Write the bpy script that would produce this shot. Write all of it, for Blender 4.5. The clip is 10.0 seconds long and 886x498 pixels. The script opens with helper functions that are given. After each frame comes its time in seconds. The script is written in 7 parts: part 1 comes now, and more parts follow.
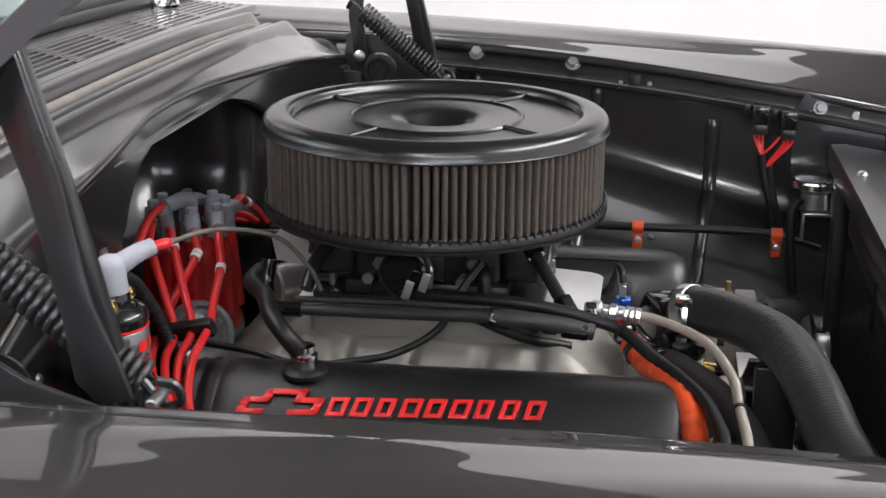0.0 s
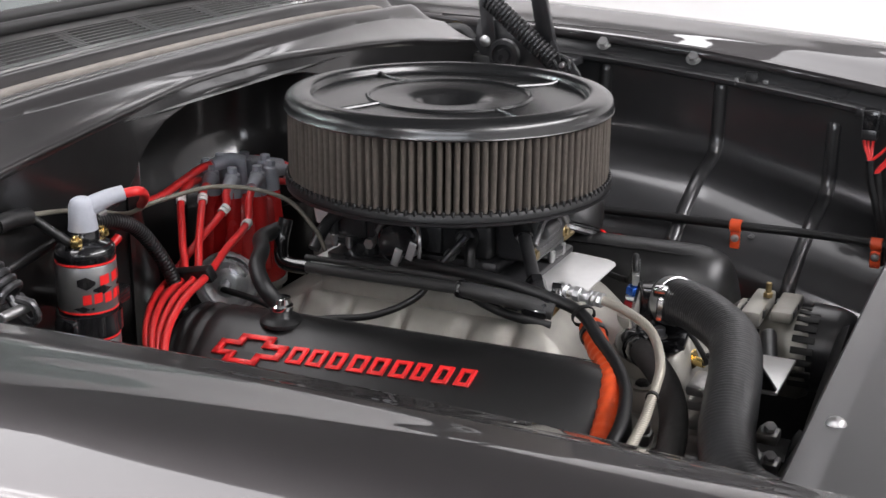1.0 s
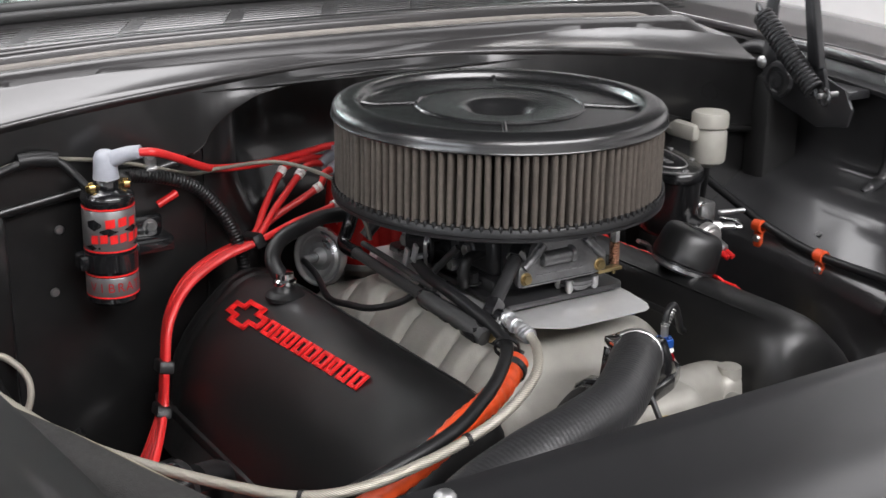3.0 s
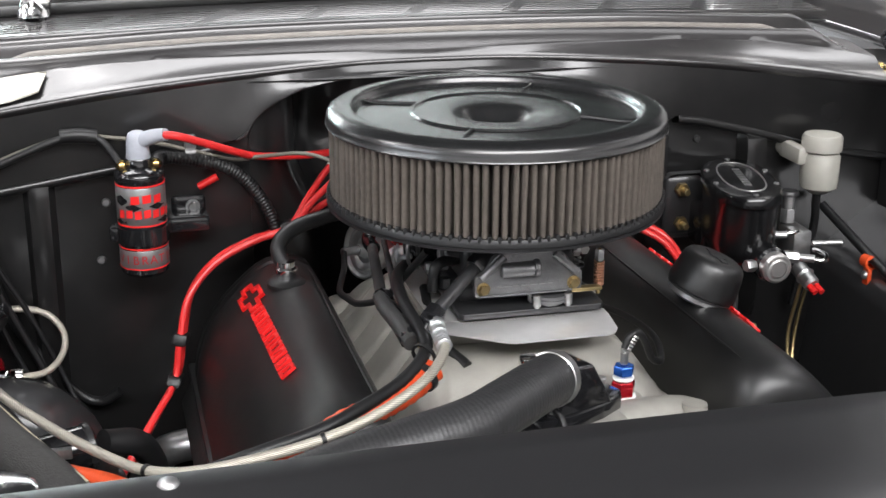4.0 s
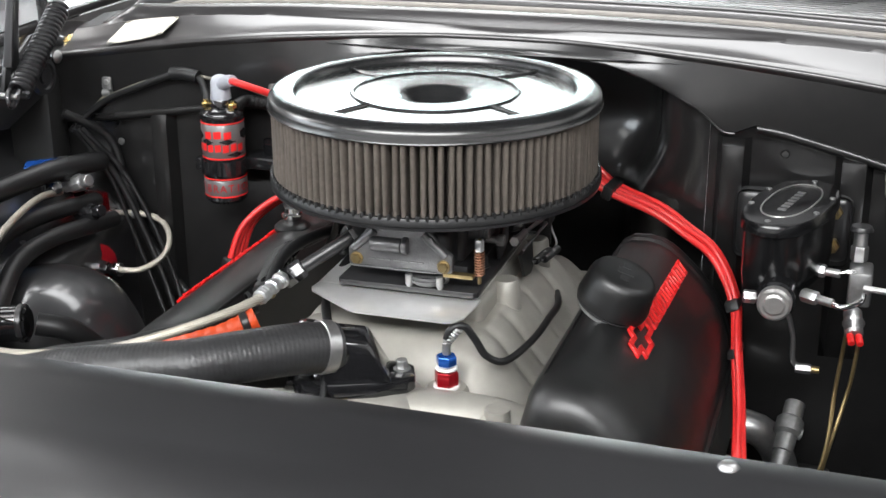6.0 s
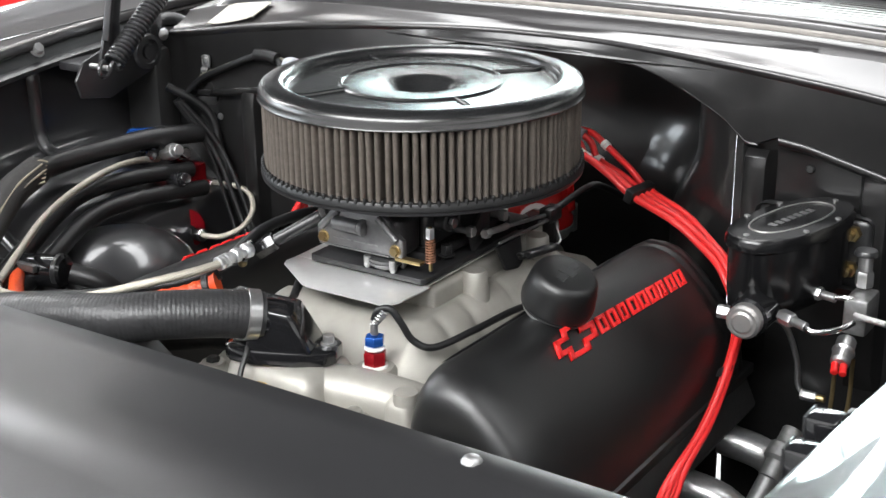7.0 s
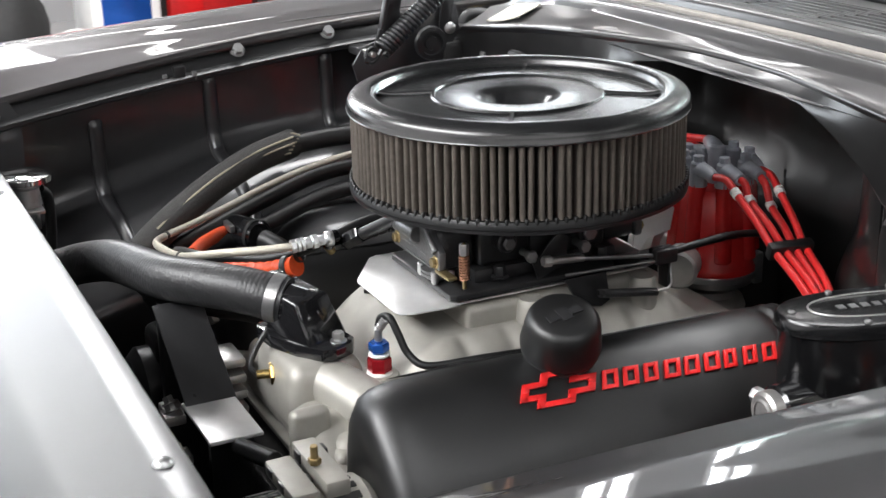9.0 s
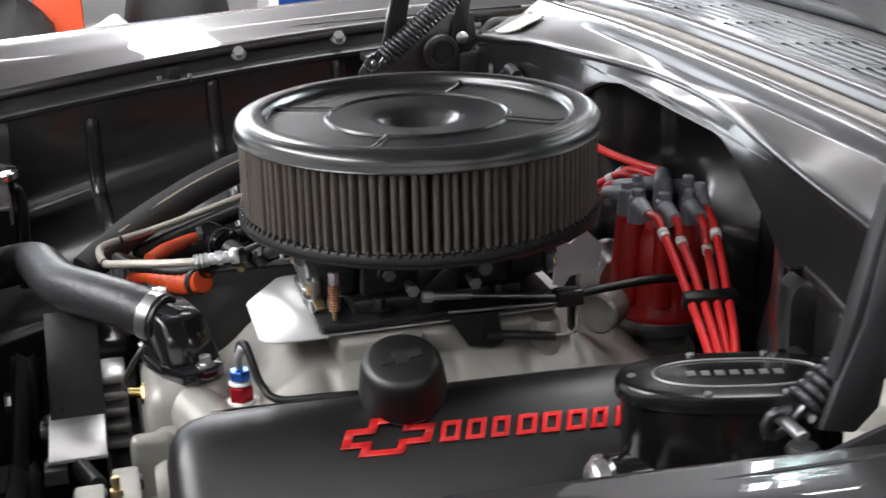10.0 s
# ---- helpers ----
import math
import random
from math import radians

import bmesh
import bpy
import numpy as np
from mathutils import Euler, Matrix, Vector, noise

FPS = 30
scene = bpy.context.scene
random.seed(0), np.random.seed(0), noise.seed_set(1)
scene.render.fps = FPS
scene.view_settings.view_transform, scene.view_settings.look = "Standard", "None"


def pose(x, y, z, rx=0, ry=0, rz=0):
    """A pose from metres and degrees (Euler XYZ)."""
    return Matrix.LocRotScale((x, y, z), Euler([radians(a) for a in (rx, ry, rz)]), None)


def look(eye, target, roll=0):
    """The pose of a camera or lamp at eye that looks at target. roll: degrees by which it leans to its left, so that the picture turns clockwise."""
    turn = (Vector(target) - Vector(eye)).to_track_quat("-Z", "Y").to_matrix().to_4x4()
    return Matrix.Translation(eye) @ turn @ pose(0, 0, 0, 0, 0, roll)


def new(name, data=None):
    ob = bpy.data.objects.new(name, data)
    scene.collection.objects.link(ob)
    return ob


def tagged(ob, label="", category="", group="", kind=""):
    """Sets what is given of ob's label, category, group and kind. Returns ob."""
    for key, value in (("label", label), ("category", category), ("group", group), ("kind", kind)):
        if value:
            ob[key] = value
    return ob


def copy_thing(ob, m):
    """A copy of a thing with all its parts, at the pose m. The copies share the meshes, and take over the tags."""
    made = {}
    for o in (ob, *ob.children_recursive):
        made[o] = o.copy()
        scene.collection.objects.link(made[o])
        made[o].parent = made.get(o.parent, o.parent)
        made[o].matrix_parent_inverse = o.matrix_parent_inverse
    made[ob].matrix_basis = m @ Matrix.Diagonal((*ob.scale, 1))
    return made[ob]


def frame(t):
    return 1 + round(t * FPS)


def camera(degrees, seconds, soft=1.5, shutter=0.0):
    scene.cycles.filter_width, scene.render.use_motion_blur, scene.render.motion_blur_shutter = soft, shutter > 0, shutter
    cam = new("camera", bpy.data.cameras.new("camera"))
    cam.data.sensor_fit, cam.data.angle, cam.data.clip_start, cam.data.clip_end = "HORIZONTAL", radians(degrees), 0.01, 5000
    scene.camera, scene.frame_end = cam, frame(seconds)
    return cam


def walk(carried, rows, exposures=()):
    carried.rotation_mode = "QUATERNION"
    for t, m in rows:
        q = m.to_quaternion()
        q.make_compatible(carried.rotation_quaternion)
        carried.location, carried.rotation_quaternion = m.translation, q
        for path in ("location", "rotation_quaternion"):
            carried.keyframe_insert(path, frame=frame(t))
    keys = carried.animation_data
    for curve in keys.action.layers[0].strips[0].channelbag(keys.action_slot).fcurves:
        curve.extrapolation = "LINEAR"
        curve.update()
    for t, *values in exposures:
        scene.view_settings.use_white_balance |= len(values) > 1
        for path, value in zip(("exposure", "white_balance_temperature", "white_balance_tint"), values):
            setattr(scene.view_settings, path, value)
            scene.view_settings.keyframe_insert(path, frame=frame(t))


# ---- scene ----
EXPOSURES = ((0, -0.3, 6400, 13), (1, -0.18, 6400, 13), (2.5, -0.18, 6400, 12), (4.3, 0.25, 6370, 10), (5, 0.38, 6350, 9), (6, 0.35, 6350, 8), (7.5, 0.53, 6350, 8), (9, 0.37, 6350, 9), (10, 0.1, 6300, 10))
cam = camera(36.06, 10.0, shutter=0.3)
PATH = [
    (0, look((-1.3590, -0.2233, 1.2922), (-0.0388, -0.0142, 0.8760), 0.42)),
    (0.5, look((-1.3566, -0.4114, 1.2949), (-0.0763, -0.0330, 0.8735), 0.39)),
    (1, look((-1.3227, -0.6014, 1.2965), (-0.1106, -0.0449, 0.8708), 0.55)),
    (1.5, look((-1.2437, -0.7747, 1.2995), (-0.1233, -0.0528, 0.8710), 0.72)),
    (2, look((-1.1221, -0.9244, 1.3063), (-0.1147, -0.0540, 0.8733), 0.87)),
    (2.5, look((-0.9774, -1.0473, 1.3118), (-0.1042, -0.0441, 0.8746), 0.82)),
    (3, look((-0.8133, -1.1586, 1.3140), (-0.0946, -0.0407, 0.8739), 0.86)),
    (3.2, look((-0.7406, -1.1935, 1.3147), (-0.0962, -0.0317, 0.8732), 0.88)),
    (4.3, look((-0.2764, -1.3532, 1.3324), (-0.0627, -0.0457, 0.8799), 0.14)),
    (4.5, look((-0.1940, -1.3571, 1.3404), (-0.0641, -0.0404, 0.8828), 0.02)),
    (5, look((0.0266, -1.3803, 1.3445), (-0.0424, -0.0590, 0.8868), -0.18)),
    (5.5, look((0.2319, -1.3766, 1.3425), (0.0035, -0.0743, 0.8823), -0.23)),
    (6, look((0.4403, -1.3461, 1.3467), (0.0378, -0.0943, 0.8660), -0.38)),
    (6.2, look((0.5270, -1.3259, 1.3426), (0.0536, -0.0984, 0.8639), -0.27)),
    (7.3, look((0.9306, -1.1289, 1.3365), (0.1007, -0.1056, 0.8631), -1.20)),
    (7.5, look((0.9951, -1.0800, 1.3323), (0.1020, -0.1093, 0.8629), -1.36)),
    (8, look((1.1053, -0.9575, 1.3265), (0.0863, -0.1175, 0.8618), -1.53)),
    (8.5, look((1.1780, -0.8256, 1.3227), (0.0631, -0.1157, 0.8614), -1.45)),
    (9, look((1.2195, -0.6645, 1.3209), (0.0233, -0.1011, 0.8607), -1.47)),
    (9.5, look((1.2490, -0.4904, 1.3204), (-0.0019, -0.0613, 0.8609), -1.58)),
    (10, look((1.2562, -0.3039, 1.3165), (-0.0241, 0.0283, 0.8578), -1.51)),
]
walk(cam, PATH, EXPOSURES)
# ---------- light, room and sky ----------
world = bpy.data.worlds.new("world")
scene.world = world
world.use_nodes = True
wn = world.node_tree.nodes
sky = wn.new("ShaderNodeTexSky")
sky.sky_type, sky.sun_disc, sky.sun_elevation, sky.sun_rotation = "NISHITA", False, radians(35), radians(200)
world.node_tree.links.new(sky.outputs[0], wn["Background"].inputs[0])
wn["Background"].inputs[1].default_value = 0.08


def area(name, w, h, power, eye, target, col=(1, 0.985, 0.98)):
    d = bpy.data.lights.new(name, "AREA")
    d.shape, d.size, d.size_y, d.energy, d.color = "RECTANGLE", w, h, power, col
    ob = new(name, d)
    ob.matrix_world = look(eye, target)
    return ob


CEIL = 3.6
# ---------- materials ----------


def mat(name, col, rough=0.5, metal=0.0, var=0.15, vscale=30.0, bump=0.0, bscale=200.0, coat=0.0, col2=None, spec=0.5, transmission=0.0, rvar=0.1, emit=0.0):
    m = bpy.data.materials.new(name)
    m.use_nodes = True
    n, l = m.node_tree.nodes, m.node_tree.links
    p = n["Principled BSDF"]
    tc = n.new("ShaderNodeTexCoord")
    big, small = n.new("ShaderNodeTexNoise"), n.new("ShaderNodeTexNoise")
    big.inputs["Scale"].default_value, small.inputs["Scale"].default_value = vscale * 0.25, vscale * 3
    big.inputs["Detail"].default_value, small.inputs["Detail"].default_value = 4, 3
    for t in (big, small):
        l.new(tc.outputs["Object"], t.inputs["Vector"])
    add = n.new("ShaderNodeMath")
    add.operation = "ADD"
    l.new(big.outputs["Fac"], add.inputs[0])
    l.new(small.outputs["Fac"], add.inputs[1])
    half = n.new("ShaderNodeMath")
    half.operation = "MULTIPLY"
    half.inputs[1].default_value = 0.5
    l.new(add.outputs[0], half.inputs[0])
    ramp = n.new("ShaderNodeValToRGB")
    c2 = col2 or tuple(min(1, c * (1 + var)) for c in col)
    c1 = tuple(c * (1 - var) for c in col)
    ramp.color_ramp.elements[0].position, ramp.color_ramp.elements[1].position = 0.3, 0.7
    ramp.color_ramp.elements[0].color, ramp.color_ramp.elements[1].color = (*c1, 1), (*c2, 1)
    l.new(half.outputs[0], ramp.inputs[0])
    l.new(ramp.outputs[0], p.inputs["Base Color"])
    mr = n.new("ShaderNodeMapRange")
    mr.inputs["To Min"].default_value, mr.inputs["To Max"].default_value = max(0.02, rough - rvar * rough), min(1, rough + rvar * rough)
    mr.inputs["From Min"].default_value, mr.inputs["From Max"].default_value = 0.3, 0.7
    l.new(big.outputs["Fac"], mr.inputs["Value"])
    l.new(mr.outputs[0], p.inputs["Roughness"])
    p.inputs["Metallic"].default_value = metal
    p.inputs["Coat Weight"].default_value = coat
    p.inputs["Coat Roughness"].default_value = 0.06
    p.inputs["Specular IOR Level"].default_value = spec
    p.inputs["Transmission Weight"].default_value = transmission
    if emit:
        p.inputs["Emission Color"].default_value, p.inputs["Emission Strength"].default_value = (*col, 1), emit
    if bump:
        bn, bt = n.new("ShaderNodeBump"), n.new("ShaderNodeTexNoise")
        bt.inputs["Scale"].default_value, bt.inputs["Detail"].default_value = bscale, 4
        l.new(tc.outputs["Object"], bt.inputs["Vector"])
        bn.inputs["Strength"].default_value, bn.inputs["Distance"].default_value = bump, 0.002
        l.new(bt.outputs["Fac"], bn.inputs["Height"])
        l.new(bn.outputs[0], p.inputs["Normal"])
    return m


PAINT = mat("charcoal_metallic_paint", (0.054, 0.050, 0.051), 0.40, 0.8, 0.06, 8, coat=1.0, spec=0.2)
PAINT.node_tree.nodes["Principled BSDF"].inputs["Coat Roughness"].default_value = 0.015
# copy of the wing paint, coloured darker and duller to hold back bright reflections
COWLP = mat("cowl_charcoal_paint", (0.021, 0.0195, 0.020), 0.36, 0.6, 0.15, 14, 0.02, 700, coat=1.0)
COWLP.node_tree.nodes["Principled BSDF"].inputs["Coat Roughness"].default_value = 0.16
BAY = mat("bay_satin_black_paint", (0.036, 0.036, 0.038), 0.34, 0.4, 0.15, 12, coat=1.0)
BAY.node_tree.nodes["Principled BSDF"].inputs["Coat Roughness"].default_value = 0.12
FIREWALL = mat("firewall_grey_paint", (0.020, 0.0197, 0.020), 0.30, 0.5, 0.25, 10, 0.04, 300, coat=0.5)
FIREWALL.node_tree.nodes["Principled BSDF"].inputs["Coat Roughness"].default_value = 0.15
RECESS = mat("recess_black_paint", (0.018, 0.0176, 0.018), 0.30, 0.5, 0.15, 10, 0.0, 300, coat=0.9)
RECESS.node_tree.nodes["Principled BSDF"].inputs["Coat Roughness"].default_value = 0.12
SUPPORT = mat("support_satin_paint", (0.017, 0.0168, 0.018), 0.34, 0.2, 0.08, 9, 0.04, 700, coat=0.5, spec=0.8)
SUPPORT.node_tree.nodes["Principled BSDF"].inputs["Coat Roughness"].default_value = 0.25
SUPPORT2 = mat("bonnet_satin_paint", (0.06, 0.06, 0.064), 0.4, 0.3, 0.08, 9, 0.04, 700, coat=0.3)
CRINKLE = mat("crinkle_black_powder_coat", (0.0065, 0.0065, 0.0067), 0.40, 0, 0.25, 60, 0.10, 1200, spec=0.65)
SATIN = mat("satin_black", (0.020, 0.020, 0.021), 0.3, 0.0, 0.2, 30, 0.04, 300)
MCBLACK = mat("black_anodised_casting", (0.0055, 0.0055, 0.006), 0.2, 0.0, 0.2, 30, 0.02, 300)
GLOSS = mat("gloss_black", (0.010, 0.010, 0.011), 0.12, 0.0, 0.2, 30, coat=0.5)
LID = mat("air_cleaner_black", (0.012, 0.012, 0.0125), 0.25, 0.0, 0.3, 14, coat=0.15, spec=0.75)
LID.node_tree.nodes["Principled BSDF"].inputs["Coat Roughness"].default_value = 0.25
PLEAT = mat("filter_cotton", (0.084, 0.072, 0.062), 0.85, 0, 0.25, 60, 0.25, 1500, spec=0.2)
RUBBER = mat("black_rubber", (0.009, 0.009, 0.0095), 0.42, 0, 0.25, 40, 0.1, 500, spec=0.4)
HOSE = mat("radiator_hose_rubber", (0.024, 0.024, 0.025), 0.40, 0, 0.3, 40, 0.35, 160)
ALU = mat("cast_aluminium", (0.35, 0.337, 0.303), 0.46, 0.4, 0.16, 14, 0.22, 900)
ALUDARK = mat("machined_aluminium", (0.42, 0.41, 0.40), 0.35, 0.8, 0.15, 25, 0.15, 400)
SHEET = mat("brushed_sheet_aluminium", (0.80, 0.795, 0.79), 0.40, 0.7, 0.05, 30)
BOWLM = mat("pale_cast_zinc", (0.15, 0.15, 0.153), 0.34, 0.6, 0.25, 40, 0.25, 500)
ZINC = mat("bright_zinc", (0.72, 0.73, 0.74), 0.3, 0.85, 0.08, 60)
CHROME = mat("chrome", (0.8, 0.8, 0.8), 0.12, 1.0, 0.05, 20)
STEEL = mat("zinc_steel", (0.46, 0.46, 0.46), 0.33, 0.9, 0.15, 60, 0.05, 400)
CARBM = mat("grey_cast_zinc", (0.035, 0.035, 0.037), 0.36, 0.5, 0.25, 40, 0.25, 500)
OLDSTEEL = mat("dull_plated_steel", (0.24, 0.24, 0.24), 0.4, 0.8, 0.25, 60, 0.1, 400)
OLDBRASS = mat("dull_brass", (0.34, 0.26, 0.13), 0.35, 0.9, 0.2, 60)
BRASS = mat("brass", (0.75, 0.55, 0.22), 0.25, 1.0, 0.15, 60)
COPPER = mat("copper_spring", (0.42, 0.22, 0.14), 0.3, 0.8, 0.1, 60)
RED = mat("red_silicone_wire", (0.62, 0.025, 0.025), 0.32, 0, 0.12, 40, 0.04, 300)
REDCAP = mat("red_plastic_cap", (0.52, 0.015, 0.015), 0.25, 0, 0.12, 25, 0.03, 200)
REDLETTER = mat("red_enamel", (0.75, 0.02, 0.02), 0.3, 0, 0.1, 60, 0.05, 300)
REDANOD = mat("red_anodised", (0.34, 0.008, 0.016), 0.22, 0.6, 0.1, 40)
BLUEANOD = mat("blue_anodised", (0.02, 0.10, 0.42), 0.22, 0.6, 0.1, 40)
BOOT = mat("grey_silicone_boot", (0.34, 0.355, 0.395), 0.42, 0, 0.12, 40, 0.06, 400)
DARKBOOT = mat("dark_grey_boot", (0.28, 0.29, 0.32), 0.4, 0, 0.12, 40, 0.06, 400)
WHITE = mat("white_sleeve", (0.75, 0.74, 0.72), 0.5, 0, 0.08, 60)
IVORY = mat("ivory_plastic", (0.32, 0.31, 0.275), 0.45, 0, 0.08, 30)
ORANGE = mat("orange_sleeve", (0.66, 0.075, 0.016), 0.45, 0, 0.15, 30, 0.25, 250)
CLOTH = mat("black_woven_jacket", (0.03, 0.029, 0.028), 0.8, 0, 0.3, 80, 0.6, 900)
STITCH = mat("pale_stitching", (0.30, 0.27, 0.20), 0.7, 0, 0.2, 80)
CABLE = mat("pale_sheathed_cable", (0.14, 0.13, 0.105), 0.5, 0, 0.15, 60)
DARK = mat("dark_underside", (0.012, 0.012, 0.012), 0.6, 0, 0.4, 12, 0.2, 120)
HINGE = mat("hinge_grey_paint", (0.034, 0.034, 0.036), 0.28, 0.3, 0.15, 20, 0.04, 300, coat=0.2)
SPRINGM = mat("spring_dark_steel", (0.075, 0.075, 0.078), 0.28, 0.75, 0.15, 40)
SILVERLABEL = mat("silver_label", (0.22, 0.22, 0.22), 0.3, 0.6, 0.05, 40)
REDPRINT = mat("red_label_print", (0.42, 0.012, 0.016), 0.35, 0, 0.1, 60)
WALL = mat("white_wall_paint", (0.80, 0.78, 0.77), 0.8, 0, 0.04, 1.5, 0.1, 60)
FLOORM = mat("polished_concrete", (0.24, 0.235, 0.23), 0.3, 0, 0.15, 1.2, 0.05, 30)
CEILM = mat("dark_painted_deck", (0.055, 0.054, 0.054), 0.8, 0, 0.15, 1.5, 0.1, 60)
DARKWALL = mat("grey_wall_paint", (0.24, 0.235, 0.235), 0.8, 0, 0.1, 1.5, 0.1, 60)
GLASS = mat("windscreen_glass", (0.75, 0.92, 0.88), 0.03, 0, 0.02, 2, transmission=1.0)
DUSTY = mat("dusty_rubber", (0.135, 0.122, 0.108), 0.5, 0, 0.25, 20, 0.1, 300)
RUBTRIM = mat("windscreen_rubber", (0.016, 0.016, 0.016), 0.5, 0, 0.2, 20, 0.1, 300)
TUBE = mat("lamp_diffuser", (1.0, 0.98, 0.96), 0.5, 0, 0.01, 5, emit=9.0)


def braid_mat(name, a, scale):
    m = mat(name, a, 0.48, 0.55, 0.1, 60)
    n, l = m.node_tree.nodes, m.node_tree.links
    tc, w1 = n.new("ShaderNodeTexCoord"), n.new("ShaderNodeTexVoronoi")
    w1.inputs["Scale"].default_value = scale
    l.new(tc.outputs["Object"], w1.inputs["Vector"])
    bn = n.new("ShaderNodeBump")
    bn.inputs["Strength"].default_value, bn.inputs["Distance"].default_value = 0.45, 0.0008
    l.new(w1.outputs["Distance"], bn.inputs["Height"])
    l.new(bn.outputs[0], n["Principled BSDF"].inputs["Normal"])
    return m


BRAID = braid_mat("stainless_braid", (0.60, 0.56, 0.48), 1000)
# dark checks coloured into the braid imitate the shade between its wires
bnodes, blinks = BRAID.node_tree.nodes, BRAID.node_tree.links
weave_shade, weave = bnodes.new("ShaderNodeAttribute"), bnodes.new("ShaderNodeMix")
weave_shade.attribute_name, weave.data_type = "weave_shade", "RGBA"
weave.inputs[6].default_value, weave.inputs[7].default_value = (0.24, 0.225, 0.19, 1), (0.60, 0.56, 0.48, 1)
blinks.new(weave_shade.outputs["Fac"], weave.inputs[0])
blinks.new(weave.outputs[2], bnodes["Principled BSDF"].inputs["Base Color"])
BLACKBRAID = braid_mat("black_nylon_braid", (0.03, 0.03, 0.03), 800)
BLACKBRAID.node_tree.nodes["Principled BSDF"].inputs["Metallic"].default_value = 0.0

# ---------- mesh helpers ----------


def mesh_of(name, bm, material, smooth=40.0):
    bmesh.ops.recalc_face_normals(bm, faces=bm.faces)
    if smooth:
        lim = radians(smooth)
        for fc in bm.faces:
            fc.smooth = True
        for e in bm.edges:
            if len(e.link_faces) == 2 and e.calc_face_angle(0) > lim:
                e.smooth = False
    me = bpy.data.meshes.new(name)
    bm.to_mesh(me)
    bm.free()
    me.materials.append(material)
    return me


def part(name, bm, material, parent=None, label="", smooth=40.0):
    ob = new(name, mesh_of(name, bm, material, smooth))
    if parent is not None:
        ob.parent = parent
    if label:
        ob["label"] = label
    return ob


def thing(name, label, category, group="", kind=""):
    return tagged(new(name), label, category, group, kind)


def merge(*bms):
    out = bmesh.new()
    for b in bms:
        me = bpy.data.meshes.new("tmp")
        b.to_mesh(me)
        b.free()
        out.from_mesh(me)
        bpy.data.meshes.remove(me)
    return out


def moved(bm, m):
    bm.transform(m)
    return bm


def rbox(a, b, r=0.003, seg=2):
    bm = bmesh.new()
    bmesh.ops.create_cube(bm, size=1)
    for v in bm.verts:
        v.co = Vector([a[i] if v.co[i] < 0 else b[i] for i in range(3)])
    if r:
        bmesh.ops.bevel(bm, geom=bm.edges[:], offset=r, segments=seg, profile=0.5, affect="EDGES")
    return bm


def lathe(profile, segs=32, m=None, wob=None):
    bm = bmesh.new()
    rings = []
    for r, z in profile:
        if r < 1e-6:
            rings.append([bm.verts.new((0, 0, z))])
        else:
            rings.append([bm.verts.new((r * math.cos(2 * math.pi * k / segs), r * math.sin(2 * math.pi * k / segs), z)) for k in range(segs)])
    for a, b in zip(rings, rings[1:]):
        for k in range(segs):
            j = (k + 1) % segs
            if len(a) == 1 and len(b) == 1:
                continue
            if len(a) == 1:
                bm.faces.new((a[0], b[j], b[k]))
            elif len(b) == 1:
                bm.faces.new((a[k], a[j], b[0]))
            else:
                bm.faces.new((a[k], a[j], b[j], b[k]))
    if m is not None:
        bm.transform(m)
    return bm


def axis(a, b):
    """The pose at a whose z axis points to b."""
    d = Vector(b) - Vector(a)
    return Matrix.Translation(a) @ d.to_track_quat("Z", "Y").to_matrix().to_4x4()


def rod(a, b, r, segs=14, cap=0.0008, r2=None):
    ln, r2 = (Vector(b) - Vector(a)).length, r if r2 is None else r2
    c = min(cap, r * 0.4)
    return lathe([(0, 0), (r - c, 0), (r, c), (r2, ln - c), (r2 - c, ln), (0, ln)], segs, axis(a, b))


def hexnut(a, b, r, segs=6):
    ln = (Vector(b) - Vector(a)).length
    return lathe([(0, 0), (r * 0.9, 0), (r, ln * 0.12), (r, ln * 0.88), (r * 0.9, ln), (0, ln)], segs, axis(a, b))


def spline(pts, n=10):
    """Points along a smooth curve through pts."""
    pts = [Vector(p) for p in pts]
    p = [pts[0] * 2 - pts[1]] + pts + [pts[-1] * 2 - pts[-2]]
    out = []
    for i in range(1, len(p) - 2):
        a, b, c, d = p[i - 1], p[i], p[i + 1], p[i + 2]
        for k in range(n):
            t = k / n
            out.append(0.5 * (2 * b + (c - a) * t + (2 * a - 5 * b + 4 * c - d) * t * t + (3 * b - a - 3 * c + d) * t ** 3))
    return out + [pts[-1]]


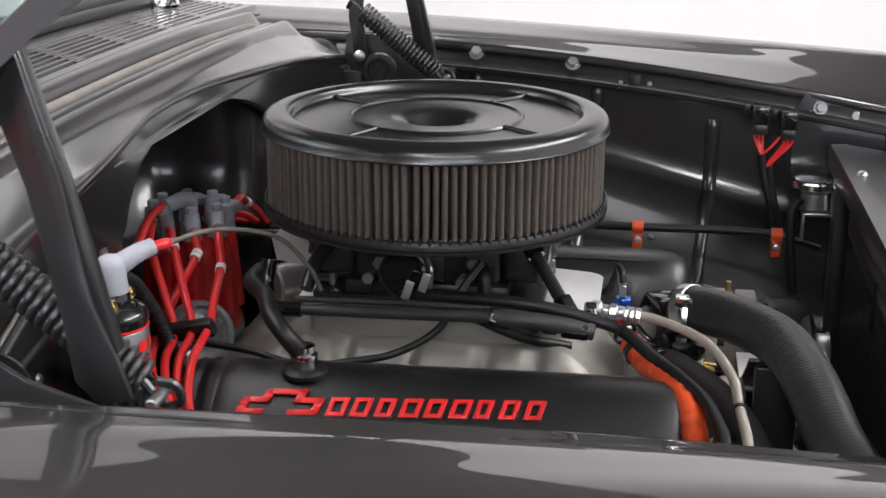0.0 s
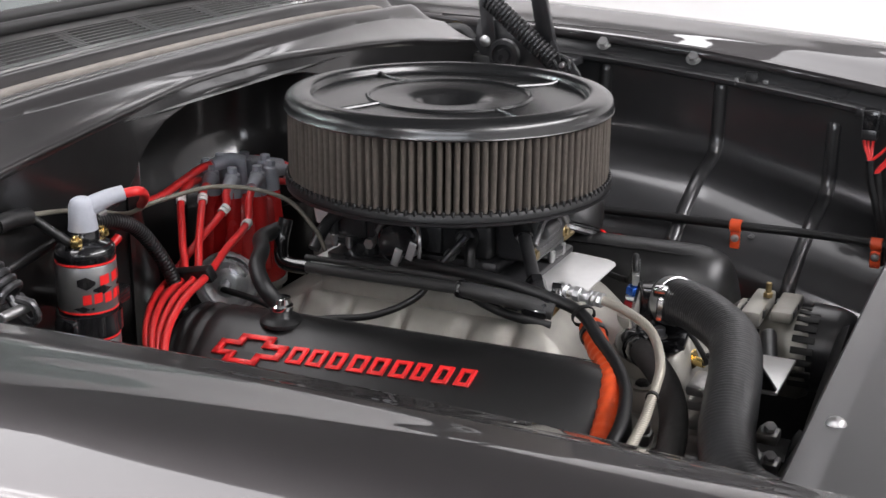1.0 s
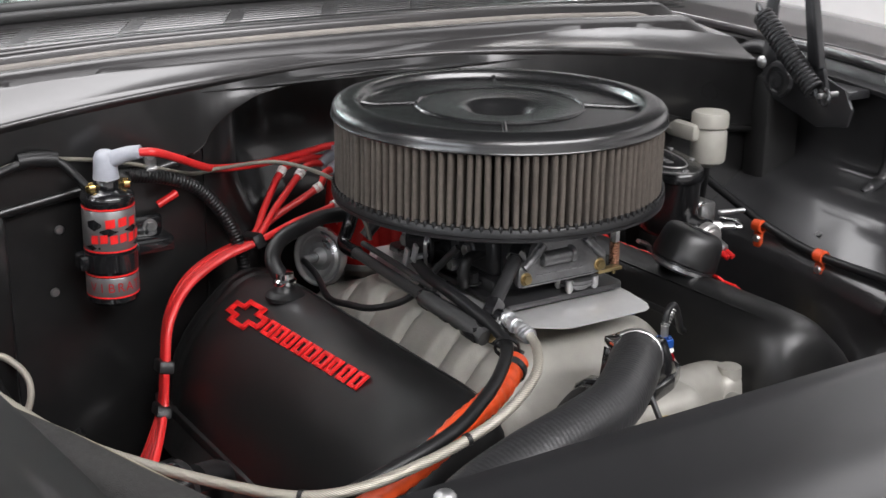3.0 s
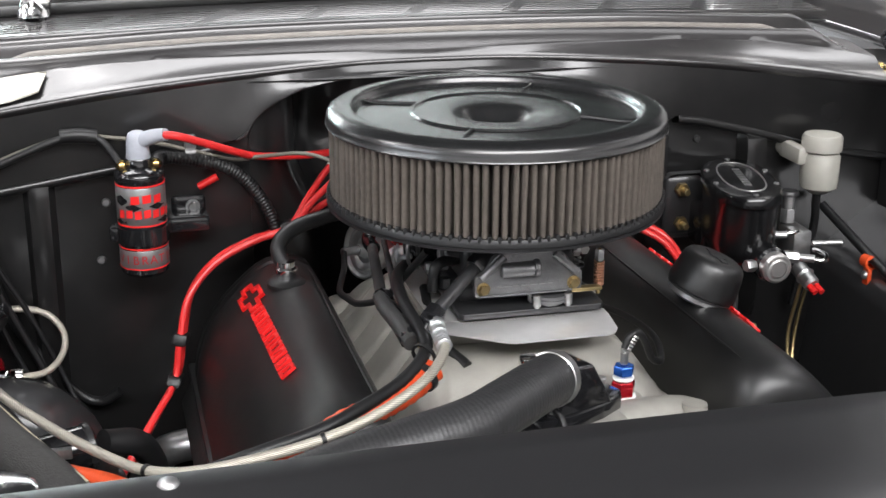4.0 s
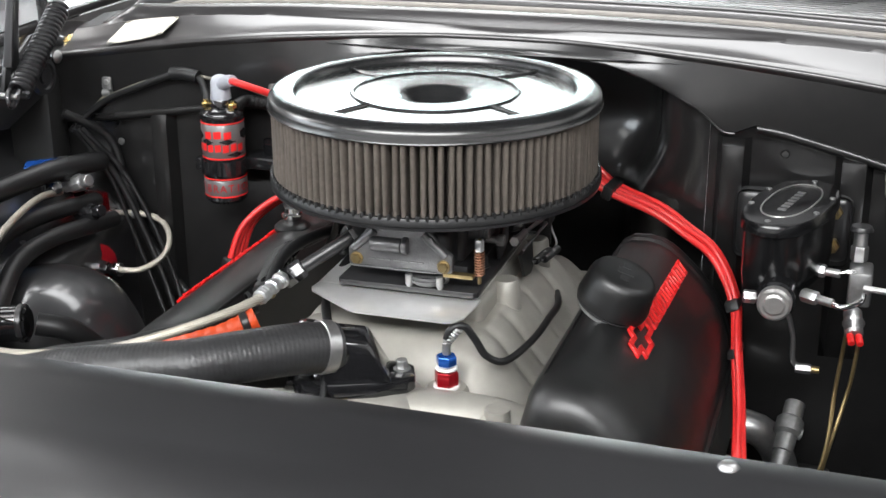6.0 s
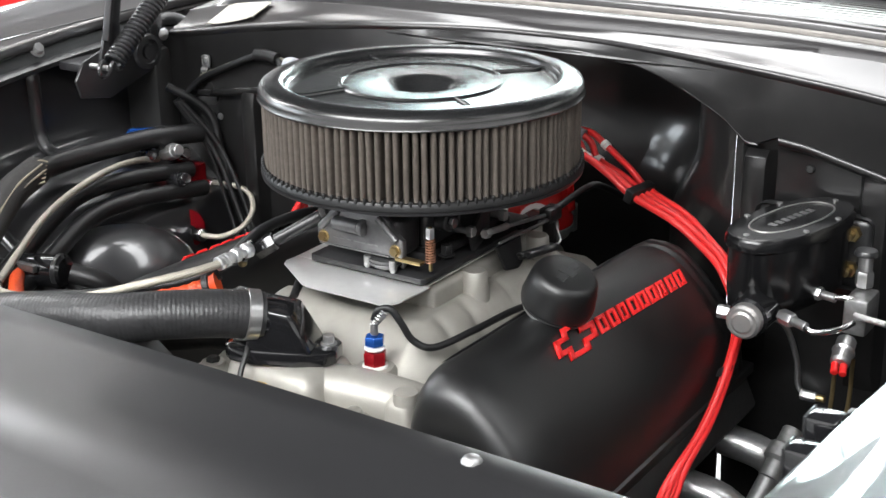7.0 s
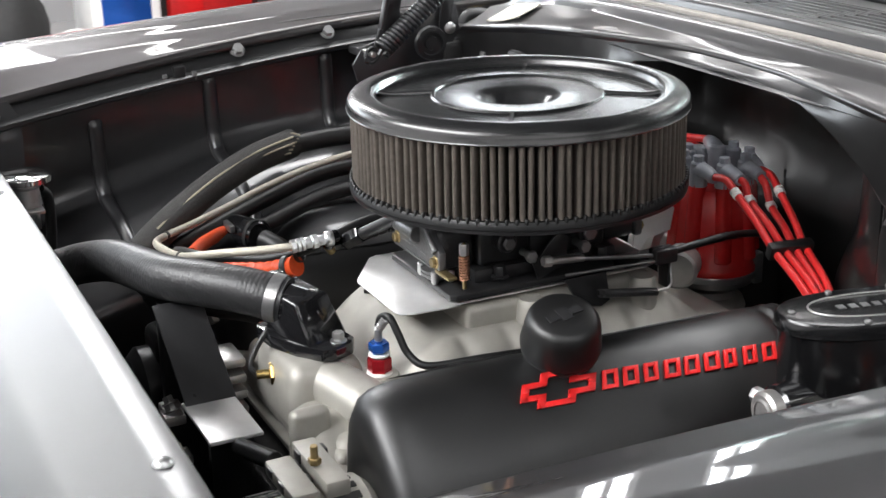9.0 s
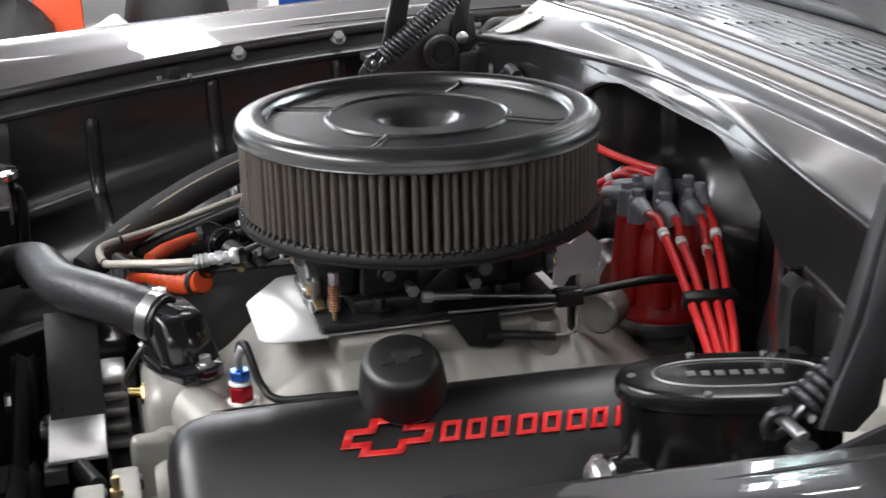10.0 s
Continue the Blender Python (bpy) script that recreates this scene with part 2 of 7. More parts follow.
def tube(pts, r, segs=12, n=8, ridge=0.0, pitch=0.006, flat=1.0, raw=False):
    path = [Vector(p) for p in pts] if raw else spline(pts, n)
    if ridge:
        fine = [path[0]]
        for a, b in zip(path, path[1:]):
            k = max(1, math.ceil((b - a).length / (pitch * 0.2)))
            fine += [a.lerp(b, (j + 1) / k) for j in range(k)]
        path = fine
    bm = bmesh.new()
    rings, up, dist = [], None, 0.0
    for i, q in enumerate(path):
        d = (path[min(i + 1, len(path) - 1)] - path[max(i - 1, 0)]).normalized()
        if up is None:
            up = d.orthogonal().normalized()
        up = (up - d * up.dot(d)).normalized()
        side = d.cross(up)
        if i:
            dist += (q - path[i - 1]).length
        rr = r(i / (len(path) - 1)) if callable(r) else r
        if ridge:
            rr += ridge * math.cos(2 * math.pi * dist / pitch)
        rings.append([bm.verts.new(q + up * (rr * math.cos(2 * math.pi * k / segs)) + side * (rr * flat * math.sin(2 * math.pi * k / segs))) for k in range(segs)])
    for a, b in zip(rings, rings[1:]):
        for k in range(segs):
            j = (k + 1) % segs
            bm.faces.new((a[k], a[j], b[j], b[k]))
    bm.faces.new(rings[0][::-1])
    bm.faces.new(rings[-1])
    return bm


def braided(pts, r, strands=8, pitch=0.020, amp=0.06):
    """A hose whose skin is woven of crossing strands."""
    path, fine = spline(pts, 8), []
    for a, b in zip(path, path[1:]):
        k = max(1, int((b - a).length / 0.0014))
        fine += [a.lerp(b, j / k) for j in range(k)]
    bm, rings, up, dist, segs = bmesh.new(), [], None, 0.0, 28
    tone = bm.verts.layers.float.new("weave_shade")
    for i, q in enumerate(fine):
        d = (fine[min(i + 1, len(fine) - 1)] - fine[max(i - 1, 0)]).normalized()
        up = d.orthogonal().normalized() if up is None else (up - d * up.dot(d)).normalized()
        side = d.cross(up)
        dist += (q - fine[i - 1]).length if i else 0
        row = []
        for k in range(segs):
            t, w = 2 * math.pi * k / segs, 2 * math.pi * dist / pitch
            rr = r * (1 + amp * max(math.cos(strands * t + w), math.cos(strands * t - w)))
            row.append(bm.verts.new(q + up * (rr * math.cos(t)) + side * (rr * math.sin(t))))
        rings.append(row)
    for a, b in zip(rings, rings[1:]):
        for k in range(segs):
            j = (k + 1) % segs
            bm.faces.new((a[k], a[j], b[j], b[k]))
    bm.faces.new(rings[0][::-1])
    bm.faces.new(rings[-1])
    # every other point gets the dark tone that stands for weave shade
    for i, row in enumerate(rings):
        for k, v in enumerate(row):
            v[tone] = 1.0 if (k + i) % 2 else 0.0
    return bm


def coil(a, b, r, wire, turns, segs=8, per=14):
    m, ln, pts = axis(a, b), (Vector(b) - Vector(a)).length, []
    for i in range(turns * per + 1):
        t = 2 * math.pi * i / per
        pts.append(m @ Vector((r * math.cos(t), r * math.sin(t), ln * i / (turns * per))))
    return tube(pts, wire, segs, raw=True)


def grid(rows, thick=None, close=False):
    """A sheet through rows of points; thick: a vector along which a second skin lies."""
    bm = bmesh.new()

    def sheet(off):
        vs = [[bm.verts.new(Vector(p) + off) for p in row] for row in rows]
        for a, b in zip(vs, vs[1:]):
            for k in range(len(a) - 1):
                bm.faces.new((a[k], a[k + 1], b[k + 1], b[k]))
        return vs

    one = sheet(Vector((0, 0, 0)))
    if thick is not None:
        two = sheet(Vector(thick))
        ring = lambda v: v[0] + [r[-1] for r in v[1:]] + v[-1][-2::-1] + [r[0] for r in v[-2:0:-1]]
        x, y = ring(one), ring(two)
        for k in range(len(x)):
            j = (k + 1) % len(x)
            bm.faces.new((x[k], x[j], y[j], y[k]))
    return bm


def prism(poly, m, depth, bevel=0.0):
    """A flat outline (x, y) raised along z by depth, laid at the pose m."""
    bm = bmesh.new()
    vs = [bm.verts.new((x, y, 0)) for x, y in poly]
    fc = bm.faces.new(vs)
    top = bmesh.ops.extrude_face_region(bm, geom=[fc])["geom"]
    for v in top:
        if isinstance(v, bmesh.types.BMVert):
            v.co.z += depth
    if bevel:
        bmesh.ops.recalc_face_normals(bm, faces=bm.faces)
        bmesh.ops.bevel(bm, geom=bm.edges[:], offset=bevel, segments=2, profile=0.5, affect="EDGES")
    bm.transform(m)
    return bm


def bolt(parent, p, n, r=0.008, h=0.005, material=None, washer=True, name="bolt"):
    p, n = Vector(p), Vector(n).normalized()
    bms = [hexnut(p + n * (0.0012 if washer else 0), p + n * h, r * 0.72)]
    if washer:
        bms.append(lathe([(0, 0), (r, 0), (r, 0.0012), (0, 0.0016)], 18, axis(p, p + n)))
    return part(name, merge(*bms), material or STEEL, parent)


def interp(x, xs, ys):
    return float(np.interp(x, xs, ys))


def smooth(a, b, x):
    t = min(1, max(0, (x - a) / (b - a)))
    return t * t * (3 - 2 * t)

# ---------- the room ----------
X0, X1, Y0, Y1 = -7.0, 5.2, -6.0, 8.0


def wall(name, a, b, material, label):
    ob = part(name, rbox(a, b, 0), material)
    return tagged(ob, label, "wall", kind="structure")


tagged(part("floor", rbox((X0, Y0, -0.1), (X1, Y1, 0), 0), FLOORM), "polished grey concrete showroom floor", "floor", kind="structure")
tagged(part("ceiling", rbox((X0, Y0, CEIL), (X1, Y1, CEIL + 0.15), 0), CEILM), "dark painted showroom ceiling above the car", "ceiling", kind="structure")
wall("wall_south", (X0, Y0 - 0.15, 0), (X1, Y0, CEIL), WALL, "plain white painted wall behind the camera")
# far walls with window openings: piers, a sill wall and a lintel, all one mesh


def window_wall(name, along, a0, a1, opens, place, sgn, label, material=None):
    """A wall with openings (from, to, sill, head): piers, sill pieces and lintels."""
    bms, last = [], a0
    box3 = (lambda p, q, z0, z1: rbox((p, place, z0), (q, place + sgn * 0.15, z1), 0)) if along == "x" else (lambda p, q, z0, z1: rbox((place, p, z0), (place + sgn * 0.15, q, z1), 0))
    for p, q, lo, hi in sorted(opens):
        bms += [box3(last, p, 0, CEIL), box3(p, q, 0, lo), box3(p, q, hi, CEIL)]
        last = q
    bms.append(box3(last, a1, 0, CEIL))
    return tagged(part(name, merge(*bms), material or DARKWALL), label, "wall", kind="structure")


NORTH = [(-5.6, -4.1, 1.3, 3.2), (-3.9, -2.4, 1.3, 3.2), (-2.2, -0.6, 1.3, 3.2)]
WEST = [(-5.0, -2.8, 1.3, 3.4), (-2.5, -0.3, 1.3, 3.4), (3.5, 4.0, 1.9, 2.9), (4.6, 5.1, 1.9, 2.9)]
# daylight is stronger towards the passenger side
window_wall("wall_north", "x", X0, X1, NORTH, Y1, 1, "grey painted wall with tall windows")
window_wall("wall_west", "y", Y0, Y1, WEST, X0, -1, "grey painted workshop wall with windows")
window_wall("wall_east", "y", Y0, Y1, [], X1, 1, "plain white painted showroom wall", WALL)
n_win = 0
for along, opens, place, watts, out in (("x", NORTH, Y1, 95, 1), ("y", WEST, X0, 52, -1)):
    for p, q, lo, hi in opens:
        n_win += 1
        w = thing(f"window_{n_win}", "white framed window with daylight behind it", "window", "windows", "structure")
        mid = (lo + hi) / 2
        if along == "x":
            bars = [rbox((p, place, z - 0.03), (q, place + 0.06, z + 0.03), 0.004) for z in (lo + 0.03, mid, hi - 0.03)] + [rbox((t - 0.03, place - 0.002, lo), (t + 0.03, place + 0.058, hi), 0.004) for t in (p + 0.03, (p + q) / 2, q - 0.03)]
            eye, at = ((p + q) / 2, place + 0.1, mid), ((p + q) / 2, 0, mid)
        else:
            u, v = sorted((place, place + out * 0.06))
            bars = [rbox((u, p, z - 0.03), (v, q, z + 0.03), 0.004) for z in (lo + 0.03, mid, hi - 0.03)] + [rbox((u - out * 0.002, t - 0.03, lo), (v - out * 0.002, t + 0.03, hi), 0.004) for t in (p + 0.03, (p + q) / 2, q - 0.03)]
            eye, at = (place + out * 0.1, (p + q) / 2, mid), (0, (p + q) / 2, mid)
        area("window_light", q - p, hi - lo, watts * (hi - lo) * (0.45 if along == "y" and p > 3 else 1 if along == "y" else 1.45 if p > -4 else 1.0), eye, at, (0.93, 0.97, 1.0))
        part("window_frame", merge(*bars), WALL, w)

# ceiling lamps: rows of fluorescent battens along the room
for x, y in [(x, y) for x in (-5.6, -3.3, -1.3, -0.7) for y in (-3.4, -1.2, 1.0, 3.2)] + [(x, y) for x in (2.7, 3.7) for y in (-3.4, 3.2)] + [(-1.3, 6.4), (-3.0, 6.4)]:
    lamp = thing("ceiling_lamp", "long white fluorescent batten lamp on the ceiling", "ceiling lamp", "ceiling lamps")
    part("housing", rbox((x - 0.13, y - 0.75, CEIL - 0.06), (x + 0.13, y + 0.75, CEIL - 0.002), 0.008), WALL, lamp)
    part("diffuser", merge(*[rod((x + s, y - 0.72, CEIL - 0.085), (x + s, y + 0.72, CEIL - 0.085), 0.024) for s in (-0.06, 0.06)]), TUBE, lamp, "glowing tube")
panel_lamp = thing("panel_lamp", "square white ceiling panel lamp with two panes", "ceiling lamp")
part("frame", rbox((-3.12, 3.70, CEIL - 0.05), (-2.48, 4.30, CEIL - 0.002), 0.006), WALL, panel_lamp)
for x in (-3.09, -2.78):
    part("pane", rbox((x, 3.73, CEIL - 0.056), (x + 0.27, 4.27, CEIL - 0.048), 0.002), TUBE, panel_lamp, "glowing pane")
area("ceiling_light_front", 4.5, 1.8, 480, (0, -3.2, CEIL - 0.12), (0, -2.2, 0))
area("ceiling_light_east", 1.2, 3.4, 45, (2.2, -0.2, CEIL - 0.12), (2.0, -0.2, 0))
# added fill light that brightens the east wall, with no real fixture
area("east_wall_fill", 0.3, 7.0, 50, (4.3, 0.8, CEIL - 0.12), (5.2, 0.8, 1.6))
area("ceiling_light_middle", 3.0, 2.2, 140, (-0.5, 1.2, CEIL - 0.12), (-0.5, 1.2, 0))
area("ceiling_light_north", 3.2, 0.4, 100, (-2.3, 6.2, CEIL - 0.12), (-2.3, 5.6, 0))
for x in (-3.3, -5.6):
    area("ceiling_light_west", 0.34, 6.4, 140, (x, 0.0, CEIL - 0.12), (x + 0.9, 0, 0))

# far workshop things beyond the passenger side
bench = thing("workbench", "long workbench with a pale top by the far wall", "workbench")
part("top", rbox((-5.4, -2.6, 0.82), (-4.7, 0.9, 0.88), 0.01), WALL, bench)
for y in (-2.5, -0.8, 0.8):
    part("leg", rbox((-5.35, y - 0.04, 0), (-4.75, y + 0.04, 0.82), 0.005), DARK, bench)
for i, (y, c, h, d) in enumerate(((-2.3, RED, 0.28, 0.35), (-1.7, WHITE, 0.2, 0.3), (-1.25, DARK, 0.34, 0.25), (-0.6, IVORY, 0.16, 0.4), (0.0, BLUEANOD, 0.3, 0.2), (0.45, RED, 0.22, 0.4))):
    bx = part("storage_box", rbox((-5.25, y - d / 2, 0.88), (-4.85, y + d / 2, 0.88 + h), 0.02), c)
    tagged(bx, "plain storage box resting on the far workbench", "box", "boxes on the bench")
def heap(name, label, cx, cy, w, d, h, material, seed):
    """A slumped soft heap standing on the floor."""
    rg = random.Random(seed)
    bm = bmesh.new()
    bmesh.ops.create_icosphere(bm, subdivisions=3, radius=1)
    for v in bm.verts:
        k = 1 + 0.18 * noise.noise(v.co * 2.2 + Vector((seed, rg.uniform(0, 0.05), 0)))
        v.co = Vector((cx + v.co.x * w * k, cy + v.co.y * d * k, max(0.0, h * 0.45 + v.co.z * h * 0.55 * k)))
    tagged(part(name, bm, material), label, "heap", "clutter by the bench")


heap("tarpaulin", "black crumpled tarpaulin heap on the floor", -4.7, -0.62, 0.25, 0.22, 0.52, DARK, 1)
heap("dust_sheet", "white crumpled dust sheet lying on the floor", -4.6, -0.20, 0.22, 0.16, 0.40, WHITE, 2)
heap("tarpaulin", "black crumpled tarpaulin heap on the floor", -4.9, 0.10, 0.3, 0.24, 0.60, DARK, 3)
heap("dust_sheet", "white crumpled dust sheet lying on the floor", -4.5, 0.38, 0.25, 0.14, 0.36, WHITE, 4)
for cx, cy, w, d, h, m_, lb in ((-4.85, -0.40, 0.16, 0.10, 0.5, ORANGE, "dull orange crate standing on the workshop floor"), (-4.8, 0.62, 0.2, 0.15, 0.62, WHITE, "white carton with a blue panel on the floor"), (-4.9, 0.95, 0.2, 0.12, 0.5, REDCAP, "red tool chest standing on the workshop floor")):
    bx = tagged(part("storage_box", rbox((cx - w, cy - d, 0), (cx + w, cy + d, h), 0.02), m_), lb, "box", "boxes on the floor")
    if m_ is WHITE:
        part("panel", rbox((cx + w, cy - d * 0.7, h * 0.35), (cx + w + 0.004, cy + d * 0.7, h * 0.85), 0.001), BLUEANOD, bx, "blue printed panel")
far = thing("far_car", "bright red car parked far behind in the workshop", "car")
part("body", grid([[(-4.6 + dx, y, z) for dx, z in ((0, 0.25), (0.03, 0.6), (0.12, 0.82), (0.5, 0.9), (1.2, 0.9), (1.6, 0.8), (1.68, 0.5), (1.7, 0.25))] for y in (0.95, 1.05, 1.75, 3.95, 4.25)], (0, 0, -0.05)), REDCAP, far)
part("roof", rbox((-4.3, 1.95, 0.86), (-3.1, 3.55, 1.3), 0.18, 4), WHITE, far)
for x in (-4.55, -2.95):
    for y in (1.45, 3.65):
        part("wheel", rod((x - 0.06, y, 0.3), (x + 0.06, y, 0.3), 0.3, 24, 0.03), RUBBER, far)

# ---------- the car's body ----------
car = thing("car", "dark charcoal metallic classic car with its bonnet open", "car")
LIPY = (-1.2, -0.45, -0.35, -0.25, -0.1, 0.05, 0.2, 0.5, 1.4)
LIPX = (0.50, 0.602, 0.616, 0.633, 0.662, 0.686, 0.702, 0.72, 0.74)
LIPZ = (0.86, 0.936, 0.947, 0.957, 0.969, 0.976, 0.981, 0.985, 0.99)
CRZ = ((-1.2, -0.57, -0.34, -0.07, 0.15, 0.5, 1.4), (0.93, 0.972, 0.981, 0.988, 0.994, 1.0, 1.0))


LIPW = (0.5, 3, 3, 3, 3, 3, 3, 1, 0.5)
LIPXF, LIPZF = np.polyfit(LIPY, LIPX, 5, w=LIPW), np.polyfit(LIPY, LIPZ, 5, w=LIPW)
CRF = np.polyfit(*CRZ, 4, w=(0.5, 2, 3, 3, 3, 1, 0.5))


def lip(y):
    return float(np.polyval(LIPXF, y)), float(np.polyval(LIPZF, y))


INNER = [(v.x, v.y) for v in spline([(-0.002, 0.16, 0), (0.0, 0.10, 0), (0.001, 0.05, 0), (0.003, 0.018, 0), (0.014, -0.004, 0), (0.036, -0.015, 0), (0.075, -0.029, 0), (0.12, -0.060, 0), (0.156, -0.090, 0), (0.168, -0.108, 0), (0.172, -0.15, 0), (0.178, -0.42, 0)], 3)]


def inner(y, across, rise):
    """A point of the inner wing panel, counted inwards and upwards from its crease."""
    return interp(y, (-0.62, -0.308, -0.134, 0.05, 0.4), (0.640, 0.673, 0.694, 0.706, 0.715)) - across, interp(y, (-0.62, -0.38, -0.308, -0.134, 0.0, 0.4), (0.705, 0.755, 0.772, 0.812, 0.822, 0.828)) + rise


YS = [-1.2 + 0.025 * k for k in range(105)]
for s in (-1, 1):
    rows = []
    for y in YS:
        x, z = lip(y)
        zc = float(np.polyval(CRF, y)) + 0.003
        d = zc - z
        edge = [(x + 0.004, z - 0.014), (x - 0.0006, z - 0.010), (x - 0.001, z - 0.004), (x + 0.0015, z + 0.0005), (x + 0.006, z + 0.0022)]
        top = spline([(x + 0.006, z + 0.0022, 0), (x + 0.030, z + 0.0022 + 0.26 * d, 0), (x + 0.055, z + 0.0022 + 0.53 * d, 0), (x + 0.085, z + 0.80 * d, 0), (x + 0.112, zc - 0.0013, 0), (x + 0.140, zc, 0), (x + 0.170, zc - 0.0025, 0), (x + 0.200, zc - 0.010, 0), (x + 0.232, zc - 0.026, 0), (x + 0.262, zc - 0.054, 0), (x + 0.285, zc - 0.097, 0), (x + 0.300, zc - 0.17, 0), (x + 0.306, 0.62, 0), (x + 0.29, 0.3, 0)], 6)
        rows.append([(s * px, y, pz) for px, pz in edge + [(v.x, v.y) for v in top[1:]]])
    fender = part("fender", grid(rows), PAINT, car, "smooth charcoal metallic front wing")
    # dark gutter rail under the wing's lip, with its bolts
    rows = []
    for y in [v for v in YS if -0.62 < v < 0.30]:
        x, z = lip(y)
        rows.append([(s * px, y, pz) for px, pz in ((x + 0.02, z - 0.004), (x + 0.012, z - 0.010), (x + 0.002, z - 0.017), (x - 0.002, z - 0.029), (x - 0.010, z - 0.032), (x - 0.013, z - 0.034), (x - 0.0125, z - 0.039))])
    rail = part("gutter_rail", grid(rows, (s * 0.004, 0, -0.003)), SATIN, car, "black painted rail with large bolts")
    for y in (-0.097, 0.051):
        x, z = lip(y)
        bolt(rail, (s * (x + 0.002), y, z - 0.014), (-s, 0, 0.75), 0.0115, 0.009)
    for y in (-0.19,):
        x, z = lip(y)
        part("rubber_bumper", rbox((s * (x - 0.003) - 0.006, y - 0.009, z - 0.040), (s * (x - 0.003) + 0.006, y + 0.009, z - 0.016), 0.003), RUBBER, rail)
        for d in (-0.021, 0.021):
            part("clip", rbox((s * (x - 0.005) - 0.004, y + d - 0.0035, z - 0.038), (s * (x - 0.005) + 0.004, y + d + 0.0035, z - 0.026), 0.0015), OLDSTEEL, rail)
    # pressed inner panel: upright face, crease, shelf over the wheel arch and inner drop
    rows = [[(s * inner(y, a, b)[0], y, inner(y, a, b)[1]) for y in [-0.62 + 0.03 * j for j in range(33)]] for a, b in INNER]
    panel = part("inner_fender", grid(rows, (s * 0.003, 0, 0)), BAY, car, "glossy black pressed inner wing panel with beads")
    for y in (-0.308, -0.134, 0.052):
        pts = [(s * (inner(y, a, b)[0] - 0.001 * (b > 0)), y + 0.10 * a, inner(y, a, b)[1] - 0.0006) for a, b in [(0, 0.105), (0, 0.085)] + INNER[3:-4 if y < 0 else 17]]
        part("bead", tube(pts, lambda t: 0.0105 * min(1, 0.45 + 9 * t, 0.45 + 9 * (1 - t)), 14, 5), BAY, panel, "bold rounded bead")
    for y in (-0.225, 0.055):
        x, z = inner(y, 0.13, -0.066)
        bolt(panel, (s * x, y, z), (-s * 0.4, 0, 0.9), 0.0045, 0.003, OLDSTEEL)

part("arch_bulge", moved(lathe([(0.155, -0.14), (0.150, -0.06), (0.138, -0.02), (0.115, 0.022), (0.085, 0.047), (0.05, 0.061), (0, 0.067)], 40), Matrix.Translation((-0.525, 0.0, 0.675)) @ Matrix.Diagonal((0.85, 1.05, 1.0, 1.0))), BAY, car, "glossy black domed arch panel")
# radiator support: fillet strip, fold and long satin cover sloping to the grille
rows = []
for y, z in ((-0.466, 0.845), (-0.463, 0.871), (-0.466, 0.876), (-0.488, 0.8775), (-0.492, 0.876), (-0.55, 0.868), (-0.618, 0.858), (-0.622, 0.854), (-0.70, 0.83), (-0.95, 0.75), (-1.0, 0.5)):
    rows.append([(x, y + 0.00, z - 0.004 * (x / 0.5) ** 2) for x in [-0.56 + 0.04 * k for k in range(29)]])
support = part("radiator_cover", grid(rows, (0, 0, -0.003)), SUPPORT, car, "satin grey sheet cover over the radiator with dome screws")
for x in (-0.375, 0.372):
    part("dome_screw", lathe([(0, 0.0055), (0.003, 0.0052), (0.0058, 0.0036), (0.0076, 0.001), (0.0078, 0), (0, 0)], 20, Matrix.Translation((x, -0.484, 0.8745))), STEEL, support)
for s in (-1, 1):
    part("end_bracket", prism([(-0.56, 0.70), (-0.425, 0.70), (-0.415, 0.905), (-0.43, 0.932), (-0.54, 0.92)], Matrix(((0, 0, s, s * 0.602), (1, 0, 0, 0), (0, 1, 0, 0), (0, 0, 0, 1))), 0.004), BAY, car, "black bracket at the end of the radiator cover")
    for y, z, x in ((-0.452, 0.914, 0.600), (-0.501, 0.904, 0.600)):
        bolt(support, (s * x, y, z), (-s, -0.1, 0.3), 0.0100, 0.008, OLDSTEEL)
    part("support_post", rbox((s * 0.50 - 0.03, -0.50, 0.40), (s * 0.50 + 0.03, -0.468, 0.85), 0.006), BAY, car)
rad = thing("radiator", "black radiator with finned core under its cover", "radiator")
part("core", rbox((-0.33, -0.525, 0.42), (0.33, -0.475, 0.80), 0.003), DARK, rad)
part("tank", rbox((-0.36, -0.53, 0.795), (0.36, -0.47, 0.842), 0.012, 3), SATIN, rad)
for k in range(40):
    part("fin", rbox((-0.32 + 0.0164 * k, -0.474, 0.44), (-0.318 + 0.0164 * k, -0.468, 0.79), 0), SATIN, rad)

# cowl: folded sheet in front of the windscreen, its front flange bowed in plan
AX = (0.0, 0.08, 0.15, 0.22, 0.30, 0.40, 0.50, 0.55, 0.62, 0.72)
E1Y = (0.283, 0.279, 0.268, 0.257, 0.248, 0.2440, 0.2425, 0.242, 0.242, 0.243)
E1Z = (1.0125, 1.0125, 1.0115, 1.009, 1.0045, 0.995, 0.9815, 0.974, 0.963, 0.950)
E2Z = (1.0215, 1.0215, 1.0215, 1.021, 1.0205, 1.018, 1.008, 1.001, 0.988, 0.968)
E1F, E2F = spline(list(zip(AX, E1Y, E1Z)), 6), spline([(x, 0.2925, z) for x, z in zip(AX, E2Z)], 6)


def front_edge(x):
    xs = [v.x for v in E1F]
    return interp(abs(x), xs, [v.y for v in E1F]), interp(abs(x), xs, [v.z for v in E1F])


def crease_z(x):
    return interp(abs(x), [v.x for v in E2F], [v.z for v in E2F])


def drop(x):
    return 0.036 * x * x


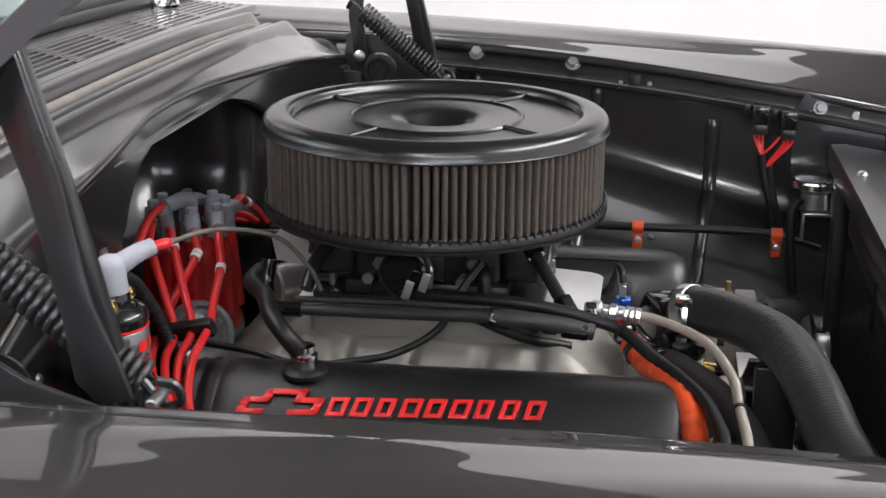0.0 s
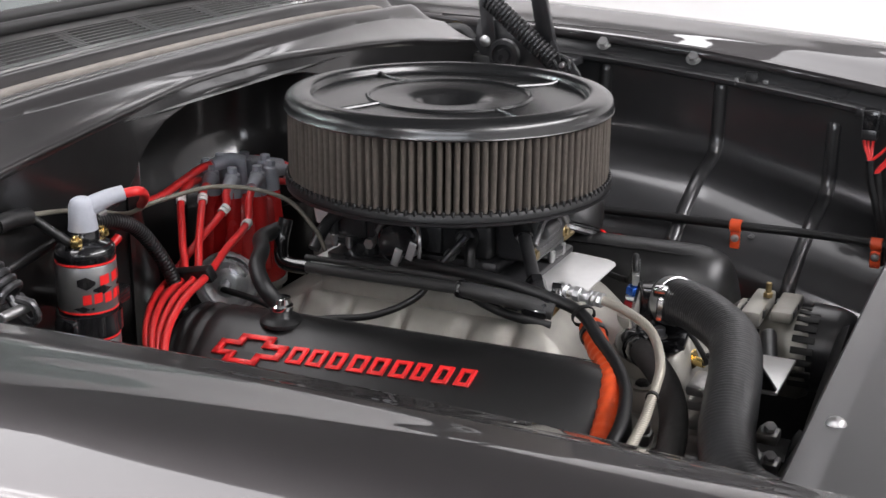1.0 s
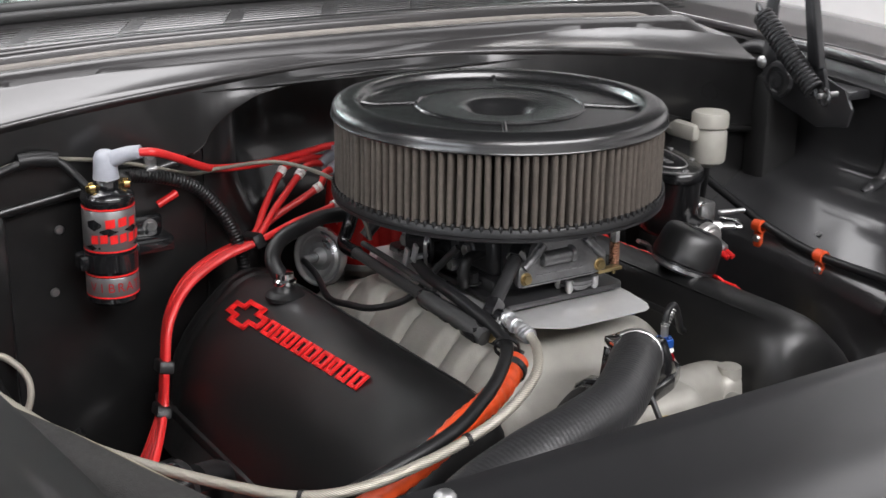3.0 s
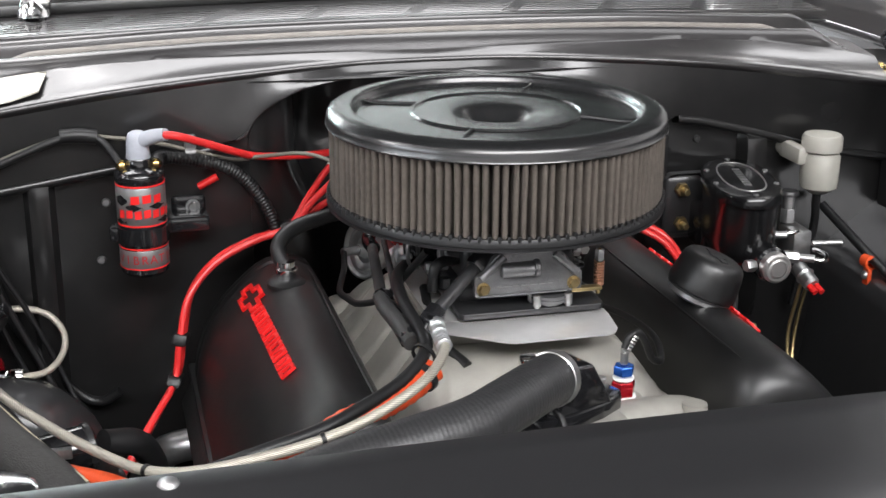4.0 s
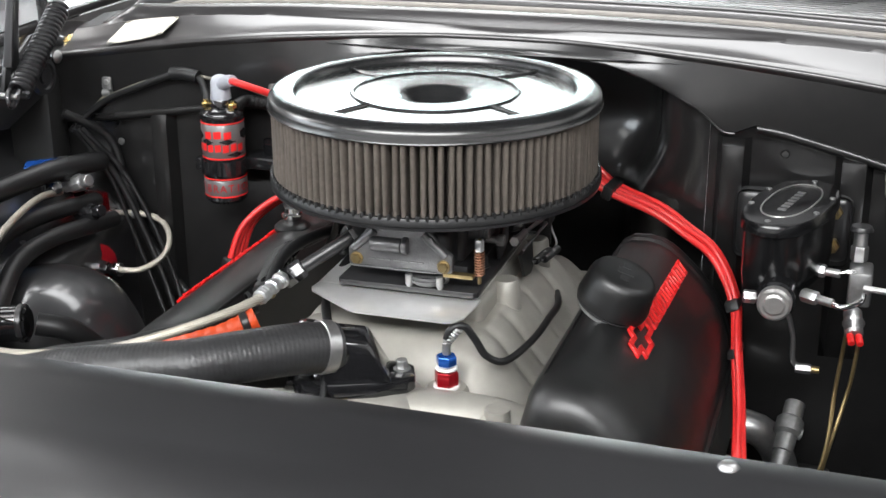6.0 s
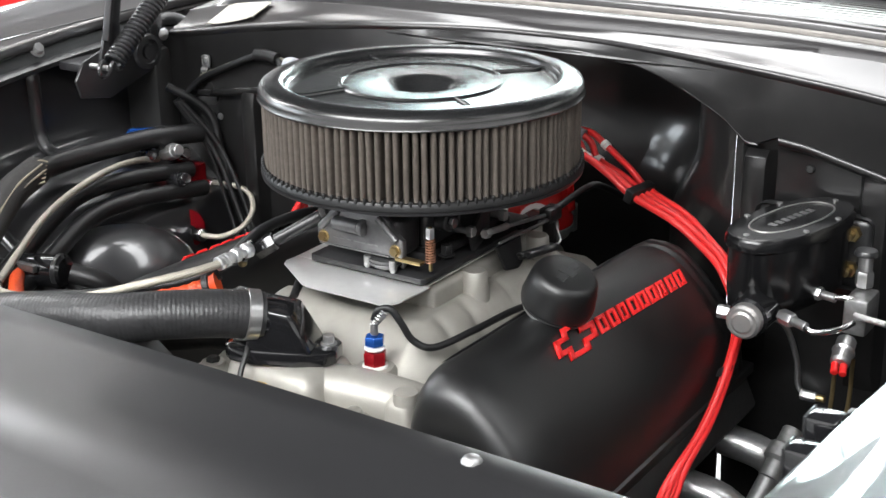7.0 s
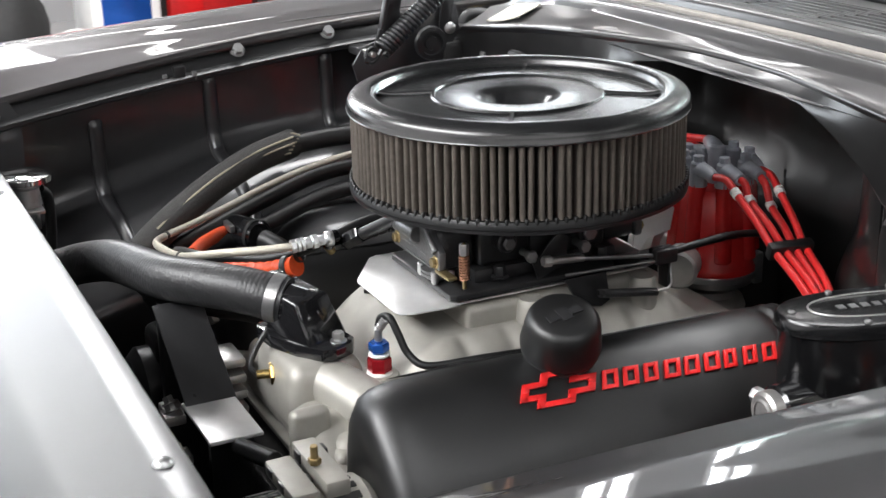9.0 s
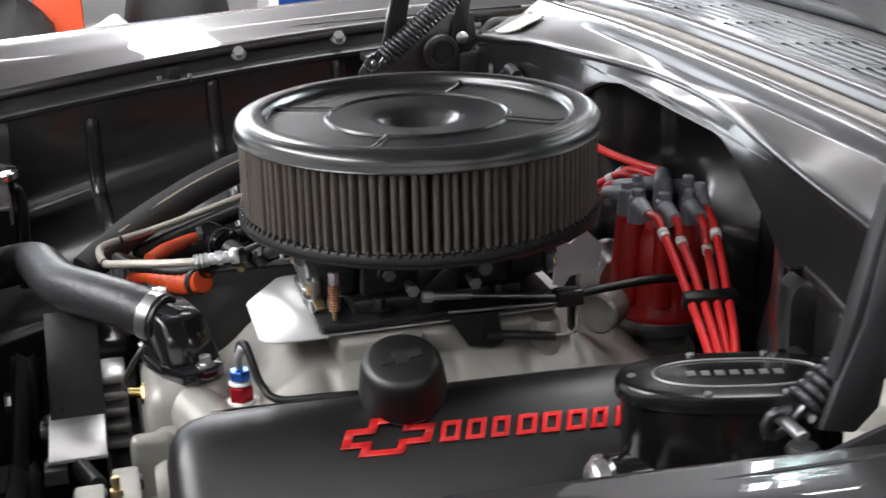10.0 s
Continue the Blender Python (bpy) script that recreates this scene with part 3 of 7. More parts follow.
RIDGES = ((0.0015, 0.0040), (0.0050, 0.0095), (0.0085, 0.0140), (0.0115, 0.0166), (0.0145, 0.0176), (0.0175, 0.0172), (0.0200, 0.0150), (0.0215, 0.0110), (0.0230, 0.0070), (0.0255, 0.0055), (0.0285, 0.0060), (0.0310, 0.0085), (0.0330, 0.0120), (0.0355, 0.0138), (0.0385, 0.0140), (0.0410, 0.0125), (0.0425, 0.0090), (0.0450, 0.0070), (0.0540, 0.0070), (0.0580, 0.0085), (0.0595, 0.0150), (0.0610, 0.0230), (0.0630, 0.0272), (0.0660, 0.0288), (0.0740, 0.0292))
XS = [-0.62 + 0.01 * k for k in range(125)]


def cowl_column(x):
    ye, ze = front_edge(x)
    z2 = crease_z(x)
    col = [(x, ye + 0.004, ze - 0.009), (x, ye + 0.001, ze - 0.0085), (x, ye - 0.0006, ze - 0.006), (x, ye - 0.0008, ze - 0.0025), (x, ye + 0.0005, ze - 0.0004), (x, ye + 0.0025, ze + 0.0012)]
    for f in (0.2, 0.4, 0.6, 0.8, 0.95, 1.0):
        col.append((x, ye + 0.0025 + (0.2925 - ye - 0.0025) * f, ze + 0.0012 + (z2 - ze - 0.0012) * (f - 0.10 * math.sin(math.pi * f))))
    k = smooth(0.525, 0.585, abs(x))
    for dy, dz in RIDGES:
        ridge = 1.0215 + dz - drop(x) - 0.004 * smooth(0.25, 0.5, abs(x))
        col.append((x, 0.2925 + dy, ridge * (1 - k) + (z2 + 0.12 * dy) * k))
    return col


cols = [cowl_column(x) for x in XS]
cowl = part("cowl", grid([[c[i] for c in cols] for i in range(len(cols[0]))], (0, 0.002, -0.002)), COWLP, car, "folded charcoal cowl panel with ridges and a vent grille")
seal = part("bonnet_seal", tube([(x, 0.3435 - 0.012 * smooth(0.46, 0.52, abs(x)), 1.0335 - drop(x) - 0.004 * smooth(0.25, 0.5, abs(x)) - 0.014 * smooth(0.47, 0.53, abs(x))) for x in [-0.525 + 0.025 * k for k in range(43)]], 0.0062, 12, 2), DUSTY, cowl, "dusty rubber weather strip")


def cz(y):
    return interp(y, (0.36, 0.46, 0.52), (1.0508, 1.056, 1.060))


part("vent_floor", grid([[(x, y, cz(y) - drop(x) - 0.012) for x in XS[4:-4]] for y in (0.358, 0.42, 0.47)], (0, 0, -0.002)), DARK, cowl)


def strip(x0, x1, y0, y1, skew=0.0):
    n = max(2, int((x1 - x0) / 0.04))
    xs = [x0 + (x1 - x0) * k / n for k in range(n + 1)]
    return grid([[(x + skew * (y - y0), y, cz(y) - drop(x) + (0 if e else -0.003)) for x in xs] for y, e in ((y0, 0), (y0 + 0.0015, 1), (y1 - 0.0015, 1), (y1, 0))], (0, 0, -0.004))


for y0, y1 in ((0.3655, 0.380), (0.452, 0.482)):
    part("grille_edge", strip(-0.585, 0.585, y0, y1), COWLP, cowl)
for k in range(6):
    y = 0.3858 + 0.0118 * k
    part("grille_bar", strip(-0.585, 0.585, y, y + 0.0066), COWLP, cowl)
for j in range(9):
    x = -0.53 + 0.1325 * j
    part("grille_web", merge(*[strip(x - 0.011 + 0.007 * k, x + 0.011 + 0.007 * k, 0.3800 + 0.0118 * k, 0.3860 + 0.0118 * k) for k in range(7)]), COWLP, cowl)
for s in (-1, 1):
    # drain corner with a brass plug beside the hinge
    part("corner_tray", grid([[(s * x, y, 0.957 + 0.02 * (y - 0.2) - 0.05 * max(0, x - 0.66)) for x in (0.50, 0.56, 0.62, 0.70, 0.76)] for y in (0.252, 0.27, 0.32, 0.40, 0.48)], (0, 0, -0.003)), COWLP, cowl)
    part("drain_plug", lathe([(0, 0.009), (0.006, 0.0085), (0.008, 0.006), (0.013, 0.005), (0.016, 0), (0, 0)], 18, Matrix.Translation((s * 0.662, 0.345, 0.9585))), BRASS, cowl)
    part("drain_boot", tube([(s * 0.668, 0.318, 0.958), (s * 0.675, 0.305, 0.966), (s * 0.680, 0.285, 0.966), (s * 0.678, 0.268, 0.952)], lambda t: 0.013 - 0.004 * t, 12, 5), RUBBER, cowl, "black rubber drain boot")
    part("brace_strip", rbox((s * 0.640 - 0.004, 0.2385, 0.916), (s * 0.640 + 0.004, 0.2405, 0.957), 0.0006), STEEL, cowl, "bright flat brace")
# windscreen
part("windscreen_seal", merge(tube([(x, 0.492 - 0.03 * x * x, 1.0605 - drop(x)) for x in XS], 0.0095, 10, 2), tube([(x, 0.515 - 0.03 * x * x, 1.066 - drop(x)) for x in XS], 0.012, 10, 2)), RUBTRIM, car, "black rubber windscreen seal")
glass = part("windscreen", grid([[(x, y - 0.04 * x * x, z - drop(x)) for x in XS] for y, z in ((0.520, 1.070), (0.68, 1.20), (0.86, 1.345))], (0, 0.004, 0.004)), GLASS, car, "clear green tinted windscreen glass")
glass.visible_shadow = False
part("dashboard", grid([[(x, y, z - drop(x)) for x in XS] for y, z in ((0.53, 1.04), (0.7, 1.05), (1.0, 1.04), (1.04, 0.9))], (0, 0, -0.01)), DARK, car, "dark dashboard behind the glass")
for s in (-1, 1):
    wp = thing("windscreen_wiper", "chrome windscreen wiper with its arm on the cowl", "wiper", "windscreen wipers")
    bx, by, bz = s * 0.470, 0.462, 1.0475
    part("pivot", lathe([(0.019, 0), (0.021, 0.004), (0.018, 0.016), (0.012, 0.026), (0.006, 0.031), (0, 0.032)], 20, Matrix.Translation((bx, by, bz))), CHROME, wp)
    part("knuckle", rbox((bx - 0.013, by - 0.013, bz + 0.012), (bx + 0.022, by + 0.016, bz + 0.030), 0.005, 2), CHROME, wp)
    part("arm", tube([(bx + 0.01, by + 0.005, bz + 0.024), (bx + 0.06, by + 0.04, bz + 0.036), (bx + 0.16, by + 0.085, bz + 0.062), (bx + 0.25, by + 0.12, bz + 0.088)], 0.0045, 8, 5, flat=0.6), CHROME, wp)
    part("blade", tube([(bx + 0.05, by + 0.085, bz + 0.050), (bx + 0.25, by + 0.115, bz + 0.080), (bx + 0.42, by + 0.12, bz + 0.088)], 0.005, 8, 5), RUBBER, wp)

# firewall: upper face under the cowl, lower pressed face, distributor recess
ARX = (-0.70, -0.55, -0.38, -0.30, -0.245, -0.232, -0.222, -0.20, -0.165, -0.11, 0.0, 0.13, 0.165, 0.20, 0.235, 0.252, 0.262, 0.278, 0.292, 0.317, 0.35, 0.431, 0.533, 0.70)
ARZ = (0.868, 0.881, 0.907, 0.918, 0.929, 0.938, 0.953, 0.970, 0.985, 0.994, 0.998, 0.990, 0.981, 0.969, 0.952, 0.942, 0.933, 0.920, 0.918, 0.929, 0.925, 0.905, 0.876, 0.850)


def lowedge(x):
    return interp(x, ARX, ARZ)


fx = sorted(set([round(-0.70 + 0.02 * k, 3) for k in range(71)] + list(ARX)))
rows = []
for f in (0, 0.03, 0.1, 0.5, 0.9, 1.0):
    row = []
    for x in fx:
        ye, ze = front_edge(x)
        yb = 0.246 + 0.020 * (1 - smooth(0.05, 0.26, abs(x)))
        row.append((x, yb + (ye + 0.003 - yb) * smooth(0, 1.25, f) + (0.004 if f == 0 else 0), lowedge(x) + f * max(0.004, ze - 0.004 - lowedge(x))))
    rows.append(row)
fire = part("firewall", grid(rows, (0, 0.006, 0)), FIREWALL, car, "dark grey painted bulkhead with pressed ribs")
for a, b in ((-0.70, -0.222), (0.262, 0.70)):
    xs = [x for x in fx if a - 1e-6 <= x <= b + 1e-6]
    rows = [[(x, 0.262 + 0.03 * max(0, (0.62 - z) / 0.3), z) for x in xs] for z in (0.96, 0.9, 0.8, 0.7, 0.62, 0.5, 0.3)]
    part("lower_panel", grid([[(p[0], p[1], min(p[2], lowedge(p[0]) + 0.012)) for p in r] for r in rows], (0, 0.004, 0)), FIREWALL, fire)
REC_PLAN = ((0.262, 0.2585), (0.250, 0.2592), (0.236, 0.2625), (0.221, 0.2705), (0.208, 0.283), (0.199, 0.300), (0.193, 0.325), (0.186, 0.36), (0.165, 0.395), (0.10, 0.42), (0.0, 0.425))
REC = [(v.x, v.y) for v in spline([(x, y, 0) for x, y in REC_PLAN], 5)]


def recess_row(z):
    """The recess outline at one height; the tunnel swells into it lower down."""
    k = 1 - smooth(0.80, 0.90, z)
    half = [(x - 0.030 * k * smooth(0.262, 0.19, x) if x > 0.1 else x, y - 0.02 * k * smooth(0.25, 0.36, y), z) for x, y in REC]
    return [(-x * 0.93 + 0.014, y, z) for x, y, z in half] + half[-2::-1]


rows = [recess_row(z) for z in [1.0 - 0.01 * k for k in range(26)] + [0.6, 0.3]]
part("recess", merge(grid(rows, (0, 0.003, 0)), grid([[(p[0], 0.255, 0.996) for p in rows[0]], [(p[0], p[1], 0.998) for p in rows[0]]])), RECESS, fire)
for a, b in ((-0.66, -0.262), (0.318, 0.66)):
    xs = [a + (b - a) * k / 30 for k in range(31)]
    part("seam", grid([[(x, y, lowedge(x) + dz) for x in xs] for y, dz in ((0.248, 0.003), (0.2450, 0.0015), (0.2435, -0.0015), (0.2438, -0.005), (0.2475, -0.009), (0.262, -0.011))]), FIREWALL, fire)
# flange edge round the recess
part("recess_lip", tube([(x, 0.2495 + 0.020 * (1 - smooth(0.05, 0.26, abs(x))), z) for x, z in zip(ARX, ARZ) if -0.245 <= x <= 0.30], 0.0018, 8, 5), FIREWALL, fire)
for x, w, zt, zb in ((-0.475, 0.030, 0.895, 0.60), (0.292, 0.034, 0.912, 0.66), (0.432, 0.036, 0.902, 0.64)):
    rows = []
    for z, k in ((zt, 0.3), (zt - 0.008, 0.85), (zt - 0.02, 1), (zb + 0.03, 1), (zb, 0.0)):
        rows.append([(x + d * w, 0.2615 - h * k * 0.021, z) for d, h in ((-0.6, 0), (-0.38, 0.9), (-0.2, 1), (0.2, 1), (0.38, 0.9), (0.6, 0))])
    part("pressed_rib", grid(rows), FIREWALL, fire)
for x, z, m_ in ((-0.545, 0.84, STEEL), (-0.40, 0.86, STEEL), (0.352, 0.895, DARK), (-0.410, 0.789, STEEL)):
    part("plug", lathe([(0, 0.003), (0.004, 0.0025), (0.0055, 0), (0, 0)], 12, axis((x, 0.2605, z), (x, 0.2, z))), m_, fire)
for s in (-1, 1):
    part("hinge_gusset", rbox((s * 0.66 - 0.035, 0.215, 0.70), (s * 0.66 + 0.035, 0.262, 0.94), 0.01), DARK, fire)
# added dark sheet hides the room floor, standing for the bay's deep shade
part("bay_dark_backing", grid([[(x, y, 0.33) for x in (-0.75, 0, 0.75)] for y in (-1.0, 0.0, 0.45)], (0, 0, -0.02)), DARK, car)
for s in (-1, 1):
    for wy in (-0.75,):
        part("wheel", rod((s * 0.68, wy, 0.33), (s * 0.90, wy, 0.33), 0.33, 32, 0.04), RUBBER, car)
    part("frame_rail", rbox((s * 0.40 - 0.04, -0.95, 0.36), (s * 0.40 + 0.04, 0.40, 0.48), 0.01), DARK, car)

# bonnet hinges
for s in (-1, 1):
    h = thing("bonnet_hinge", "grey steel bonnet hinge with a heavy coil spring", "hinge", "bonnet hinges")
    X = s * 0.612

    def yz(poly, x, t, bev=0.0015):
        return prism(poly, Matrix(((0, 0, 1, x - t / 2), (1, 0, 0, 0), (0, 1, 0, 0), (0, 0, 0, 1))), t, bev)

    part("base_plate", yz([(0.075, 0.895), (0.13, 0.885), (0.215, 0.91), (0.245, 0.955), (0.24, 0.995), (0.20, 0.995), (0.15, 0.965), (0.085, 0.945), (0.068, 0.92)], X + s * 0.022, 0.005), HINGE, h)
    part("foot", rbox((X + s * 0.045 - 0.022, 0.08, 0.93), (X + s * 0.045 + 0.022, 0.25, 0.942), 0.003), HINGE, h)
    part("arm", merge(yz([(0.092, 0.945), (0.115, 0.94), (0.130, 0.955), (0.136, 1.0), (0.152, 1.08), (0.180, 1.165), (0.156, 1.178), (0.130, 1.09), (0.115, 1.01), (0.102, 0.975)], X - s * 0.004, 0.006), yz([(0.100, 0.975), (0.106, 0.973), (0.136, 1.09), (0.162, 1.175), (0.155, 1.178), (0.128, 1.09)], X - s * 0.010, 0.012)), HINGE, h, "channel section arm")
    part("link", yz([(0.205, 0.955), (0.225, 0.95), (0.235, 1.02), (0.225, 1.16), (0.205, 1.16), (0.213, 1.02)], X + s * 0.012, 0.005), HINGE, h)
    SX = X - s * 0.028
    part("spring", merge(coil((SX + s * 0.002, 0.205, 1.034), (SX, 0.094, 0.946), 0.0125, 0.0029, 21), tube([(SX, 0.096, 0.948), (SX, 0.087, 0.937), (SX, 0.078, 0.931), (SX, 0.070, 0.936), (SX + s * 0.002, 0.073, 0.947), (SX + s * 0.006, 0.084, 0.951)], 0.0032, 8, 5), tube([(SX, 0.201, 1.032), (SX + s * 0.01, 0.222, 1.046), (SX + s * 0.02, 0.232, 1.036)], 0.003, 8, 5)), SPRINGM, h, "steel tension spring with hooked ends")
    part("spring_pin", rod((X, 0.080, 0.943), (X - s * 0.036, 0.080, 0.943), 0.004, 12), STEEL, h)
    for y, z in ((0.118, 0.958), (0.215, 0.965), (0.172, 1.14)):
        part("rivet", lathe([(0, 0.005), (0.006, 0.004), (0.009, 0.001), (0.009, 0), (0, 0)], 18, axis((X - s * 0.008, y, z), (X - s, y, z))), STEEL, h)
    part("pivot_disc", lathe([(0, 0.006), (0.010, 0.006), (0.011, 0.003), (0.017, 0.003), (0.018, 0.007), (0.024, 0.006), (0.026, 0), (0, 0)], 28, axis((X - s * 0.002, 0.185, 0.945), (X - s, 0.185, 0.945))), HINGE, h)

# raised bonnet: crowned skin with a folded rim
rows = []
for k in range(13):
    u = k / 12
    y, z = 0.205 - 0.98 * u, 1.105 + 0.86 * u
    half = 0.66 - 0.17 * u
    rows.append([(x * half, y + 0.033 * (1 - x * x), z + 0.07 * (1 - x * x)) for x in [-1 + 0.1 * j for j in range(21)]])
part("bonnet", grid(rows, (0, 0.012, 0.012)), SUPPORT2, car, "raised dark grey bonnet skin")

# ---------- the engine ----------
block = thing("engine_block", "black painted engine block low in the bay", "engine")
part("block", merge(rbox((-0.16, -0.26, 0.40), (0.16, 0.24, 0.66), 0.02), rbox((-0.12, -0.31, 0.42), (0.12, -0.25, 0.68), 0.02)), DARK, block)
for s in (-1, 1):
    part("cylinder_head", prism([(0.10, 0.62), (0.155, 0.705), (0.20, 0.70), (0.315, 0.655), (0.33, 0.62), (0.25, 0.50), (0.16, 0.50)][:: s], Matrix(((s, 0, 0, 0), (0, 0, 1, -0.262), (0, 1, 0, 0), (0, 0, 0, 1))), 0.465, 0.004), DARK, block)
    for k in range(4):
        y = -0.2 + 0.125 * k
        part("exhaust_runner", tube([(s * 0.30, y, 0.58), (s * 0.36, y + 0.01, 0.56), (s * 0.385, y + 0.04, 0.48), (s * 0.37, y + 0.06, 0.38)], 0.020, 12, 5), STEEL, block)

# cast intake manifold
intake = thing("intake_manifold", "bare cast aluminium intake manifold with a rough finish", "intake manifold")


def blob(a, b, r=0.02, seg=4, taper=1.0, top=None):
    bm = rbox(a, b, r, seg)
    zm = max(v.co.z for v in bm.verts)
    z0 = min(v.co.z for v in bm.verts)
    cx, cy = (a[0] + b[0]) / 2, (a[1] + b[1]) / 2
    for v in bm.verts:
        k = (v.co.z - z0) / (zm - z0)
        f = 1 + (taper - 1) * k
        v.co.x, v.co.y = cx + (v.co.x - cx) * f, cy + (v.co.y - cy) * f
    return bm


part("valley", prism([(-0.172, 0.668), (-0.16, 0.712), (-0.10, 0.715), (-0.06, 0.74), (0.06, 0.74), (0.10, 0.715), (0.16, 0.712), (0.172, 0.668)], Matrix(((1, 0, 0, 0), (0, 0, 1, -0.268), (0, 1, 0, 0), (0, 0, 0, 1))), 0.50, 0.006), ALU, intake)


def cast_z(x, y):
    """Height of the cast top: plenum, runners down to the heads and the low front."""
    ax = abs(x)
    f = smooth(-0.215, -0.135, y) * (1 - 0.75 * smooth(0.12, 0.19, y))
    z = 0.712 + 0.082 * (1 - smooth(0.078, 0.165, ax)) * f
    z += 0.030 * (1 - f) * (1 - smooth(0.09, 0.15, ax)) * smooth(-0.31, -0.27, y)
    arm = smooth(0.080, 0.105, ax) * (1 - smooth(0.160, 0.172, ax)) * f
    gap = 0.0
    for g, w, d in ((0.078, 0.0085, 1.0), (-0.066, 0.0085, 0.9), (-0.116, 0.008, 1.0), (0.006, 0.005, 0.5), (0.135, 0.0065, 0.7)):
        gap = max(gap, d * math.exp(-(((y - g - 0.12 * (ax - 0.1)) / w) ** 2)))
    return z + arm * (0.013 - (0.026 if x < 0 else 0.006) * gap) - 0.004 * smooth(0.09, 0.10, ax) * f


part("plenum", grid([[(-0.17 + 0.34 * i / 96, y, cast_z(-0.17 + 0.34 * i / 96, y)) for i in range(97)] for y in [-0.285 + 0.50 * j / 130 for j in range(131)]], (0, 0, -0.03)), ALU, intake, "cast top with runners", smooth=60)
for x, y in ((0.102, -0.035), (0.102, 0.10)):
    part("stud_boss", lathe([(0.017, 0.0), (0.015, 0.02), (0.0135, 0.036), (0.012, 0.038), (0, 0.038)], 20, Matrix.Translation((x * 0.88, y, 0.779))), ALU, intake)
part("carb_flange", rbox((-0.083, -0.105, 0.785), (0.083, 0.118, 0.8165), 0.008, 3), ALU, intake)
for s in (-1, 1):
    for k in range(4):
        bolt(intake, (s * 0.158, -0.235 + 0.15 * k, 0.716), (s * 0.25, 0, 1), 0.008, 0.008, ALUDARK)
part("front_crossover", blob((-0.150, -0.272, 0.655), (0.150, -0.205, 0.730), 0.016, 4, 0.92), ALU, intake)
part("water_neck_boss", blob((-0.062, -0.290, 0.70), (0.066, -0.20, 0.7765), 0.018, 4, 0.86), ALU, intake)
part("water_passage", tube([(-0.020, -0.262, 0.748), (0.02, -0.252, 0.750), (0.06, -0.236, 0.748), (0.10, -0.222, 0.742), (0.135, -0.208, 0.733), (0.165, -0.195, 0.715)], lambda t: 0.0245 + 0.004 * t - 0.008 * max(0, t - 0.6), 24, 6), ALU, intake, "rounded cast water passage")
part("bolt_ear", merge(blob((-0.118, -0.282, 0.67), (-0.066, -0.235, 0.750), 0.016, 4, 0.82), lathe([(0.014, 0), (0.0125, 0.006), (0.007, 0.0065), (0.007, 0.001), (0, 0.001)], 20, Matrix.Translation((-0.091, -0.258, 0.746)))), ALU, intake)
part("ear_bolt", lathe([(0, 0.005), (0.005, 0.005), (0.0075, 0.003), (0.0075, 0), (0, 0)], 6, Matrix.Translation((-0.091, -0.258, 0.7525))), DARK, intake)
part("sensor_boss", lathe([(0.024, 0), (0.022, 0.014), (0.019, 0.018), (0, 0.018)], 24, Matrix.Translation((0.0738, -0.1975, 0.745))), ALU, intake)
part("plug_boss", rod((0.010, -0.240, 0.752), (0.001, -0.2735, 0.752), 0.0195, 24, 0.004), ALU, intake)
part("bracket_lug", merge(blob((0.094, -0.306, 0.672), (0.112, -0.262, 0.757), 0.008, 4, 0.9), blob((0.090, -0.275, 0.68), (0.150, -0.235, 0.722), 0.010, 3, 0.9)), ALU, intake)
part("front_lip", rbox((-0.135, -0.292, 0.690), (0.135, -0.258, 0.697), 0.003), ALU, intake)
part("front_gasket", rbox((-0.135, -0.290, 0.683), (0.135, -0.262, 0.690), 0.002), DARK, intake, "dull gasket edge")
part("front_cover", blob((-0.14, -0.325, 0.50), (0.14, -0.285, 0.67), 0.014, 3, 0.96), SATIN, intake, "alloy front cover below")
part("side_lug", blob((0.112, -0.25, 0.70), (0.150, -0.20, 0.758), 0.012, 3, 0.8), ALU, intake)
part("bolt_pad", lathe([(0.013, 0), (0.012, 0.012), (0, 0.013)], 16, Matrix.Translation((0.135, -0.232, 0.752))), ALU, intake)
part("rear_rail", blob((-0.16, 0.185, 0.66), (0.16, 0.235, 0.735), 0.014, 3, 0.92), ALU, intake)
part("distributor_pad", lathe([(0.05, 0), (0.046, 0.01), (0, 0.011)], 28, Matrix.Translation((-0.012, 0.255, 0.722))), ALU, intake)
for k in range(9):
    part("casting_mark", rbox((0.045 + 0.009 * k, -0.2165, 0.7605), (0.05 + 0.009 * k, -0.2115, 0.7635), 0.0008), ALU, intake)

# thermostat housing with the hose clamped to it
thermo = thing("thermostat_housing", "gloss black water neck bolted on the intake", "thermostat housing")
T = Matrix.Translation((-0.003, -0.247, 0.7755)) @ Matrix.Rotation(radians(22), 4, "Z")
part("flange", prism([(-0.058, -0.012), (-0.05, -0.022), (-0.02, -0.03), (0.02, -0.03), (0.05, -0.022), (0.058, -0.012), (0.058, 0.012), (0.05, 0.022), (0.02, 0.03), (-0.02, 0.03), (-0.05, 0.022), (-0.058, 0.012)], T, 0.014, 0.002), GLOSS, thermo)
neck = bmesh.new()
bmesh.ops.create_cube(neck, size=1)
for v in neck.verts:
    hi = v.co.z > 0
    v.co = Vector(((0.014 if hi else 0.036) if v.co.x > 0 else -0.030, (0.022 if hi else 0.027) * (1 if v.co.y > 0 else -1), (0.060 if v.co.x < 0 else 0.054) if hi else 0.012))
bmesh.ops.bevel(neck, geom=neck.edges[:], offset=0.0035, segments=2, profile=0.5, affect="EDGES")
part("neck", merge(moved(neck, T), rod((-0.004, -0.245, 0.812), (-0.036, -0.282, 0.825), 0.0215, 28, 0.002)), GLOSS, thermo, "black polished neck")
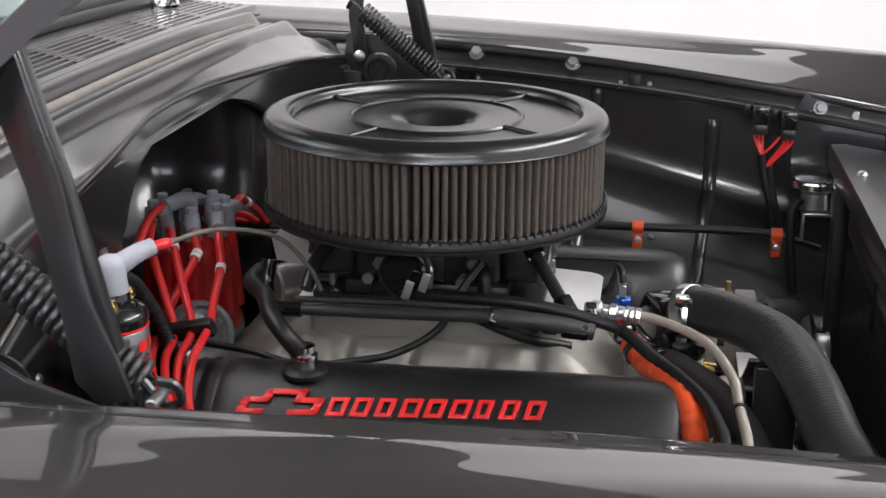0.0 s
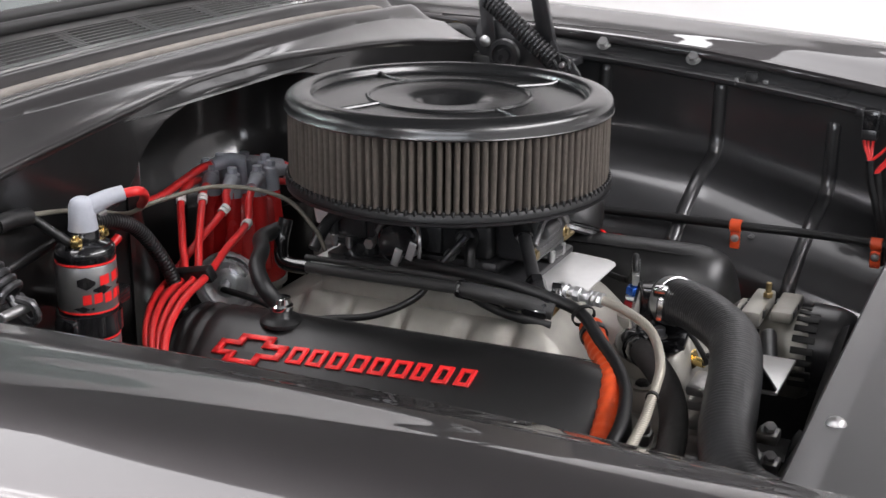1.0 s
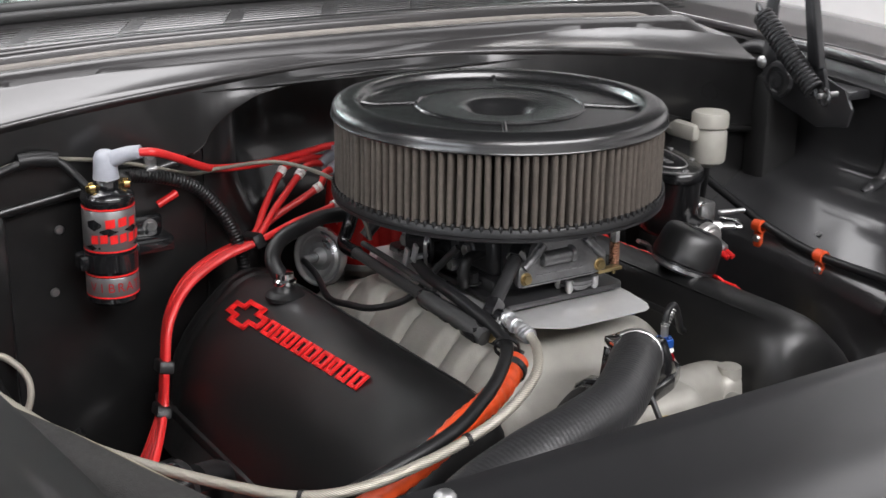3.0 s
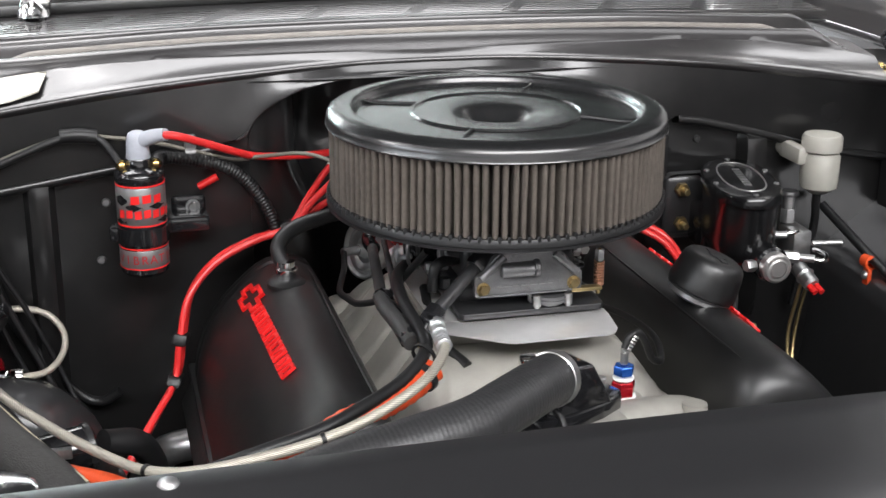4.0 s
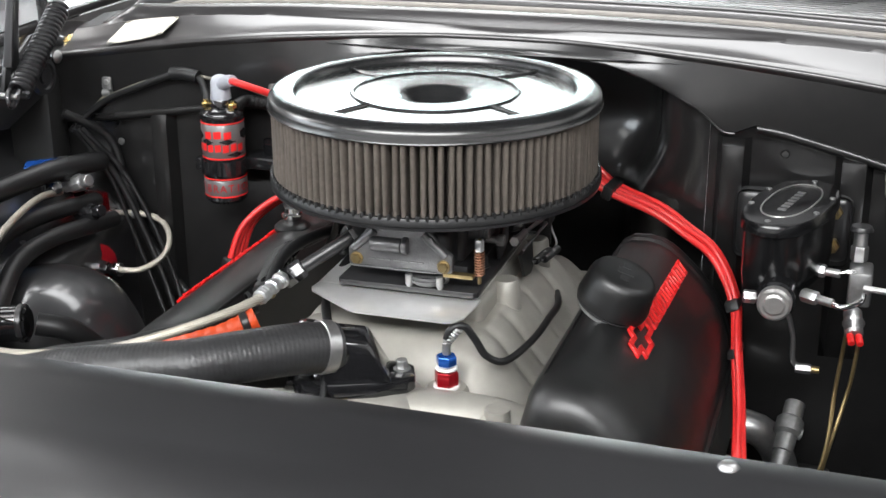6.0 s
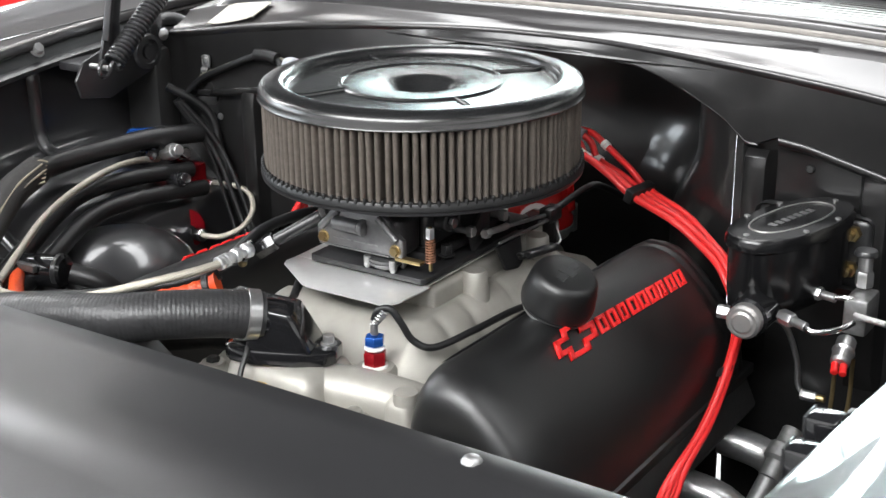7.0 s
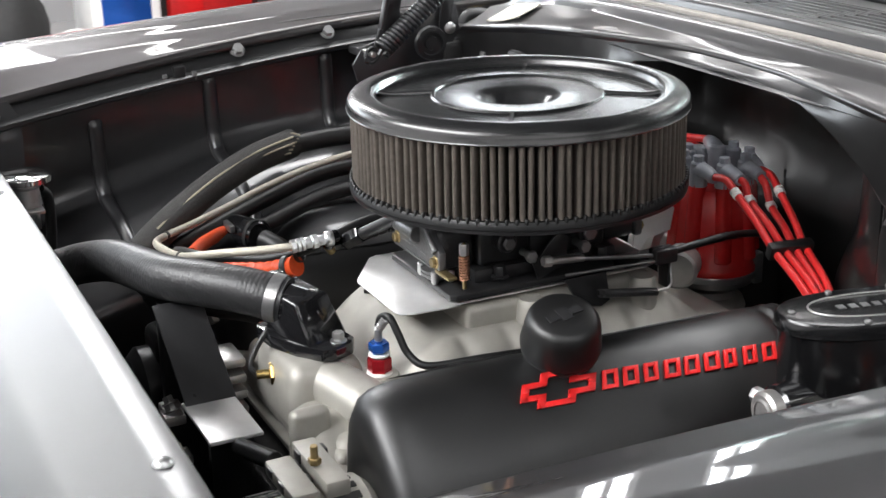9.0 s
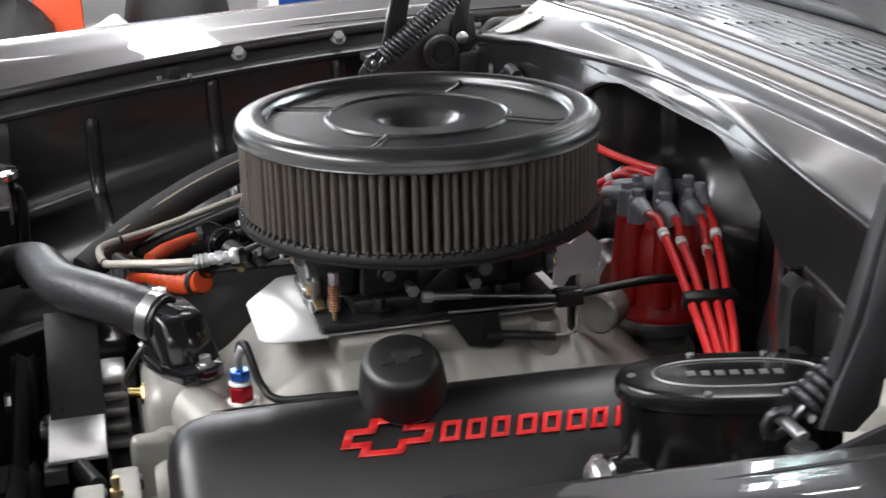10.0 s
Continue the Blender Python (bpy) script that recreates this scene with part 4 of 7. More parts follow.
for u in (-0.046, 0.046):
    p = T @ Vector((u, 0.004, 0.014))
    bolt(thermo, p, (0, 0, 1), 0.0085, 0.010, STEEL)
rh = thing("radiator_hose", "ribbed black rubber radiator hose with a steel clamp", "hose")
RHP = [(-0.018, -0.259, 0.819), (-0.046, -0.291, 0.827), (-0.085, -0.326, 0.829), (-0.125, -0.353, 0.827), (-0.180, -0.368, 0.822), (-0.232, -0.377, 0.815), (-0.290, -0.388, 0.801), (-0.335, -0.412, 0.786), (-0.345, -0.46, 0.775)]
part("hose", tube(RHP, 0.0242, 32, 10, 0.00010, 0.0042), HOSE, rh)
c0, c1 = Vector((-0.0205, -0.2625, 0.8205)), Vector((-0.029, -0.2725, 0.8232))
part("clamp", lathe([(0.0246, 0), (0.0258, 0.0006), (0.0258, 0.0124), (0.0246, 0.013)], 32, axis(c0, c1)), STEEL, rh, "slotted steel hose clamp")
part("clamp_screw", merge(rbox((-0.052, -0.267, 0.832), (-0.037, -0.252, 0.843), 0.002), hexnut((-0.050, -0.262, 0.832), (-0.056, -0.262, 0.810), 0.005)), CHROME, rh)
# temperature sender: blue over red anodised fitting with a wire
sender = thing("temperature_sender", "blue and red anodised sender fitting with a black wire", "sensor")
sx, sy = 0.0738, -0.1975
part("reducer", hexnut((sx, sy, 0.765), (sx, sy, 0.780), 0.0122), REDANOD, sender, "red anodised hex")
part("collar", rod((sx, sy, 0.7815), (sx, sy, 0.7845), 0.0108), WHITE, sender)
part("sender_hex", hexnut((sx, sy, 0.7865), (sx, sy, 0.796), 0.0104), BLUEANOD, sender, "blue anodised hex")
part("washer", rod((sx, sy, 0.7615), (sx, sy, 0.7655), 0.0132), WHITE, sender)
part("terminal", merge(rod((sx, sy, 0.797), (sx, sy, 0.810), 0.0040), coil((sx, sy, 0.809), (sx + 0.012, sy + 0.004, 0.8245), 0.0034, 0.0013, 6)), STEEL, sender)
part("wire", tube([(sx, sy, 0.813), (sx + 0.004, sy + 0.002, 0.823), (sx + 0.016, sy + 0.006, 0.826), (sx + 0.026, sy + 0.01, 0.812), (sx + 0.036, sy + 0.016, 0.793), (sx + 0.052, sy + 0.03, 0.784), (sx + 0.066, sy + 0.08, 0.787), (sx + 0.066, sy + 0.15, 0.782), (sx + 0.060, sy + 0.22, 0.770), (sx + 0.04, sy + 0.30, 0.755)], 0.0038, 10, 8), RUBBER, sender)
plug = thing("brass_sender", "brass hex sender with a thin black wire in the manifold", "sensor")
part("hex", hexnut((0.002, -0.271, 0.751), (-0.002, -0.287, 0.751), 0.012), BRASS, plug)
part("stud", rod((-0.002, -0.287, 0.751), (-0.006, -0.300, 0.751), 0.005), BRASS, plug)
part("wire", tube([(-0.006, -0.298, 0.751), (-0.014, -0.303, 0.757), (-0.018, -0.296, 0.772), (-0.020, -0.282, 0.790), (-0.03, -0.265, 0.80)], 0.003, 8, 6), RUBBER, plug)

# ---------- valve covers ----------
SEC = ((0.150, 0.672), (0.153, 0.715), (0.158, 0.752), (0.166, 0.783), (0.176, 0.799), (0.190, 0.8065), (0.207, 0.8075), (0.222, 0.8045), (0.234, 0.7985), (0.246, 0.789), (0.258, 0.778), (0.272, 0.764), (0.287, 0.745), (0.300, 0.722), (0.309, 0.695), (0.314, 0.660))
CX, CZ = 0.232, 0.70
TILT = -0.018


def cover_z(y, z):
    return z + TILT * y


for s in (-1, 1):
    label = "tall crinkle black valve cover with raised red badge" if s < 0 else "tall crinkle black valve cover with badge and oil filler"
    vc = thing("valve_cover", label, "valve cover", "valve covers")
    rows = []
    for y, k in ((-0.276, 0.0), (-0.276, 0.55), (-0.2755, 0.72), (-0.272, 0.84), (-0.264, 0.925), (-0.252, 0.97), (-0.235, 0.993), (-0.21, 1.0), (-0.1, 1.0), (0.05, 1.0), (0.15, 1.0), (0.162, 1.0), (0.165, 0.985), (0.170, 0.985), (0.173, 1.0), (0.180, 1.0), (0.183, 0.985), (0.188, 0.985), (0.191, 0.995), (0.200, 0.97), (0.208, 0.90), (0.212, 0.75), (0.212, 0.0)):
        rows.append([(s * (CX + (u - CX) * (k if z > 0.69 else max(k, 0.8) if k else 0)), y, cover_z(y, CZ - 0.03 + (z - CZ + 0.03) * k)) for u, z in SEC])
    body = part("body", grid(rows), CRINKLE, vc)
    part("flange", prism([(0.145, 0.664), (0.145, 0.674), (0.318, 0.664), (0.318, 0.652)], Matrix(((s, 0, 0, 0), (0, 0, 1, -0.282), (0, 1, 0, 0), (0, 0, 0, 1))), 0.50, 0.002), CRINKLE, vc)
    # a pressed crease along the inner face
    part("crease", tube([(s * 0.180, y, cover_z(y, 0.8025)) for y in (-0.235, -0.15, 0.0, 0.14)], lambda t: 0.0012 * min(1, 8 * t + 0.2, 8 * (1 - t) + 0.2), 8, 4), CRINKLE, vc)
    # badge: plain red frame and a row of red bars on the slanted face
    nrm = Vector((s * 0.70, 0, 0.714)).normalized()
    alongv = Vector((0, s, s * TILT)).normalized()
    upv = nrm.cross(alongv).normalized()
    cy = 0.008 if s > 0 else 0.001
    org = Vector((s * 0.2475, cy, cover_z(cy, 0.7878)))
    B = Matrix((( alongv.x, upv.x, nrm.x, org.x), (alongv.y, upv.y, nrm.y, org.y), (alongv.z, upv.z, nrm.z, org.z), (0, 0, 0, 1))) @ Matrix.Rotation(radians(-s * 2.2), 4, "Z")
    badge = new("badge")
    badge.parent = vc
    badge["label"] = "raised red enamel badge"

    def slant(x0, x1, y0, y1, k=0.45):
        return [(x0 + k * y0, y0), (x1 + k * y0, y0), (x1 + k * y1, y1), (x0 + k * y1, y1)]

    up = 1 if upv.z > 0 else -1
    o = 0.006
    for x0, x1, y0, y1 in ((-0.146, -0.138, 0, 0.0085), (-0.146, -0.120, 0.0032, 0.0085), (-0.128, -0.120, 0.0032, 0.0165), (-0.128, -0.089, 0.0112, 0.0165), (-0.097, -0.089, 0.0032, 0.0165), (-0.097, -0.069, 0.0032, 0.0085), (-0.0765, -0.069, 0, 0.0085)):
        for f in (1, -1):
            part("badge_bar", prism([(x, up * f * y) for x, y in slant(x0 + o, x1 + o, y0, y1, 0.45 * f)], B, 0.0030, 0.0005), REDLETTER, badge)
    for k in range(9):
        x0 = -0.056 + 0.0225 * k
        w, h, t = 0.0185 * (0.92, 0.9, 0.84, 0.95, 0.9, 0.95, 0.78, 0.84, 0.86)[k], 0.0092, 0.0040
        for x, y, u, v in ((x0, -h, x0 + t * 1.1, h), (x0 + w - t * 1.1, -h, x0 + w, h), (x0 + t, -h, x0 + w - t, -h + t), (x0 + t, h - t, x0 + w - t, h)):
            part("badge_bar", prism([(p, up * q) for p, q in slant(x, u, y, v, 0.3)], B, 0.0030, 0.0005), REDLETTER, badge)
# breather elbow on the passenger cover
br = thing("breather_hose", "black rubber breather hose in a chrome grommet fitting", "hose")
bx, by, bz = -0.213, 0.088, 0.806
part("grommet", lathe([(0.022, 0), (0.022, 0.004), (0.018, 0.008), (0.013, 0.009), (0, 0.009)], 24, Matrix.Translation((bx, by, bz - 0.004))), RUBBER, br)
part("fitting", lathe([(0.0112, 0.004), (0.0112, 0.010), (0.0125, 0.012), (0.0125, 0.016), (0.0100, 0.018), (0.0100, 0.024), (0, 0.025)], 20, Matrix.Translation((bx, by, bz))), CHROME, br, "chrome fitting")
part("hose", tube([(bx, by, bz + 0.012), (bx - 0.006, by + 0.016, bz + 0.035), (bx + 0.012, by + 0.035, bz + 0.048), (bx + 0.045, by + 0.05, bz + 0.054), (bx + 0.085, by + 0.075, bz + 0.053), (bx + 0.13, by + 0.08, bz + 0.05)], 0.0088, 14, 8), RUBBER, br)
# oil filler / breather cap on the driver cover
oc = thing("oil_breather_cap", "round matt black breather cap pushed into the cover", "cap")
OA, OB = Vector((0.207, -0.0705, 0.8070)), Vector((0.229, -0.0765, 0.8650))
part("stem", rod(OA, OA.lerp(OB, 0.3), 0.016, 20), RUBBER, oc)
part("cap", lathe([(0, 0.010), (0.034, 0.010), (0.0378, 0.012), (0.0384, 0.017), (0.0376, 0.022), (0.0358, 0.036), (0.0340, 0.044), (0.031, 0.0485), (0.027, 0.0505), (0.012, 0.0512), (0, 0.0512)], 40, axis(OA, OB)), CRINKLE, oc)
part("rim", lathe([(0.0345, 0.0075), (0.0370, 0.0085), (0.0370, 0.0105), (0.0345, 0.0115)], 40, axis(OA, OB)), SATIN, oc, "rolled lower rim")
part("bright_band", lathe([(0.029, 0.000), (0.034, 0.003), (0.034, 0.0075), (0.0, 0.0078)], 36, axis(OA, OB)), STEEL, oc)
OM = axis(OA, OB) @ Matrix.Translation((0, 0, 0.0508)) @ Matrix.Rotation(radians(200), 4, "Z")
part("badge_relief", merge(*[prism(p, OM, 0.0012) for p in ([(-0.018, -0.004), (-0.006, -0.004), (-0.006, 0.004), (-0.018, 0.004)], [(-0.0055, -0.008), (0.0055, -0.008), (0.0055, 0.008), (-0.0055, 0.008)], [(0.006, -0.004), (0.018, -0.004), (0.018, 0.004), (0.006, 0.004)])]), SATIN, oc)

# ---------- air cleaner ----------
ac = thing("air_cleaner", "large round air cleaner with black lid and pleated element", "air cleaner")
LR = 0.1778
part("lid", lathe([(0, 0.9890), (0.022, 0.9890), (0.026, 0.9905), (0.034, 1.0010), (0.040, 1.0045), (0.048, 1.0060), (0.0855, 1.0076), (0.0872, 1.0096), (0.0892, 1.0096), (0.0910, 1.0074), (0.138, 1.0056), (0.1455, 1.0058), (0.1470, 1.0066), (0.1482, 1.0090), (0.1492, 1.0120), (0.1503, 1.0139), (0.1520, 1.0150), (0.156, 1.0158), (0.162, 1.0157), (0.1675, 1.0148), (0.1715, 1.0134), (0.1745, 1.0114), (0.1764, 1.0088), (0.1773, 1.0058), (0.1776, 1.0040), (LR, 0.9992), (0.1785, 0.9980), (0.1780, 0.9970), (0.1735, 0.9970), (0.1735, 1.001), (0, 0.9850)], 160), LID, ac, "satin black pressed steel lid")
for k in range(4):
    a = radians(-32 + 90 * k)
    c, s_ = math.cos(a), math.sin(a)
    part("lid_rib", tube([(c * r, s_ * r, z) for r, z in ((0.089, 1.0080), (0.11, 1.0070), (0.135, 1.0062), (0.1465, 1.0085))], 0.0026, 8, 3), LID, ac)
N = 118
PLEATS = ((-0.5, 0.1480), (-0.40, 0.1560), (-0.33, 0.1700), (-0.26, 0.1730), (-0.12, 0.1744), (0.12, 0.1744), (0.26, 0.1730), (0.33, 0.1700), (0.40, 0.1560))
bm = bmesh.new()
rng = random.Random(4)
ring_lo, ring_hi = [], []
for k in range(N):
    wob, dr, lean = rng.uniform(-0.09, 0.09), rng.uniform(-0.0009, 0.0006), rng.uniform(-0.07, 0.07)
    for u, r in PLEATS:
        for lst, z, ln in ((ring_lo, 0.922, 0), (ring_hi, 0.9985, lean)):
            a = 2 * math.pi * (k + u * (1 + 0.3 * wob) + wob + ln) / N
            lst.append(bm.verts.new(((r + dr) * math.cos(a), (r + dr) * math.sin(a), z)))
for k in range(len(ring_lo)):
    j = (k + 1) % len(ring_lo)
    bm.faces.new((ring_lo[k], ring_lo[j], ring_hi[j], ring_hi[k]))
part("element", bm, PLEAT, ac, "brown grey pleated cotton filter element", smooth=50)
part("lower_seal", lathe([(0.160, 0.914), (0.1765, 0.9135), (0.1785, 0.9155), (0.1785, 0.9205), (0.1768, 0.9235), (0.172, 0.9245), (0.160, 0.9245)], 160), RUBBER, ac, "black moulded seal")
part("upper_seal", lathe([(0.160, 0.9965), (0.1748, 0.9965), (0.1752, 0.9985), (0.160, 0.9995)], 160), RUBBER, ac)
part("base_pan", lathe([(0.178, 0.9145), (0.1775, 0.9115), (0.170, 0.9085), (0.12, 0.9065), (0.10, 0.902), (0.075, 0.892), (0.066, 0.884), (0, 0.884)], 128), SATIN, ac, "black steel base pan")
dimple = [((0.1763 * math.cos(a), 0.1763 * math.sin(a), 0.9205)) for a in [2 * math.pi * (k + 0.5) / N for k in range(N)]]
part("seal_teeth", merge(*[rbox((x - 0.0018, y - 0.0018, z), (x + 0.0018, y + 0.0018, z + 0.0065), 0.0008, 1) for x, y, z in dimple]), RUBBER, ac)

# ---------- carburettor ----------
carb = thing("carburettor", "cast alloy four barrel carburettor with brass fittings", "carburettor")
part("throttle_base", rbox((-0.062, -0.085, 0.830), (0.062, 0.085, 0.846), 0.005), CARBM, carb)
part("main_body", rbox((-0.055, -0.075, 0.845), (0.055, 0.075, 0.884), 0.006, 3), SATIN, carb)
part("airhorn", lathe([(0.064, 0), (0.066, 0.004), (0.064, 0.018), (0, 0.018)], 36, Matrix.Translation((0, 0, 0.878))), CARBM, carb)
for s in (-1, 1):
    bowl = part("float_bowl", rbox((-0.050, s * 0.096 - 0.020, 0.846), (0.050, s * 0.096 + 0.020, 0.890), 0.008, 3), CARBM, carb, "dark cast float bowl")
    yb = s * 0.117
    # front cover with sloping shoulders, facing outwards
    face = [(-0.054, 0.848), (0.054, 0.848), (0.056, 0.852), (0.056, 0.868), (0.048, 0.874), (0.036, 0.889), (0.030, 0.893), (-0.030, 0.893), (-0.036, 0.889), (-0.047, 0.876), (-0.056, 0.868), (-0.056, 0.852)]
    part("bowl_cover", prism(face, Matrix(((1, 0, 0, 0), (0, 0, 1, yb - 0.004), (0, 1, 0, 0), (0, 0, 0, 1))), 0.008, 0.0015), BOWLM, bowl, "grey machined bowl cover")
    yf = yb + s * 0.004
    for x in (-0.047, 0.047):
        part("bowl_screw", merge(hexnut((x, yf - s * 0.001, 0.857), (x, yf + s * 0.005, 0.857), 0.0052), rod((x, yf, 0.857), (x, yf + s * 0.001, 0.857), 0.0070, 16)), OLDBRASS, bowl)
        part("bowl_screw", hexnut((x * 0.70, yf - s * 0.001, 0.884), (x * 0.70, yf + s * 0.004, 0.884), 0.0048), OLDSTEEL, bowl)
    part("fuel_boss", merge(rod((-0.030, yf + s * 0.003, 0.876), (0.004, yf + s * 0.003, 0.876), 0.0075, 18, 0.001), rod((0.004, yf + s * 0.002, 0.876), (0.010, yf + s * 0.002, 0.876), 0.0092, 18, 0.001)), BOWLM, bowl)
    for q in (-1, 1):
        part("shoulder_rib", rod((q * 0.026, yf + s * 0.001, 0.890), (q * 0.050, yf + s * 0.001, 0.868), 0.0042, 12), BOWLM, bowl)
    part("cover_lip", rbox((-0.052, min(yf, yf + s * 0.002), 0.8485), (0.040, max(yf, yf + s * 0.002), 0.8505), 0.0005), BOWLM, bowl)
    for k in range(7):
        w = (0.007, 0.008, 0.006, 0.008, 0.007, 0.008, 0.005)[k]
        part("casting_bar", rbox((-0.034 + 0.009 * k, yf - 0.0007, 0.8578), (-0.034 + 0.009 * k + w, yf + 0.0004, 0.8592), 0.0001), OLDSTEEL, bowl)
    px = -s * 0.026
    pump = part("pump_housing", lathe([(0.006, -0.012), (0.013, -0.011), (0.0145, -0.006), (0.019, -0.005), (0.019, -0.0005), (0.0175, 0), (0.0175, 0.002), (0.019, 0.0025), (0.019, 0.006), (0, 0.006)], 28, Matrix.Translation((px, yb - s * 0.006, 0.8395)) @ Matrix.Diagonal((1.0, 0.8, 0.62, 1.0))), BOWLM, bowl)
    for dx, dy in ((-0.0165, -0.009), (0.0165, -0.009), (-0.0165, 0.009), (0.0165, 0.009)):
        part("pump_screw", merge(rod((px + dx, yb - s * 0.006 + dy, 0.8335), (px + dx, yb - s * 0.006 + dy, 0.8455), 0.0042, 12), rod((px + dx, yb - s * 0.006 + dy, 0.8315), (px + dx, yb - s * 0.006 + dy, 0.8340), 0.0030, 10)), STEEL, pump)
part("pump_lever", merge(rbox((0.046, -0.122, 0.846), (0.078, -0.112, 0.850), 0.001), rod((0.080, -0.105, 0.836), (0.080, -0.105, 0.885), 0.0022)), OLDBRASS, carb)
part("pump_spring", coil((0.080, -0.105, 0.846), (0.080, -0.105, 0.872), 0.0046, 0.0011, 9), COPPER, carb, "copper coloured spring")
part("spring_nut", hexnut((0.080, -0.105, 0.872), (0.080, -0.105, 0.884), 0.0050), ZINC, carb)
# electric choke and brass terminals on the passenger side
part("choke_housing", rod((-0.055, 0.018, 0.862), (-0.092, 0.018, 0.862), 0.024, 24, 0.003), GLOSS, carb)
part("choke_ring", lathe([(0.024, 0), (0.026, 0.001), (0.026, 0.004), (0.024, 0.005)], 24, axis((-0.083, 0.018, 0.862), (-0.1, 0.018, 0.862))), SATIN, carb)
for y, z in ((0.010, 0.853), (-0.007, 0.862)):
    part("terminal", merge(moved(rbox((-0.0014, -0.0042, -0.010), (0.0014, 0.0042, 0.010), 0.0006), Matrix.Translation((-0.108, y, z)) @ Matrix.Rotation(radians(18), 4, "X")), rod((-0.092, y + 0.001, z - 0.005), (-0.107, y + 0.001, z - 0.005), 0.003)), ZINC, carb, "bright blade terminal")
part("choke_bracket", tube([(-0.09, -0.006, 0.885), (-0.098, -0.012, 0.872), (-0.096, -0.01, 0.85), (-0.085, 0.0, 0.842)], 0.0022, 8, 5), STEEL, carb)
for x, y, z in ((-0.062, -0.04, 0.855), (-0.062, 0.055, 0.855), (0.062, -0.03, 0.858), (0.066, 0.03, 0.86)):
    part("idle_screw", merge(rod((x, y, z), (x + (0.022 if x > 0 else -0.022), y, z), 0.004, 10), hexnut((x + (0.016 if x > 0 else -0.016), y, z), (x + (0.024 if x > 0 else -0.024), y, z), 0.0065)), STEEL, carb)
for x, y in ((-0.07, -0.06), (-0.07, 0.06), (0.07, -0.06), (0.07, 0.06)):
    bolt(carb, (x, y, 0.838), (0, 0, 1), 0.009, 0.012, SATIN, name="stud_nut")
part("vacuum_stub", tube([(-0.055, -0.055, 0.868), (-0.078, -0.062, 0.866), (-0.084, -0.064, 0.850), (-0.084, -0.064, 0.838)], 0.006, 10, 5), RUBBER, carb)
for s in (-1, 1):
    for y, z, r in ((-0.05, 0.872, 0.011), (0.045, 0.868, 0.013)):
        part("vent_boss", rod((s * 0.050, y, z), (s * 0.070, y, z), r, 18, 0.002), CARBM, carb)
        part("vent_plug", hexnut((s * 0.070, y, z), (s * 0.075, y, z), r * 0.6), OLDSTEEL, carb)
    part("side_rib", rbox((s * 0.058 - 0.004, -0.02, 0.848), (s * 0.058 + 0.004, 0.02, 0.880), 0.002), CARBM, carb)
    part("vent_tube", rod((s * 0.022, -0.085, 0.888), (s * 0.022, -0.085, 0.91), 0.007, 14), CARBM, carb)
part("needle_seat", merge(hexnut((0.0, -0.098, 0.892), (0.0, -0.098, 0.899), 0.009), rod((0.0, -0.098, 0.899), (0.0, -0.098, 0.905), 0.0045)), OLDBRASS, carb)
# spacer and bright heat shield under the carburettor
tagged(part("carb_spacer", prism([(-0.066, -0.121), (0.078, -0.121), (0.082, -0.115), (0.082, 0.11), (0.076, 0.118), (-0.064, 0.118), (-0.070, 0.11), (-0.070, -0.116)], Matrix.Translation((0, 0, 0.8250)), 0.0065, 0.001), SATIN), "flat black spacer plate under the carburettor", "spacer")
hs = thing("heat_shield", "bright aluminium heat shield sheet under the carburettor", "heat shield")
part("front_tongue", prism([(-0.096, -0.128), (-0.092, -0.137), (-0.038, -0.173), (-0.030, -0.176), (0.066, -0.176), (0.074, -0.172), (0.080, -0.162), (0.084, -0.128), (0.084, -0.112), (-0.094, -0.112)], Matrix.Translation((0, 0, 0.8235)) @ Matrix.Rotation(radians(1.5), 4, "X"), 0.0018, 0.0004), SHEET, hs)
part("back_sheet", prism([(-0.094, -0.1115), (0.080, -0.1115), (0.080, 0.11), (0.07, 0.135), (-0.08, 0.135), (-0.097, 0.11)], Matrix.Translation((0, 0, 0.8205)), 0.0018), SHEET, hs)
# throttle linkage and return springs on the driver side
tl = thing("throttle_linkage", "black throttle cable bracket with rods and return springs", "throttle linkage")
part("bracket", merge(rbox((0.066, 0.07, 0.832), (0.10, 0.135, 0.836), 0.001), rbox((0.082, 0.125, 0.80), (0.100, 0.129, 0.842), 0.001), prism([(0.0, 0.832), (0.05, 0.832), (0.055, 0.80), (0.045, 0.795), (0.02, 0.80)], Matrix(((0, 0, 1, 0.093), (1, 0, 0, 0), (0, 1, 0, 0), (0, 0, 0, 1))), 0.004)), SATIN, tl)
part("cable_end", merge(rod((0.095, -0.022, 0.8555), (0.095, 0.024, 0.851), 0.0038), hexnut((0.095, -0.024, 0.8555), (0.095, -0.014, 0.8545), 0.0058)), ALUDARK, tl)
part("rod", merge(rod((0.095, 0.02, 0.851), (0.095, 0.125, 0.837), 0.0022), rod((0.099, 0.0, 0.838), (0.099, 0.125, 0.833), 0.0016)), OLDSTEEL, tl)
part("cable_clamp", rbox((0.086, 0.108, 0.829), (0.103, 0.136, 0.846), 0.003), SATIN, tl)
part("cable", tube([(0.095, 0.12, 0.838), (0.094, 0.17, 0.842), (0.092, 0.215, 0.843), (0.085, 0.265, 0.832), (0.10, 0.32, 0.80)], 0.0042, 10, 6), RUBBER, tl)
part("return_spring", merge(coil((0.104, 0.036, 0.813), (0.104, 0.102, 0.803), 0.0036, 0.0009, 26), coil((0.114, 0.036, 0.816), (0.114, 0.102, 0.806), 0.0036, 0.0009, 26)), SATIN, tl)
